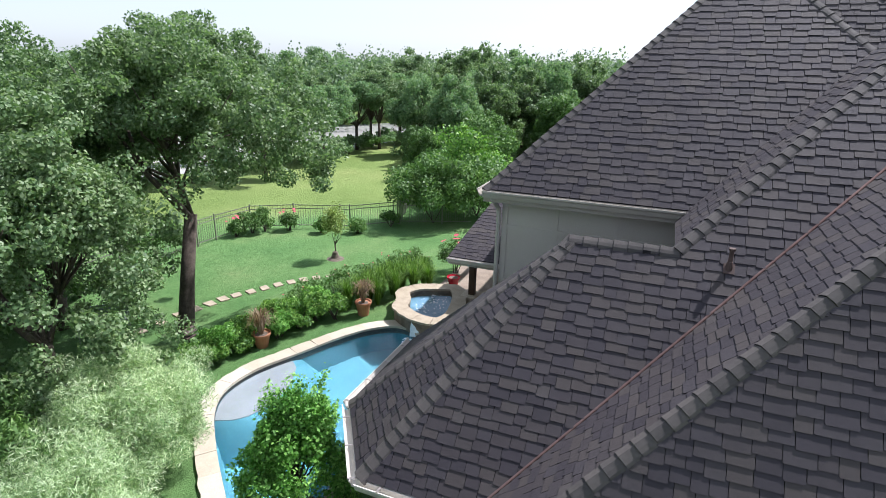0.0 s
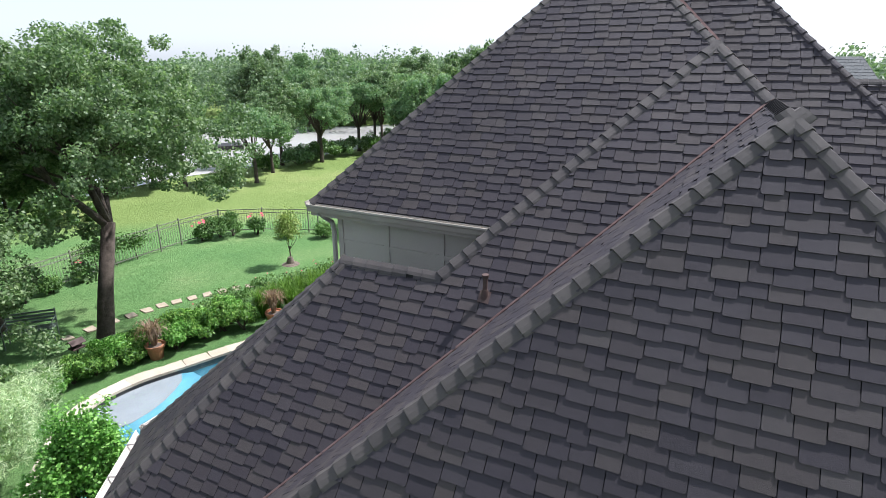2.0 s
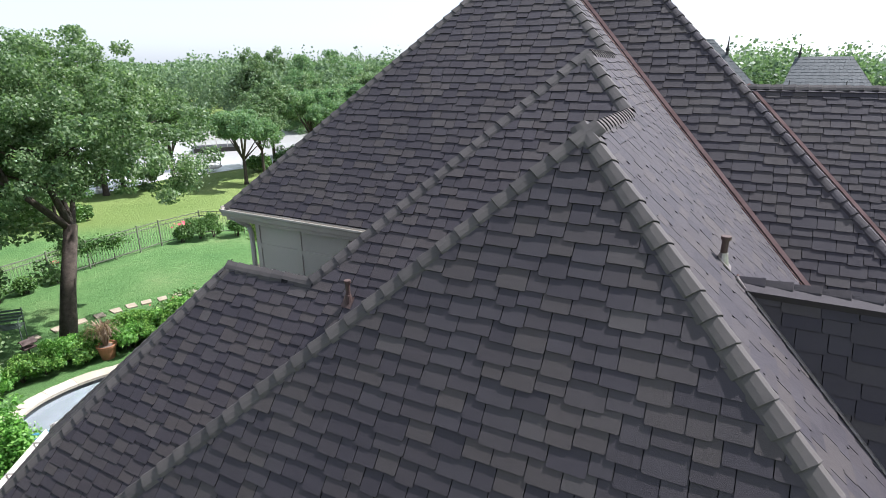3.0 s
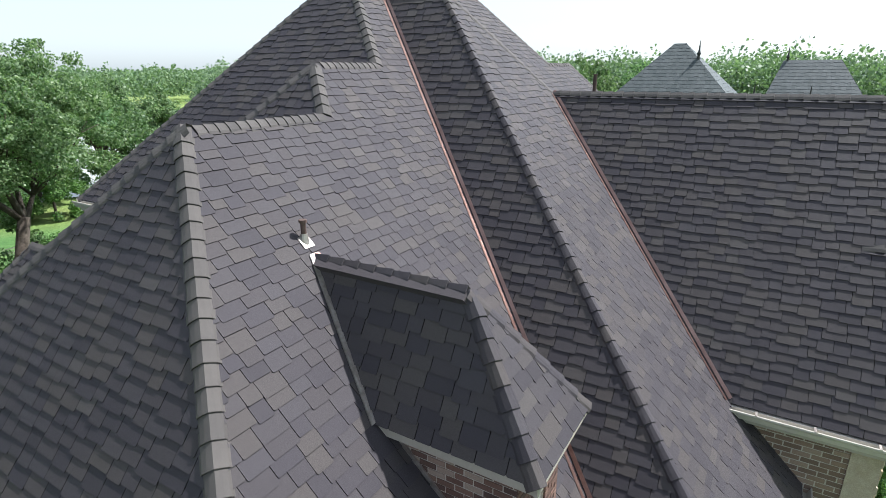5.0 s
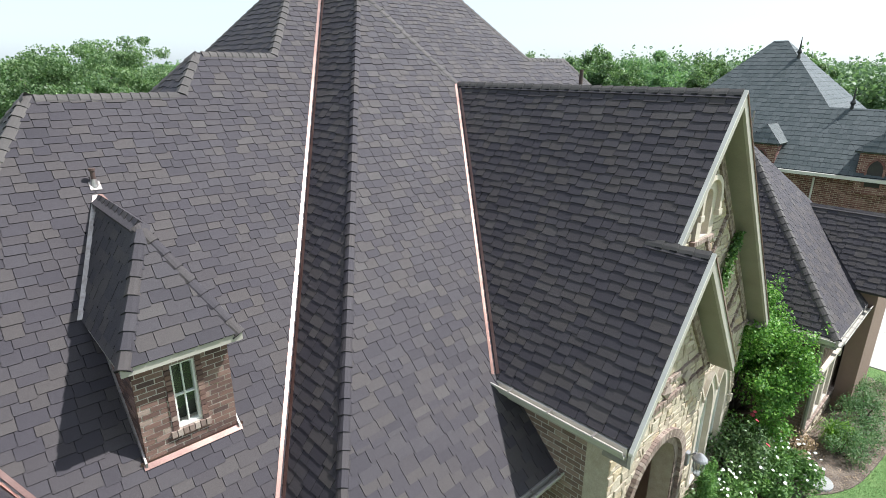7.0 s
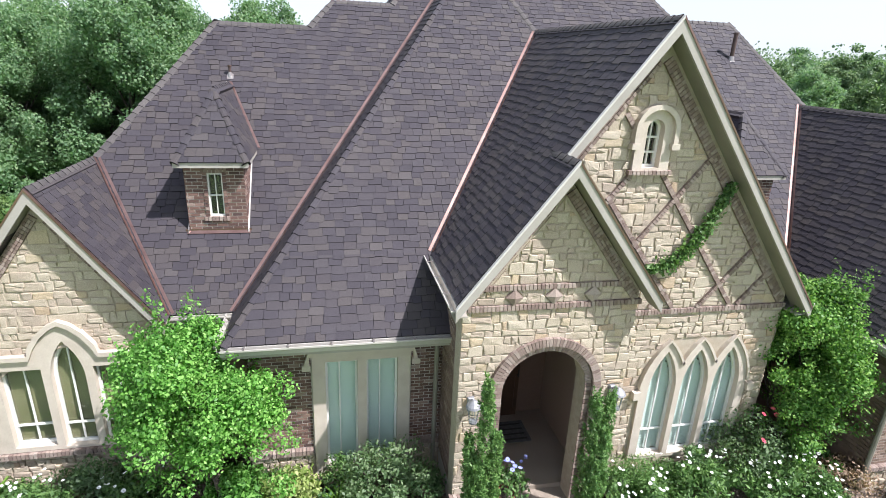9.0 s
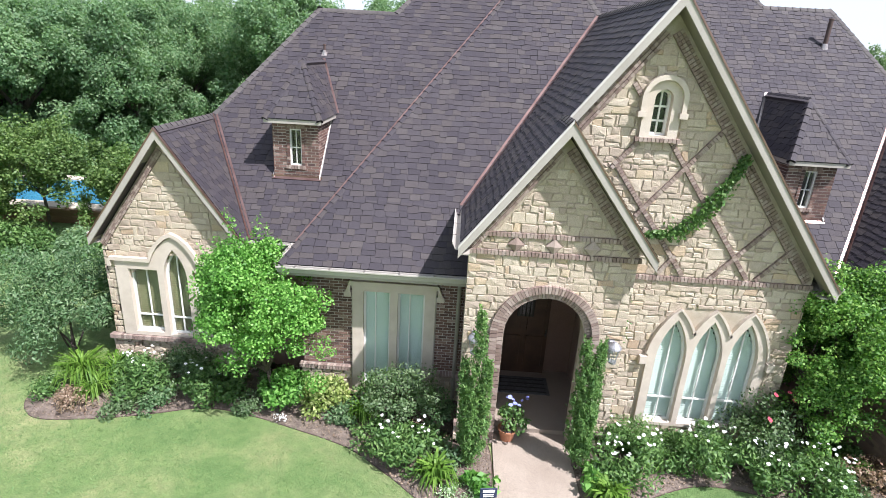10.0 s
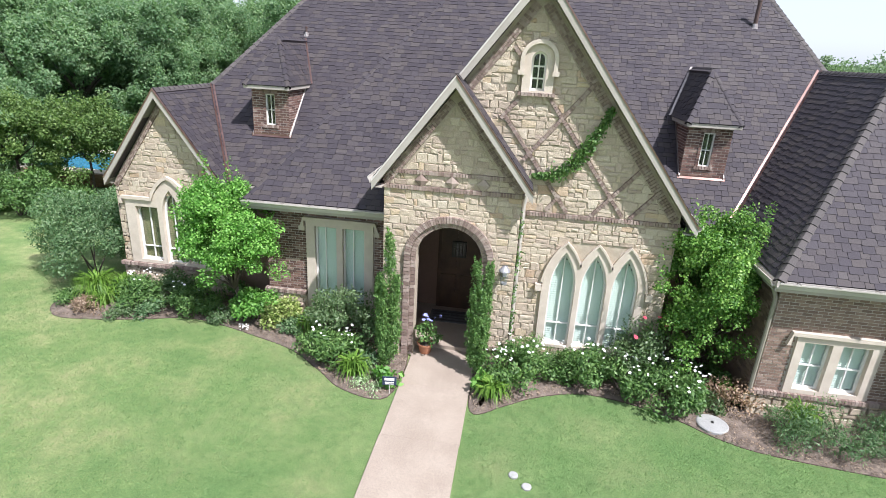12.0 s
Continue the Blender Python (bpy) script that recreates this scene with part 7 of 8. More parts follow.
for i, (x, y, r, h) in enumerate(((15.2, 9.35, 0.5, 0.9), (15.6, 9.15, 0.5, 1.0), (16.0, 9.0, 0.55, 1.05), (16.4, 8.8, 0.55, 1.1), (16.8, 8.6, 0.55, 1.1), (17.2, 8.4, 0.55, 1.1), (17.6, 8.2, 0.5, 1.05), (18.0, 7.95, 0.5, 1.0), (15.8, 8.6, 0.45, 0.95), (16.5, 8.3, 0.45, 1.0), (17.2, 7.95, 0.45, 1.0), (17.7, 7.6, 0.4, 0.9))):
    tuft("reed_grass", "upright bright green reed grass behind the spa", (x, y), r, h, 360, M_GRASSBLADE, 440 + i, group="bed behind the spa", droop=0.06, wide=0.008)
for i, (x, y, r, h) in enumerate(((15.0, 10.5, 0.6, 0.75), (15.8, 10.2, 0.6, 0.8), (16.6, 9.9, 0.6, 0.8), (17.4, 9.6, 0.6, 0.8), (18.2, 9.3, 0.6, 0.8), (19.0, 8.8, 0.7, 0.9), (14.3, 10.7, 0.45, 0.6))):
    bush("rose_bush", "low rose bush with a few pink flowers along the lawn edge", (x, y), (r, r, h), 2200, 0.075, M_SHRUB, 450 + i, clumps=16, clump_r=0.26, flowers=4, petal=M_REDPETAL, group="bed behind the spa", petal_r=0.03)
bush("hibiscus", "shrub with large red flowers by the back porch", (19.6, 7.3), (0.7, 0.6, 1.5), 2400, 0.10, M_SHRUB, 460, clumps=18, clump_r=0.3, flowers=7, petal=M_REDPETAL, petal_r=0.12)
tree("sapling", "slim young tree with a dark mulch ring on the back lawn", (19.1, 12.2), 0.75, 0.03, 1.35, (0.42, 0.42, 1.0), 46, 60, 0.065, 0.2, M_YELLOWLEAF, 461, limbs=5, squash=1.1)
Geo().lathe([(0.36, 0), (0.17, 0.06), (0.10, 0.30), (0.01, 0.34)], (19.1, 12.2, 0), n=16).part("mulch_mound", M_MULCH)
tagged(bpy.data.objects["mulch_mound"], "brown mulch mound round the sapling", "mulch")
for i, (x, y, r, h, m, fl) in enumerate(((20.45, 17.55, 0.6, 1.15, M_SHRUB, 0), (21.0, 17.25, 0.5, 1.1, M_SHRUB, 0), (19.7, 17.8, 0.3, 0.8, M_SHRUB, 8), (21.5, 16.3, 0.32, 0.9, M_SHRUB, 8), (21.9, 14.75, 0.28, 0.75, M_CYPRESS, 0), (22.6, 13.3, 0.32, 0.75, M_CYPRESS, 0), (24.3, 12.4, 0.42, 0.85, M_SHRUB, 0), (13.1, 17.65, 0.3, 0.6, M_SHRUB, 0), (14.2, 17.75, 0.25, 0.65, M_SHRUB, 4), (12.2, 17.6, 0.35, 0.7, M_SHRUB, 0))):
    bush("fence_shrub", "shrub growing along the iron fence", (x, y), (r, r, h), 2000, 0.085, m, 470 + i, clumps=16, clump_r=0.22, flowers=fl, petal=M_REDPETAL, group="shrubs along the fence", petal_r=0.07)
bush("holly_bush", "big dense rounded evergreen bush near the porch", (25.9, 10.8), (2.1, 2.1, 3.3), 14000, 0.16, M_SHRUB, 490, clumps=60, clump_r=0.7)
bush("holly_bush", "big dense rounded evergreen bush near the porch", (28.2, 9.3), (2.0, 2.0, 3.0), 9000, 0.18, M_SHRUB, 491, clumps=44, clump_r=0.7)
bush("photinia", "yellow-green hedge shrub behind the house", (31.0, 11.0), (2.2, 2.2, 4.2), 9000, 0.2, M_SHRUBLIME, 492, clumps=40, clump_r=0.8)
bush("photinia", "yellow-green hedge shrub behind the house", (34.5, 11.5), (2.4, 2.4, 4.5), 9000, 0.2, M_SHRUB, 493, clumps=40, clump_r=0.8)
# bird feeder by the oak
feeder = thing("bird_feeder", "small wooden bird feeder on a post below the oak", "bird feeder", at=(10.75, 11.45, 0))
Geo().tube([(0, 0, 0), (0, 0, 0.6)], 0.02, n=6).part("post", M_IRON, feeder)
Geo().box((-0.16, -0.12, 0.6), (0.16, 0.12, 0.64), bev=0.01).part("tray", M_PIPE, feeder)
Geo().slab([(-0.18, -0.14, 0.74), (0.18, -0.14, 0.74), (0.18, 0, 0.84), (-0.18, 0, 0.84)], (0, 0, 0.015)).slab([(-0.18, 0.14, 0.74), (0.18, 0.14, 0.74), (0.18, 0, 0.84), (-0.18, 0, 0.84)], (0, 0, 0.015)).part("roof", M_PIPE, feeder)
for x in (-0.13, 0.13):
    Geo().box((x - 0.01, -0.01, 0.63), (x + 0.01, 0.01, 0.8)).part("upright", M_IRON, feeder)

# ---- back porch roof ----
PLANES["BP"] = (2.75 - 0.55 * 14.05, 0.55, 0)
roof("BP", [on("BP", [(5.35, 2.75), (2.9, 2.75), (2.9, 4.3), (4.6, 4.3)])], seed=27, label="low dark shingle roof of the back porch")
PLANES["BQ"] = (2.75 + 0.55 * 5.35, 0, -0.55)
roof("BQ", [[Vector((14.05, 5.35, 2.75)), Vector((16.9, 4.6, 4.3)), Vector((19.5, 4.6, 4.3)), Vector((20.5, 5.35, 2.75))]], tabs=False, label="low dark shingle roof of the back porch")
gutter((14.05, 5.35, 2.74), (14.05, 2.9, 2.74), (-1, 0, 0), hangers=False)
Geo().box((14.64, 4.79, 0), (14.81, 4.96, 2.65), bev=0.01).part("porch_post", M_WOOD, house, "dark wooden porch post")
Geo().box((14.45, 4.6, 0), (15.0, 5.15, 1.5), bev=0.02).part("post_base", M_STONE, house, "stone base of the porch post")
Geo().box((13.0, 2.9, 0.0), (18.6, 6.3, RISE + 0.03)).part("terrace", M_TERRACE, house, "buff stone terrace")

# ---- raise what stands on the pool terrace ----
for ob in [o for o in scene.objects if o.parent is None and o.type in ("MESH", "EMPTY")]:
    x, y = ob.location.x, ob.location.y
    if ob in (pool, spa) or (4.5 < x < 20 and 4.3 < y < 11.6 and ob.name not in ("oak_tree", "oak_tree.001")):
        raised(ob)


# ---- front garden ----
walkway = thing("front_walk", "straight tan aggregate path to the front door", "path", kind="structure")
y = -8.66
k = 0
while y > -26:
    Geo().box((12.60 - 0.01 * k, y - 1.498, 0.0), (13.93 - 0.01 * k, y, 0.035), bev=0.003).part("path_slab", M_WALK, walkway)
    y -= 1.5
    k += 1


BED_LOOPS = []


def inside(loop, x, y):
    hit = np.zeros(len(x), bool)
    for (x0, y0), (x1, y1) in zip(loop, loop[1:] + loop[:1]):
        c = ((y0 > y) != (y1 > y)) & (x < (x1 - x0) * (y - y0) / ((y1 - y0) or 1e-9) + x0)
        hit ^= c
    return hit


def bed(name, outline, label):
    loop = smooth_loop(outline, 6)
    b = thing(name, label, "planting bed", "front beds", kind="structure")
    lp = ccw(loop)
    BED_LOOPS.append(list(lp))
    n = len(lp)
    rng = np.random.default_rng(len(outline))
    g = Geo()
    mid = offset_loop(lp, -0.18)
    cx, cy = sum(p[0] for p in lp) / n, sum(p[1] for p in lp) / n
    g.add([(x, y, 0.004) for x, y in lp] + [(x, y, 0.05) for x, y in mid], [(i, (i + 1) % n, n + (i + 1) % n, n + i) for i in range(n)] + [tuple(range(n, 2 * n))])
    g.part("mulch", M_MULCH, b)
    e = Geo()
    a, c = offset_loop(lp, 0.0), offset_loop(lp, 0.012)
    e.add([(x, y, -0.02) for x, y in c] + [(x, y, 0.012) for x, y in c] + [(x, y, 0.012) for x, y in a] + [(x, y, -0.02) for x, y in a],
          [(i, (i + 1) % n, n + (i + 1) % n, n + i) for i in range(n)] + [(n + i, n + (i + 1) % n, 2 * n + (i + 1) % n, 2 * n + i) for i in range(n)] + [(2 * n + i, 2 * n + (i + 1) % n, 3 * n + (i + 1) % n, 3 * n + i) for i in range(n)])
    e.part("edging", M_PIPE, b, "dark metal lawn edging")
    return b


bed("mulch_bed", [(4.0, -8.7), (4.5, -9.25), (5.4, -9.2), (6.3, -8.98), (7.3, -8.66), (8.2, -8.78), (9.0, -9.02), (10.1, -9.42), (10.9, -10.0), (11.6, -10.55), (12.45, -10.6), (12.52, -9.1), (12.0, -8.95), (11.9, -7.8), (9.0, -7.75), (8.9, -7.1), (7.8, -7.1), (7.7, -7.25), (4.9, -7.2), (4.3, -7.9)], "brown mulch bed along the front wall")
bed("mulch_bed", [(14.0, -10.7), (14.6, -10.4), (15.1, -10.05), (15.95, -9.72), (16.8, -9.8), (17.7, -10.16), (18.2, -10.5), (18.8, -10.75), (19.8, -10.9), (21.0, -11.0), (23.0, -11.0), (23.5, -9.6), (19.0, -9.5), (19.0, -7.0), (17.6, -7.0), (17.5, -8.5), (14.6, -8.55), (14.5, -9.0), (14.0, -9.1)], "brown mulch bed below the pointed windows")

tree("holly_tree", "small bright lime-green tree in front of the brick wall", (8.5, -8.4), 0.95, 0.055, 1.8, (1.2, 1.1, 1.8), 230, 210, 0.052, 0.23, M_LIME, 501, lean=(-0.05, -0.1), lobes=19, squash=0.8, hollow=0.3, skirt=12, low_z=0.45, shoots=80)
tree("holly_tree", "dense green tree between the gable and the brick wing", (18.3, -8.5), 0.9, 0.06, 1.85, (1.3, 1.15, 1.7), 230, 200, 0.052, 0.23, M_SHRUBLIME, 502, lobes=19, squash=0.8, hollow=0.3, skirt=44, low_z=0.2, shoots=70)
bush("vitex_bush", "large rounded grey-green shrub at the corner of the house", (3.65, -7.0), (1.4, 1.3, 2.3), 24000, 0.075, M_VITEX, 503, clumps=60, clump_r=0.36, shape=2.8)
for x, y, s, spires in ((12.22, -9.6, 511, ((0.0, 0.0, 2.75, 0.20), (-0.22, 0.03, 1.85, 0.13), (0.14, -0.06, 1.95, 0.16), (-0.1, -0.1, 1.5, 0.15))),
                        (13.95, -9.5, 512, ((-0.09, 0.0, 2.36, 0.20), (0.15, 0.02, 2.28, 0.16), (0.05, -0.1, 1.8, 0.19)))):
    rng = np.random.default_rng(s)
    j = thing("juniper", "narrow upright juniper with several pointed tips beside the doorway", "juniper", "junipers at the door", at=(x, y, 0))
    pts = []
    for dx, dy, h, wide in spires:
        for k in range(150):
            f = rng.uniform(0.08, 1.0)
            girth = wide * min(1.0, 0.45 + 1.8 * f) * (1 - f) ** 0.55
            a, r = rng.uniform(0, 2 * math.pi), girth * rng.random() ** 0.5
            base = np.array([dx * (0.45 + 0.55 * f) + math.cos(a) * r, dy + math.sin(a) * r, h * f])
            way = np.array([math.cos(a) * 0.28, math.sin(a) * 0.28, 1.0]) * rng.uniform(0.08, 0.22)
            g = rng.random((34, 1))
            pts.append(base + way * g + rng.normal(size=(34, 3)) * (0.03 * (1.1 - 0.9 * g)))
    ob = new("foliage", leaf_mesh("foliage", leaf_arrays(rng, np.concatenate(pts), 0.055, 3.2, 0.0), M_CYPRESS))
    ob.parent = j
    Geo().tube([(0, 0, -0.02), (0.02, 0, 0.5), (0.0, 0.02, 1.2)], [0.04, 0.03, 0.015], n=6).part("trunk", M_BARK, j)

for i, (x, y, r, h, fl) in enumerate(((11.1, -9.7, 0.45, 0.62, 16), (14.85, -9.6, 0.6, 0.75, 32), (16.1, -9.35, 0.55, 0.7, 18), (16.8, -9.5, 0.55, 0.7, 18), (17.6, -9.7, 0.6, 0.75, 32), (6.05, -8.4, 0.5, 0.6, 12), (7.25, -8.25, 0.5, 0.55, 12), (5.55, -8.0, 0.35, 0.5, 3))):
    bush("daisy_clump", "clump of white shasta daisies with dark green leaves", (x, y), (r, r, h), 2600, 0.085, M_SHRUB, 520 + i, clumps=14, clump_r=0.26, flowers=fl, category="daisies", group="daisies in the front beds", shape=2.6, petal_r=0.027)
for i, (x, y, r, h, n, wide) in enumerate(((4.75, -8.2, 0.62, 0.7, 330, 0.012), (5.3, -8.05, 0.5, 0.6, 240, 0.012), (5.2, -8.55, 0.45, 0.45, 200, 0.012), (11.65, -10.1, 0.38, 0.5, 150, 0.022), (14.35, -10.25, 0.36, 0.48, 150, 0.022), (10.25, -8.75, 0.35, 0.5, 160, 0.014), (19.7, -10.1, 0.4, 0.7, 130, 0.012))):
    tuft("daylily", "arching strap-leaved green clump in the bed", (x, y), r, h, n, M_GRASSBLADE, 540 + i, category="daylily", group="strap-leaved clumps", wide=wide)
bush("dark_shrub", "loose dark green shrub in front of the twin window", (10.95, -8.75), (0.7, 0.6, 1.15), 4200, 0.06, M_OAK, 561, clumps=26, clump_r=0.27)
bush("dark_shrub", "small rounded shrub below the first window", (6.7, -7.9), (0.45, 0.35, 0.75), 2600, 0.06, M_OAK, 562, clumps=18, clump_r=0.24)
bush("golden_shrub", "yellow variegated shrub by the brick wall", (9.5, -8.45), (0.45, 0.4, 0.6), 2600, 0.075, M_YELLOWLEAF, 563, clumps=16, clump_r=0.24)
bush("lime_shrub", "bright green low shrub below the small tree", (8.75, -8.4), (0.4, 0.4, 0.75), 2200, 0.09, M_LIME, 564, clumps=14, clump_r=0.24)
bush("rose_bush", "rose bush with red flowers below the pointed windows", (17.15, -9.05), (0.6, 0.5, 1.25), 3600, 0.06, M_OAK, 565, clumps=22, clump_r=0.28, flowers=7, petal=M_REDPETAL, petal_r=0.045)
bush("rosemary", "fine-leaved grey-green shrub at the stone wall", (15.0, -9.1), (0.45, 0.4, 0.95), 3000, 0.05, M_CYPRESS, 566, clumps=20, clump_r=0.24, shape=4)
bush("dry_shrub", "sparse brownish shrub next to the round lid", (18.75, -9.55), (0.45, 0.4, 0.65), 1500, 0.05, M_STRAW, 567, clumps=16, clump_r=0.22)
bush("dry_shrub", "sparse brownish low shrub at the end of the bed", (5.0, -8.85), (0.4, 0.3, 0.35), 1400, 0.05, M_STRAW, 568, clumps=14, clump_r=0.18)
for i, (x, y, r, h) in enumerate(((20.3, -10.35, 0.6, 0.8), (21.2, -10.4, 0.6, 0.85), (22.2, -10.4, 0.6, 0.8), (19.5, -10.3, 0.35, 0.6))):
    bush("sage_shrub", "airy grey-green sage with pale flower spikes under the window", (x, y), (r, 0.45, h), 2600, 0.06, M_VITEX, 570 + i, clumps=18, clump_r=0.26, shape=3.5, group="sage under the east window")
bush("hosta", "light green broad-leaved plant at the path edge", (12.33, -10.2), (0.2, 0.2, 0.3), 260, 0.12, M_LIME, 580, clumps=6, clump_r=0.14)
bush("hosta", "light green broad-leaved plant at the path edge", (14.15, -9.95), (0.26, 0.26, 0.38), 380, 0.13, M_LIME, 581, clumps=7, clump_r=0.16)
bush("groundcover", "low silvery ground cover at the path edge", (12.1, -10.3), (0.35, 0.3, 0.12), 900, 0.05, M_SILVER, 582, clumps=12, clump_r=0.14)
bush("white_flower_clump", "small clump of white blossoms at the lawn edge", (8.75, -8.95), (0.15, 0.15, 0.15), 60, 0.04, M_PETAL, 583, clumps=6, clump_r=0.1)

# ---- climbing vine on the tall gable ----
vine = thing("climbing_vine", "green climbing vine across the stone gable", "vine")
rng = np.random.default_rng(590)
run = [(14.72, 3.92), (15.0, 3.94), (15.29, 4.05), (15.5, 4.3), (15.64, 4.52), (15.8, 4.8), (15.92, 5.08), (15.95, 5.2)]
pts = []
for (a, za), (b, zb) in zip(run, run[1:]):
    f = rng.random((230, 1))
    q = np.array([a, -8.72, za]) + f * np.array([b - a, 0, zb - za])
    thick = 0.085 if a > 14.9 and b < 15.9 else 0.045
    pts.append(q + rng.normal(size=(230, 3)) * np.array([thick * 0.7, 0.03, thick * 0.7]))
for z in np.linspace(0.5, 3.1, 30):
    q = np.array([14.56, -8.76, z]) + rng.normal(size=(14, 3)) * np.array([0.05, 0.02, 0.06])
    if (z * 3) % 2 < 1.4:
        pts.append(q)
ob = new("leaves", leaf_mesh("leaves", leaf_arrays(rng, np.concatenate(pts), 0.062, 1.5, 0.1, np.array([0, -1.0, 0])), M_SHRUB))
ob.parent = vine
Geo().tube([(x, -8.70, z) for x, z in run], 0.012, n=5).part("stem", M_BARK, vine)
Geo().tube([(14.57, -8.72, 0.0), (14.56, -8.72, 1.6), (14.57, -8.72, 3.1)], 0.012, n=5).part("stem", M_BARK, vine)


mat_ob = thing("door_mat", "dark patterned mat on the porch floor", "door mat", at=(13.25, -7.35, 0.12))
Geo().box((-0.55, -0.3, 0.0), (0.55, 0.3, 0.014), bev=0.005).part("mat", surface("dark mat", [(0.3, (0.08, 0.082, 0.085)), (0.7, (0.15, 0.15, 0.15))], scale=18, fine=60, rough=0.95), mat_ob)
for k in range(4):
    Geo().box((-0.48, -0.24 + k * 0.14, 0.012), (0.48, -0.20 + k * 0.14, 0.017)).part("stripe", M_IRON, mat_ob)


# ---- wall lanterns, sign, lid ----
def lantern(x, y, z):
    l = thing("wall_lantern", "grey metal wall lantern with a domed cap, on the stone wall", "wall lamp", "entry lanterns", at=(x, y, z))
    Geo().box((-0.05, -0.02, -0.1), (0.05, 0.06, 0.12), bev=0.01).part("wall_plate", M_PEWTER, l)
    Geo().tube([(0, 0, 0.06), (0, -0.1, 0.16), (0, -0.17, 0.12)], 0.012, n=6).part("arm", M_PEWTER, l)
    Geo().lathe([(0.02, 0.19), (0.05, 0.165), (0.10, 0.115), (0.115, 0.085), (0.10, 0.08)][::-1], (0, -0.17, 0), n=14).part("cap", M_PEWTER, l, "domed pale grey cap")
    Geo().lathe([(0.055, -0.16), (0.085, 0.085)], (0, -0.17, 0), n=12).part("glass", M_GLASS, l)
    Geo().lathe([(0.06, -0.185), (0.065, -0.155)], (0, -0.17, 0), n=12).part("base", M_PEWTER, l)
    for k in range(6):
        a = k * math.pi / 3
        Geo().tube([(0.056 * math.cos(a), -0.17 + 0.056 * math.sin(a), -0.16), (0.086 * math.cos(a), -0.17 + 0.086 * math.sin(a), 0.085)], 0.006, n=4).part("cage_bar", M_PEWTER, l)


lantern(14.36, -9.06, 2.08)
lantern(12.14, -9.06, 2.08)
sign = thing("yard_sign", "small dark yard sign with pale marks on a stake", "yard sign", at=(12.47, -10.5, 0))
sign.rotation_euler = (0, 0, radians(8))
Geo().tube([(0, 0, -0.05), (0, 0, 0.2)], 0.008, n=6).part("stake", M_GUTTER, sign)
Geo().box((-0.13, -0.012, 0.2), (0.13, 0.0, 0.38), bev=0.004).part("board", surface("dark blue sign board", [(0.3, (0.02, 0.03, 0.06)), (0.7, (0.03, 0.04, 0.08))], scale=4, fine=30, rough=0.4, bump_d=0), sign)
for x0, x1, z0, z1 in ((-0.09, 0.09, 0.30, 0.35), (-0.08, 0.08, 0.25, 0.27), (-0.08, 0.08, 0.22, 0.235)):
    Geo().box((x0, -0.016, z0), (x1, -0.012, z1)).part("mark", M_WHITE, sign)
lid = thing("drain_lid", "round pale grey lid set in the mulch beside the lawn", "lid", at=(18.27, -10.19, 0))
Geo().lathe([(0.27, 0.0), (0.27, 0.055), (0.25, 0.07), (0.02, 0.075)], n=24).part("disc", M_PEBBLE, lid)
Geo().box((-0.02, -0.02, 0.07), (0.02, 0.02, 0.1), bev=0.004).part("knob", M_IRON, lid)
for i, (x, y) in enumerate(((14.8, -12.13), (15.0, -12.33))):
    s = thing("sprinkler_cover", "small pale plastic cover set in the lawn", "sprinkler cover", "covers in the lawn", at=(x, y, 0))
    Geo().lathe([(0.075, 0.0), (0.075, 0.02), (0.06, 0.03), (0.01, 0.032)], n=14).part("cap", M_PEBBLE, s)

# ---- neighbour's pool and boundary on the west ----
np_pool = thing("swimming_pool", "neighbour's blue pool with pale coping beyond the trees", "pool")
Geo().add([(-6.3, 1.75, 0.5), (-0.6, 1.95, 0.5), (-0.8, 5.0, 0.5), (-6.9, 5.0, 0.5)], [(0, 1, 2, 3)]).part("water", surface("blue pool surface", [(0.3, (0.03, 0.15, 0.25)), (0.7, (0.05, 0.21, 0.32))], scale=2, fine=10, rough=0.1, bump_d=0.01, fine_amt=0.1), np_pool)
Geo().box((-6.9, 1.1, 0.0), (0.4, 1.75, 0.54), bev=0.02).part("coping", M_COPING, np_pool, "pale stone coping")
Geo().box((-0.7, 1.75, 0.0), (0.4, 5.4, 0.54), bev=0.02).part("coping", M_COPING, np_pool, "pale stone coping")
Geo().box((-6.9, 5.0, 0.0), (-0.7, 5.6, 0.54), bev=0.02).part("coping", M_COPING, np_pool, "pale stone coping")
bf = thing("board_fence", "weathered brown wooden board wall west of the house", "fence")
for k in range(4):
    Geo().box((-6.0, 0.9, 0.02 + k * 0.13), (3.4, 0.97, 0.14 + k * 0.13), bev=0.006).part("board", M_DECKWOOD, bf)
for x in (-5.9, -3.9, -2.1, -0.3, 1.5, 3.3):
    Geo().box((x - 0.06, 0.97, 0), (x + 0.06, 1.09, 0.56)).part("post", M_DECKWOOD, bf)
for i, (x, y, h, r, m) in enumerate(((-1.6, -0.5, 3.9, 1.7, M_LIGHTWOOD), (-3.4, -1.8, 4.3, 1.9, M_LIGHTWOOD), (0.7, 0.2, 3.0, 1.2, M_LIGHTWOOD), (-5.6, -0.6, 4.8, 2.2, M_WOODS), (-4.4, -3.6, 4.0, 1.9, M_WOODS), (2.4, 0.6, 1.8, 0.8, M_SHRUB), (-7.0, -3.0, 4.6, 2.2, M_WOODS))):
    tree("boundary_tree", "small airy green tree at the low wooden boundary wall", (x, y), h * 0.40, 0.05, h * 0.60, (r, r, h * 0.44), 150, 130, 0.085, 0.30, m, 600 + i, group="trees at the boundary", lobes=20, squash=0.95, hollow=0.2, skirt=(30, 60, 24, 60, 60, 20, 60)[i], low_z=(0.3, 0.12, 0.3, 0.1, 0.1, 0.2, 0.1)[i])
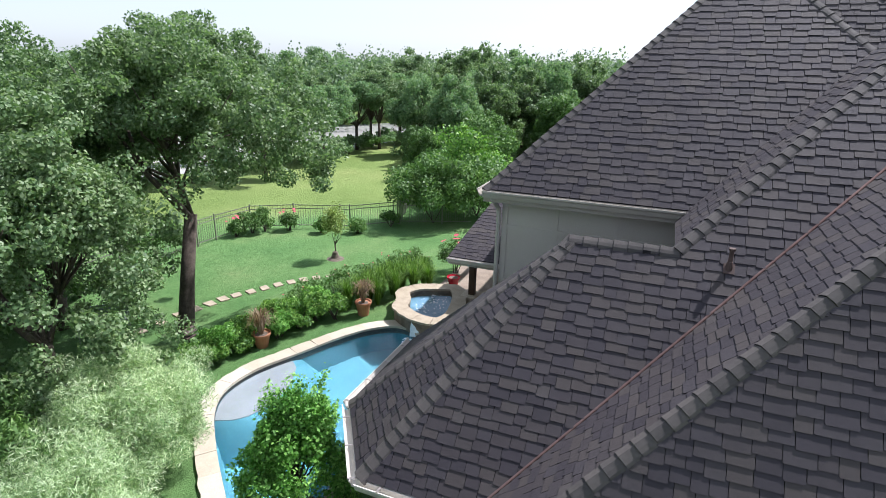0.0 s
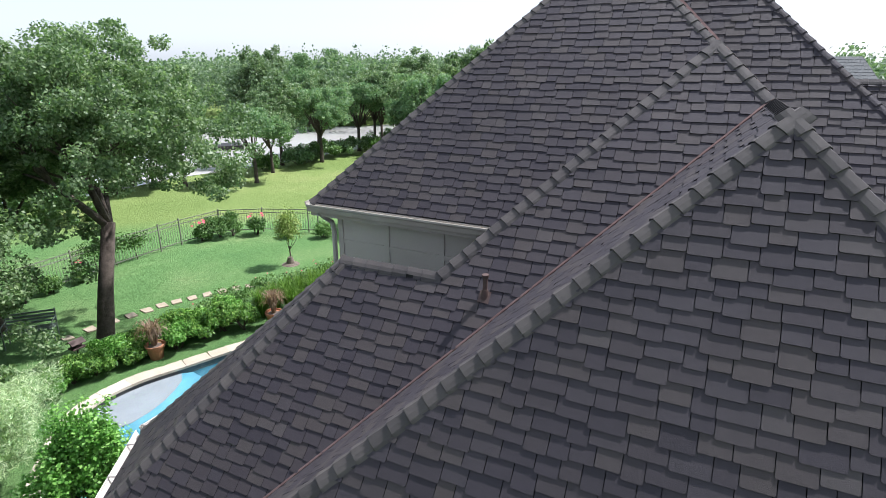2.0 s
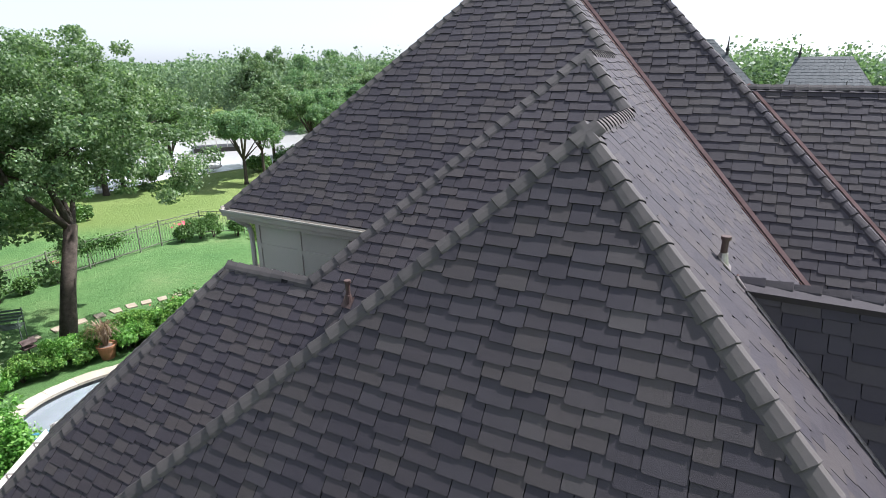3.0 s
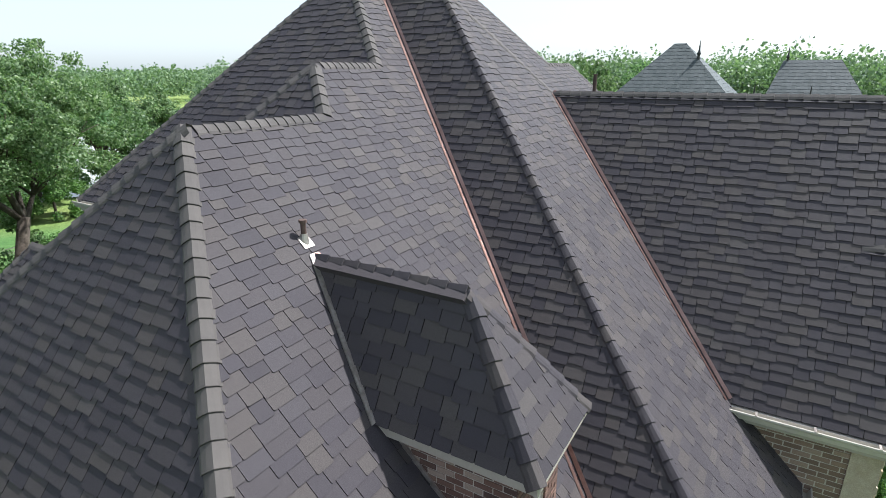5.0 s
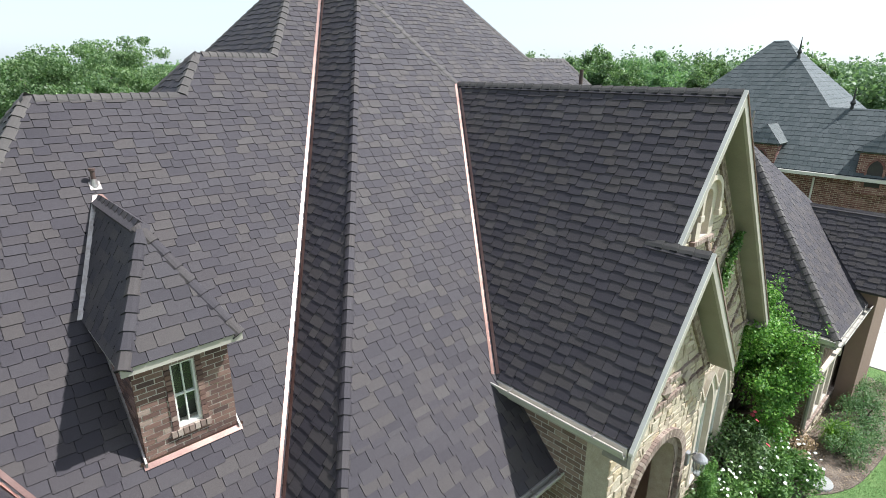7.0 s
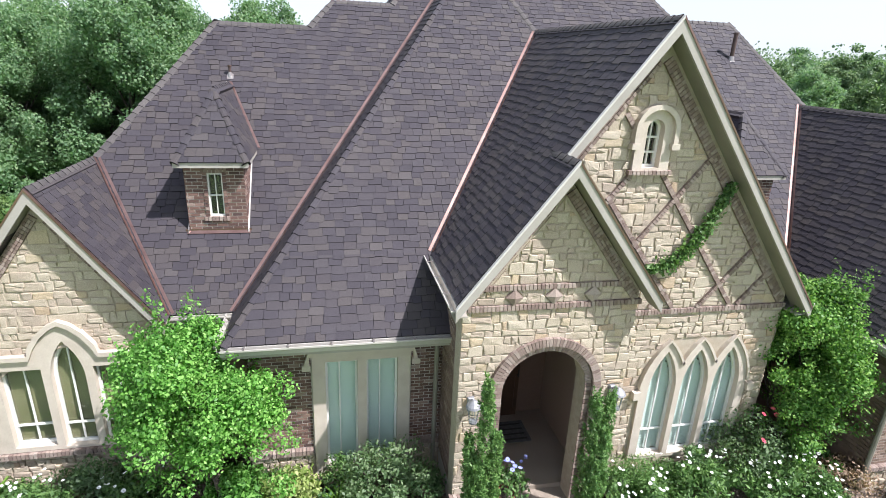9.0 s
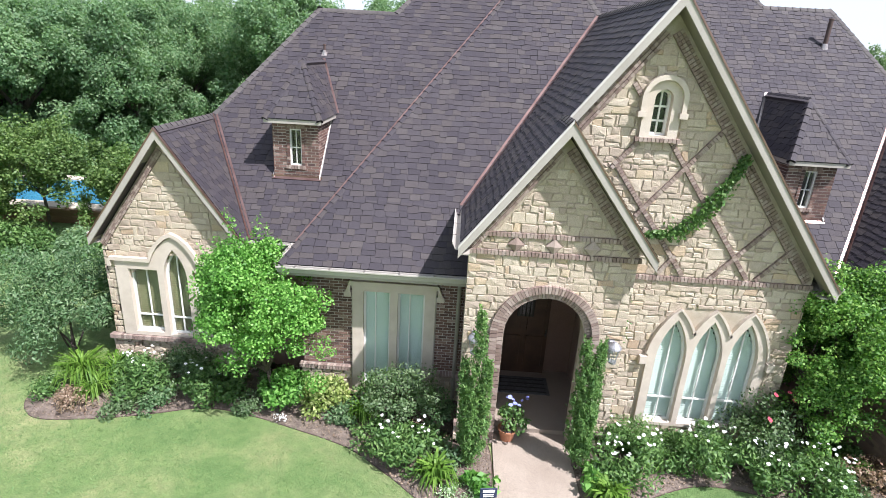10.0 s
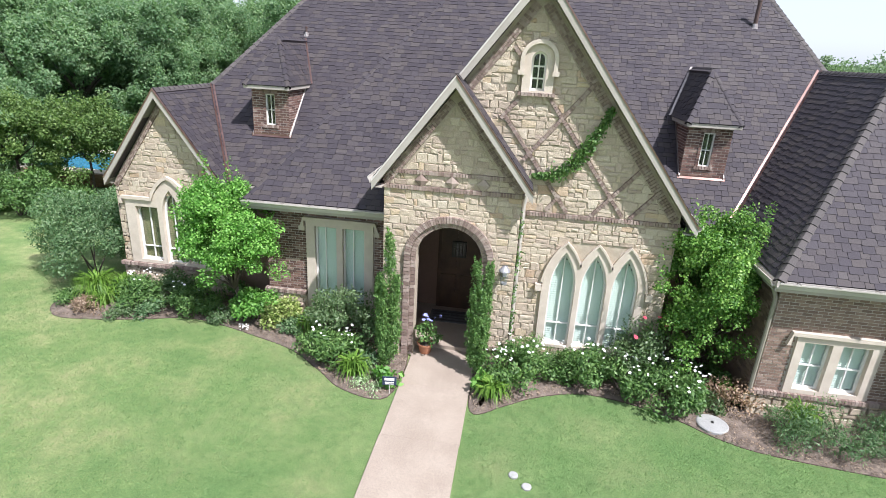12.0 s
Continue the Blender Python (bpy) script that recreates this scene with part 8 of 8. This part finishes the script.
for i, (x, y, r, h, m) in enumerate(((-2.2, -3.2, 1.1, 1.5, M_SHRUB), (-1.3, -2.0, 0.6, 0.6, M_SHRUB), (0.2, -1.6, 0.5, 0.5, M_WOODS), (1.3, -1.8, 0.6, 0.6, M_SHRUB), (-3.9, -5.2, 1.2, 1.7, M_SHRUB), (-6.4, -4.4, 1.6, 2.6, M_WOODS), (-8.0, -2.0, 1.9, 3.2, M_WOODS))):
    bush("boundary_shrub", "green shrub in the shade at the boundary", (x, y), (r, r, h), 6000, 0.10, m, 620 + i, clumps=40, clump_r=0.42, group="shrubs at the boundary")

drive = thing("driveway", "pale concrete driveway east of the house", "driveway", kind="structure")
for k in range(7):
    for j in range(2):
        Geo().box((24.4 + j * 2.8, -9.3 - (k + 1) * 3.0 + 0.012, 0.0), (27.188 + j * 2.8, -9.3 - k * 3.0, 0.03), bev=0.008).part("concrete_slab", M_CONCRETE, drive)

# ---- low plants that fill the front beds ----
rng = np.random.default_rng(640)
for i, (x, y, r, h) in enumerate(((4.3, -8.6, 0.3, 0.25), (5.8, -8.9, 0.3, 0.22), (6.55, -8.7, 0.32, 0.3), (7.7, -8.35, 0.3, 0.3), (8.15, -8.6, 0.25, 0.2), (9.95, -8.75, 0.35, 0.4), (10.5, -9.2, 0.35, 0.35), (11.5, -9.3, 0.35, 0.4), (11.75, -9.75, 0.28, 0.3), (10.3, -8.15, 0.35, 0.55), (9.35, -8.05, 0.3, 0.5), (11.6, -8.6, 0.35, 0.55), (7.9, -7.6, 0.35, 0.5), (6.1, -7.75, 0.3, 0.45), (14.5, -9.85, 0.3, 0.3), (15.5, -9.35, 0.35, 0.4), (15.6, -9.0, 0.3, 0.5), (16.4, -8.9, 0.35, 0.6), (17.9, -9.2, 0.35, 0.5), (18.3, -9.7, 0.3, 0.3), (14.75, -9.05, 0.3, 0.5), (18.6, -8.9, 0.4, 0.5))):
    bush("bedding_plant", "low leafy green bedding plant in the mulch", (x, y), (r, r, h), 900, 0.06, (M_SHRUB, M_OAK, M_VITEX)[i % 3], 650 + i, clumps=10, clump_r=0.17, stems=1, group="bedding plants")

# ---- bark chips and dry leaves on the beds ----
x, y = rng.uniform(3.5, 23.5, 42000), rng.uniform(-11.2, -7.0, 42000)
keep = np.zeros(len(x), bool)
for lp in BED_LOOPS:
    keep |= inside(lp, x, y)
chips = leaf_arrays(rng, np.stack([x, y, np.full(len(x), 0.05)], 1)[keep], 0.045, 2.2, 0.6)
chips[:, 2] = 0.052 + (chips[:, 2] - 0.05) * 0.45
ob = new("bark_chips", leaf_mesh("bark_chips", chips, M_CHIPS))
tagged(ob, "loose brown bark chips and dry leaves on the beds", "mulch", kind="stuff")

# ---- turf blades on the front lawn ----
n = 210000
x, y = rng.uniform(-2, 23.5, n), -7.0 - 14.0 * rng.random(n) ** 1.15
keep = ~((x > 12.3) & (x < 13.97) & (y < -8.8)) & ~((y > -8.9) & (x > 4.0))
for lp in BED_LOOPS:
    keep &= ~inside(lp, x, y)
p = np.stack([x, y, rng.uniform(0.005, 0.03, n)], 1)[keep]
ob = new("turf", leaf_mesh("turf", leaf_arrays(rng, p, 0.038, 3.5, 0.25), M_TURF))
tagged(ob, "short mown grass blades of the front lawn", "grass", kind="stuff")


# ---- woods ----
def wood_tree(name, label, seed, h, r, material, leaves=170, clumps=120, leaf=0.22, skirt=35, spread=0.2):
    return tree(name, label, (0, 0, -200), h * 0.3, h * 0.018, h * 0.46, (r, r, h * 0.54), clumps, leaves, leaf, r * spread, material, seed, group="woods round the garden", lobes=15, hollow=0.3, skirt=skirt, joined=True, squash=1.0)


PROTO = [wood_tree("woodland_tree", "tall leafy tree in the wood behind the garden", 700, 10.0, 3.4, M_WOODS),
         wood_tree("woodland_tree", "tall leafy tree in the wood behind the garden", 701, 9.0, 3.8, M_WOODS),
         wood_tree("woodland_tree", "tall leafy tree in the wood behind the garden", 702, 10.5, 3.2, M_OAK),
         wood_tree("woodland_tree", "tall leafy tree in the wood behind the garden", 703, 8.0, 3.0, M_SHRUB),
         wood_tree("woodland_tree", "tall leafy tree in the wood west of the garden", 704, 9.5, 3.4, M_WOODS, 250, 230, 0.135, 50, 0.165),
         wood_tree("woodland_tree", "tall leafy tree in the wood west of the garden", 705, 9.0, 3.6, M_WOODS, 250, 230, 0.135, 50, 0.165)]
PROTO += [tree("shore_tree", "open-crowned tree with bare trunks on the lake shore", (0, 0, -200), 2.2, 0.16, 4.4, (3.1, 3.1, 2.6), 150, 170, 0.16, 0.55, M_WOODS, 706, group="trees on the lake shore", lobes=14, hollow=0.35, joined=True),
          tree("shore_tree", "open-crowned tree with bare trunks on the lake shore", (0, 0, -200), 2.4, 0.14, 4.7, (2.8, 2.9, 2.7), 150, 170, 0.16, 0.55, M_OAKLIGHT, 707, group="trees on the lake shore", lobes=14, hollow=0.35, joined=True)]
rnd = random.Random(17)
spots = []
# west and north-west belt
for k in range(400):
    if len(spots) >= 48:
        break
    x, y = rnd.uniform(-22, 8), rnd.uniform(7, 32)
    if x > 1.5 + 0.5 * y - 4.0 or (x > -9 and y < 9.5) or (x > -5 and y < 15):
        continue
    if any((x - a) ** 2 + (y - b) ** 2 < 2.6 ** 2 for a, b, *_ in spots):
        continue
    spots.append((x, y, rnd.uniform(0.85, 1.1), 4 + rnd.randrange(2)))
spots += [(4.6, 14.8, 1.0, 4), (6.2, 17.6, 1.05, 5)]
# beside the meadow and before the lake
for x, y, s, k in ((30.5, 25.0, 0.8, 6), (36.6, 28.2, 0.95, 7), (39.2, 26.3, 1.15, 6), (41.8, 28.6, 1.1, 7), (45.8, 27.1, 1.2, 6), (49.0, 27.4, 1.2, 7), (52.7, 26.1, 1.35, 6), (55.3, 26.2, 1.45, 7), (57.5, 22.0, 1.1, 2), (63.0, 23.0, 1.15, 0),
                   (46.0, 20.0, 0.95, 1), (41.0, 15.5, 0.85, 0), (45.5, 14.0, 0.95, 2), (50.5, 16.5, 1.0, 1), (38.5, 12.5, 0.8, 3), (56.0, 19.0, 1.15, 2), (52.0, 10.5, 1.0, 0), (60.0, 13.5, 1.1, 1), (47.0, 8.5, 0.95, 3),
                   (26.0, 31.5, 0.75, 2), (21.0, 33.0, 0.8, 0), (16.5, 30.5, 0.85, 1), (12.5, 27.0, 0.85, 2), (19.0, 26.5, 0.55, 3), (9.5, 23.5, 0.85, 0),
                   (27.5, 28.3, 0.9, 7), (33.8, 26.6, 0.75, 7), (43.5, 17.5, 0.8, 2), (54.0, 14.0, 1.05, 0), (60.0, 20.0, 1.1, 2), (64.0, 18.0, 1.15, 1), (50.0, 12.5, 0.95, 2), (36.0, 15.5, 0.5, 3), (40.0, 18.0, 0.55, 3), (57.0, 42.0, 1.0, 1), (62.0, 46.0, 1.1, 0), (60.0, 54.0, 1.15, 2), (66.0, 40.0, 1.1, 1), (70.0, 48.0, 1.2, 0), (68.0, 58.0, 1.2, 2), (76.0, 42.0, 1.2, 1), (56.0, 4.0, 1.0, 0), (62.0, 1.5, 1.05, 2), (66.0, 6.0, 1.1, 1), (58.0, 8.5, 1.05, 2), (70.0, -3.0, 1.0, 0)):
    spots.append((x, y, s, k))
for x, y, s, k in spots:
    s *= 0.84 if x > 38 else 1.0
    copy_thing(PROTO[k], Matrix.Translation((x, y, 0)) @ Matrix.Rotation(rnd.uniform(0, 6.28), 4, "Z") @ Matrix.Scale(s, 4))
for p in PROTO:
    p.location = (0, 0, 0)
for p, (x, y) in zip(PROTO, ((70.0, 20.0), (74.0, 6.0), (-18.0, 34.0), (69.0, 12.0), (-26.0, 14.0), (-25.0, 22.0), (24.0, 30.2), (47.4, 25.6))):
    p.location = (x, y, 0)

# ---- low growth on the lake bank ----
for i, (x, y, r, h) in enumerate(((34.6, 27.9, 1.1, 1.2), (37.4, 27.3, 1.3, 1.5), (39.0, 27.6, 0.9, 1.0), (40.6, 27.2, 1.4, 1.7), (42.6, 27.0, 1.2, 1.3), (44.4, 26.8, 1.5, 1.6), (46.8, 26.4, 1.2, 1.2), (48.6, 26.2, 1.4, 1.8), (50.8, 25.8, 1.3, 1.4), (52.2, 24.8, 1.0, 1.2), (54.4, 24.6, 1.5, 1.7))):
    bush("bank_shrub", "dark green shrub on the bank of the lake", (x, y), (r, r, h), 2200, 0.2, (M_SHRUB, M_WOODS, M_OAK)[i % 3], 760 + i, clumps=26, clump_r=0.4, stems=1, group="shrubs on the lake bank")

# ---- undergrowth of the wood ----
under = bush("understory_shrub", "leafy undergrowth shrub at the foot of the wood", (-24.0, 18.0), (1.7, 1.7, 2.4), 3600, 0.22, M_WOODS, 730, clumps=36, clump_r=0.5, stems=0, group="undergrowth of the wood")
inner = [(x, y) for x, y, s, k in spots if x < 9 and y < 36]
for x, y in inner + [(x + 2.2, y - 1.6) for x, y in inner[::2]]:
    a, b = x + rnd.uniform(-1.6, 1.6), y + rnd.uniform(-1.6, 1.6)
    if a > -3 and b < 14 or (a - 7) ** 2 + (b - 10) ** 2 < 16:
        continue
    copy_thing(under, Matrix.Translation((a, b, 0)) @ Matrix.Rotation(rnd.uniform(0, 6.28), 4, "Z") @ Matrix.Scale(rnd.uniform(0.8, 1.3), 4))

# ---- lake and far shore ----
g = Geo()
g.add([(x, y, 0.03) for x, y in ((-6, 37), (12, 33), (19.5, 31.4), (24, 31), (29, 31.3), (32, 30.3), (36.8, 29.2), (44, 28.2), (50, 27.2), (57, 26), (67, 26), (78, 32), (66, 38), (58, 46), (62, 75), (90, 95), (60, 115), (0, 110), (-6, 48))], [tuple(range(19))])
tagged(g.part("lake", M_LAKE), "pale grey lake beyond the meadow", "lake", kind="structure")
for nm, seed, ring, count, k, size in (("near_woods", 719, (60, 95), 430, 620, 0.35), ("far_woods", 720, (95, 170), 850, 230, 0.6), ("distant_woods", 721, (170, 700), 1700, 150, 1.15)):
    rng = np.random.default_rng(seed)
    pts = []
    made = 0
    while made < count:
        a = rng.uniform(-25, 130)
        d = ring[0] + (ring[1] - ring[0]) * rng.random() ** 1.3
        x, y = d * math.cos(math.radians(a)) + 5, d * math.sin(math.radians(a))
        if (-6 < x < 60 + max(0, y - 70) and 34 < y < 118) or (x < 70 and 20 < y <= 36) or (x < 60 and -20 < y <= 20):
            continue
        made += 1
        h = rng.uniform(7.0, 10.5) * (1.0 if ring[0] < 100 else 0.95)
        r = rng.uniform(3.0, 5.0) * (1.0 if ring[0] < 100 else 1.5)
        q = rng.normal(size=(k, 3))
        q[:, 2] = np.abs(q[:, 2])
        q /= np.linalg.norm(q, axis=1)[:, None]
        q *= (0.78 + 0.2 * rng.random(k))[:, None] * (1 + 0.16 * np.sin(q[:, :1] * 7 + made) * np.cos(q[:, 1:2] * 6))
        pts.append(q * np.array([r, r, h * 0.75]) + np.array([x, y, h * 0.22]))
    pts = np.concatenate(pts)
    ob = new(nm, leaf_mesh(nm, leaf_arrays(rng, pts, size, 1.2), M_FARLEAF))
    tagged(ob, "dense green woods stretching to the horizon", "woods", kind="stuff")


# ---- neighbouring house ----
nb = thing("house", "neighbouring red brick house with steep grey slate roofs", "house")


def slope(name, pts, seed, tabs=True):
    pts = [Vector(p) for p in pts]
    plane_of(name, pts[0], pts[1], pts[2])
    roof(name, [pts], owner=nb, material=M_SLATE, expo=0.26, seed=seed, tabs=tabs, label="grey slate slope")


PK1, PK2, ZN = (39.0, -2.35, 9.05), (39.0, -1.75, 9.05), 3.67
slope("N1", [(33.6, 3.25, ZN), (33.6, -7.75, ZN), PK1, PK2], 800)
slope("N2", [PK1, (33.6, -7.75, ZN), (44.4, -7.75, ZN)], 801)
slope("N3", [(33.6, 3.25, ZN), PK2, (44.4, 3.25, ZN)], 802, False)
slope("N4", [PK2, PK1, (44.4, -7.75, ZN), (44.4, 3.25, ZN)], 803, False)
slope("N5", [(33.62, -7.7, ZN), (33.62, -18.0, ZN), (36.08, -18.0, 6.13), (36.08, -5.2, 6.13)], 804)
slope("N6", [(36.08, -5.2, 6.13), (36.08, -18.0, 6.13), (38.55, -18.0, ZN), (38.55, -7.7, ZN)], 805, False)
slope("N7", [(44.0, -6.0, 5.0), (44.0, -12.0, 5.0), (47.0, -10.0, 8.2), (47.0, -7.0, 8.2)], 806)
slope("N8", [(47.0, -10.0, 8.2), (44.0, -12.0, 5.0), (50.0, -12.0, 5.0)], 807)
NF = Face("west", 34.0)
wall = strips(Geo(), NF, [(-17.8, 3.55), (2.9, 3.55)], 0.0, [], -0.3, 0.0).part("side_wall", M_MORTAR, nb, "red brick wall")
brickwork(NF, [(-12.0, 0.4), (2.0, 0.4), (2.0, 3.5), (-12.0, 3.5)], [], wall, 810, singles=0, material=M_REDBRICK, length=0.22, high=0.066)
Geo().box((34.0, -17.8, 0), (44.0, -17.5, 3.5)).part("front_wall", M_REDBRICK, nb, "red brick wall")
Geo().box((43.7, -17.8, 0), (44.0, 2.9, 3.5)).part("side_wall", M_REDBRICK, nb, "red brick wall")
Geo().box((34.0, 2.6, 0), (44.0, 2.9, 3.5)).part("back_wall", M_REDBRICK, nb, "red brick wall")
Geo().box((33.45, -18.0, 3.52), (33.6, 3.25, 3.65)).part("gutter", M_GUTTER, nb, "pale metal gutter")
Geo().tube([(33.9, -5.75, 3.4), (33.9, -5.75, 0.2)], 0.04).part("downspout", M_GUTTER, nb)
for i, y in enumerate((-3.6, -7.75, -11.9)):
    dm = Geo().box((33.72, y - 0.6, 3.0), (35.4, y + 0.6, 4.66)).part("dormer_wall", M_MORTAR, nb, "red brick dormer wall")
    hole = lancet(y, 0.25, 3.3, 3.95, 4.35)
    for kind, at, y0, y1 in (("west", 33.72, y - 0.6, y + 0.6), ("south", y - 0.6, 33.72, 35.3)):
        brickwork(Face(kind, at), [(y0, 3.0), (y1, 3.0), (y1, 4.64), (y0, 4.64)], [], dm, 850 + i, singles=0, material=M_REDBRICK, length=0.22, high=0.066)
    # Solid dark pane, coloured as the unlit inside of the dormer.
    strips(Geo(), Face("west", 33.72), hole["line"], hole["zb"], [], -0.01, 0.03).part("pane", M_ROOMSHADE, dm, "dark arched window pane")
    moulding(Face("west", 33.72), [(y - 0.25, 3.3)] + hole["line"] + [(y + 0.25, 3.3)], 0.07, 0.0, 0.06, dm, "brick_arch", M_REDBRICK)
    a, b, c, d = (33.5, y - 0.75, 4.66), (33.5, y + 0.75, 4.66), (34.0, y, 5.4), (35.4, y, 5.4)
    slope("ND%d" % i, [a, c, b][::-1], 820 + i)
    slope("NE%d" % i, [a, (34.65, y - 0.75, 4.66), d, c], 830 + i)
    slope("NG%d" % i, [b, c, d, (34.65, y + 0.75, 4.66)], 840 + i)
for x, y, z in ((38.2, -3.16, 8.3), (36.08, -8.4, 6.15), (36.08, -6.1, 6.15), (47.0, -7.2, 8.2)):
    Geo().lathe([(0.09, -0.1), (0.06, 0.1), (0.11, 0.2), (0.05, 0.32), (0.012, 0.85)], (x, y, z), n=8).part("finial", M_IRON, nb, "dark pointed roof finial")
for y in (-6.8, -7.3):
    Geo().tube([(34.9, y + 4.6, 4.9), (34.9, y + 4.6, 5.9)], 0.04).part("vent_pipe", M_LEAD, nb)

# ---- further wing east of the house ----
PLANES["WG5"] = (4.25 + 1.3 * (-22.0), 1.3, 0)
roof("WG5", [on("WG5", [(-8.55, 4.25), (-9.6, 3.1), (-10.25, 3.1), (-10.25, 4.6), (-8.2, 4.6)])], seed=28, label="dark shingle slope of the east wing")
PLANES["EG5"] = (4.6 + 1.3 * 22.27, -1.3, 0)
roof("EG5", [on("EG5", [(-8.0, 4.6), (-10.25, 4.6), (-10.25, 3.0), (-8.0, 3.0)])], tabs=False)
Geo().box((21.4, -10.05, 0), (23.4, -9.7, 3.1)).part("wing_wall", M_BRICK, house, "brown brick wall of the east wing")


# ---- shingle and cap pieces as objects of their own ----
for mesh, owner, at in SHINGLE_OBJECTS:
    ob = new(mesh.name.split(".")[0], mesh)
    ob.location = at
    ob.parent = owner
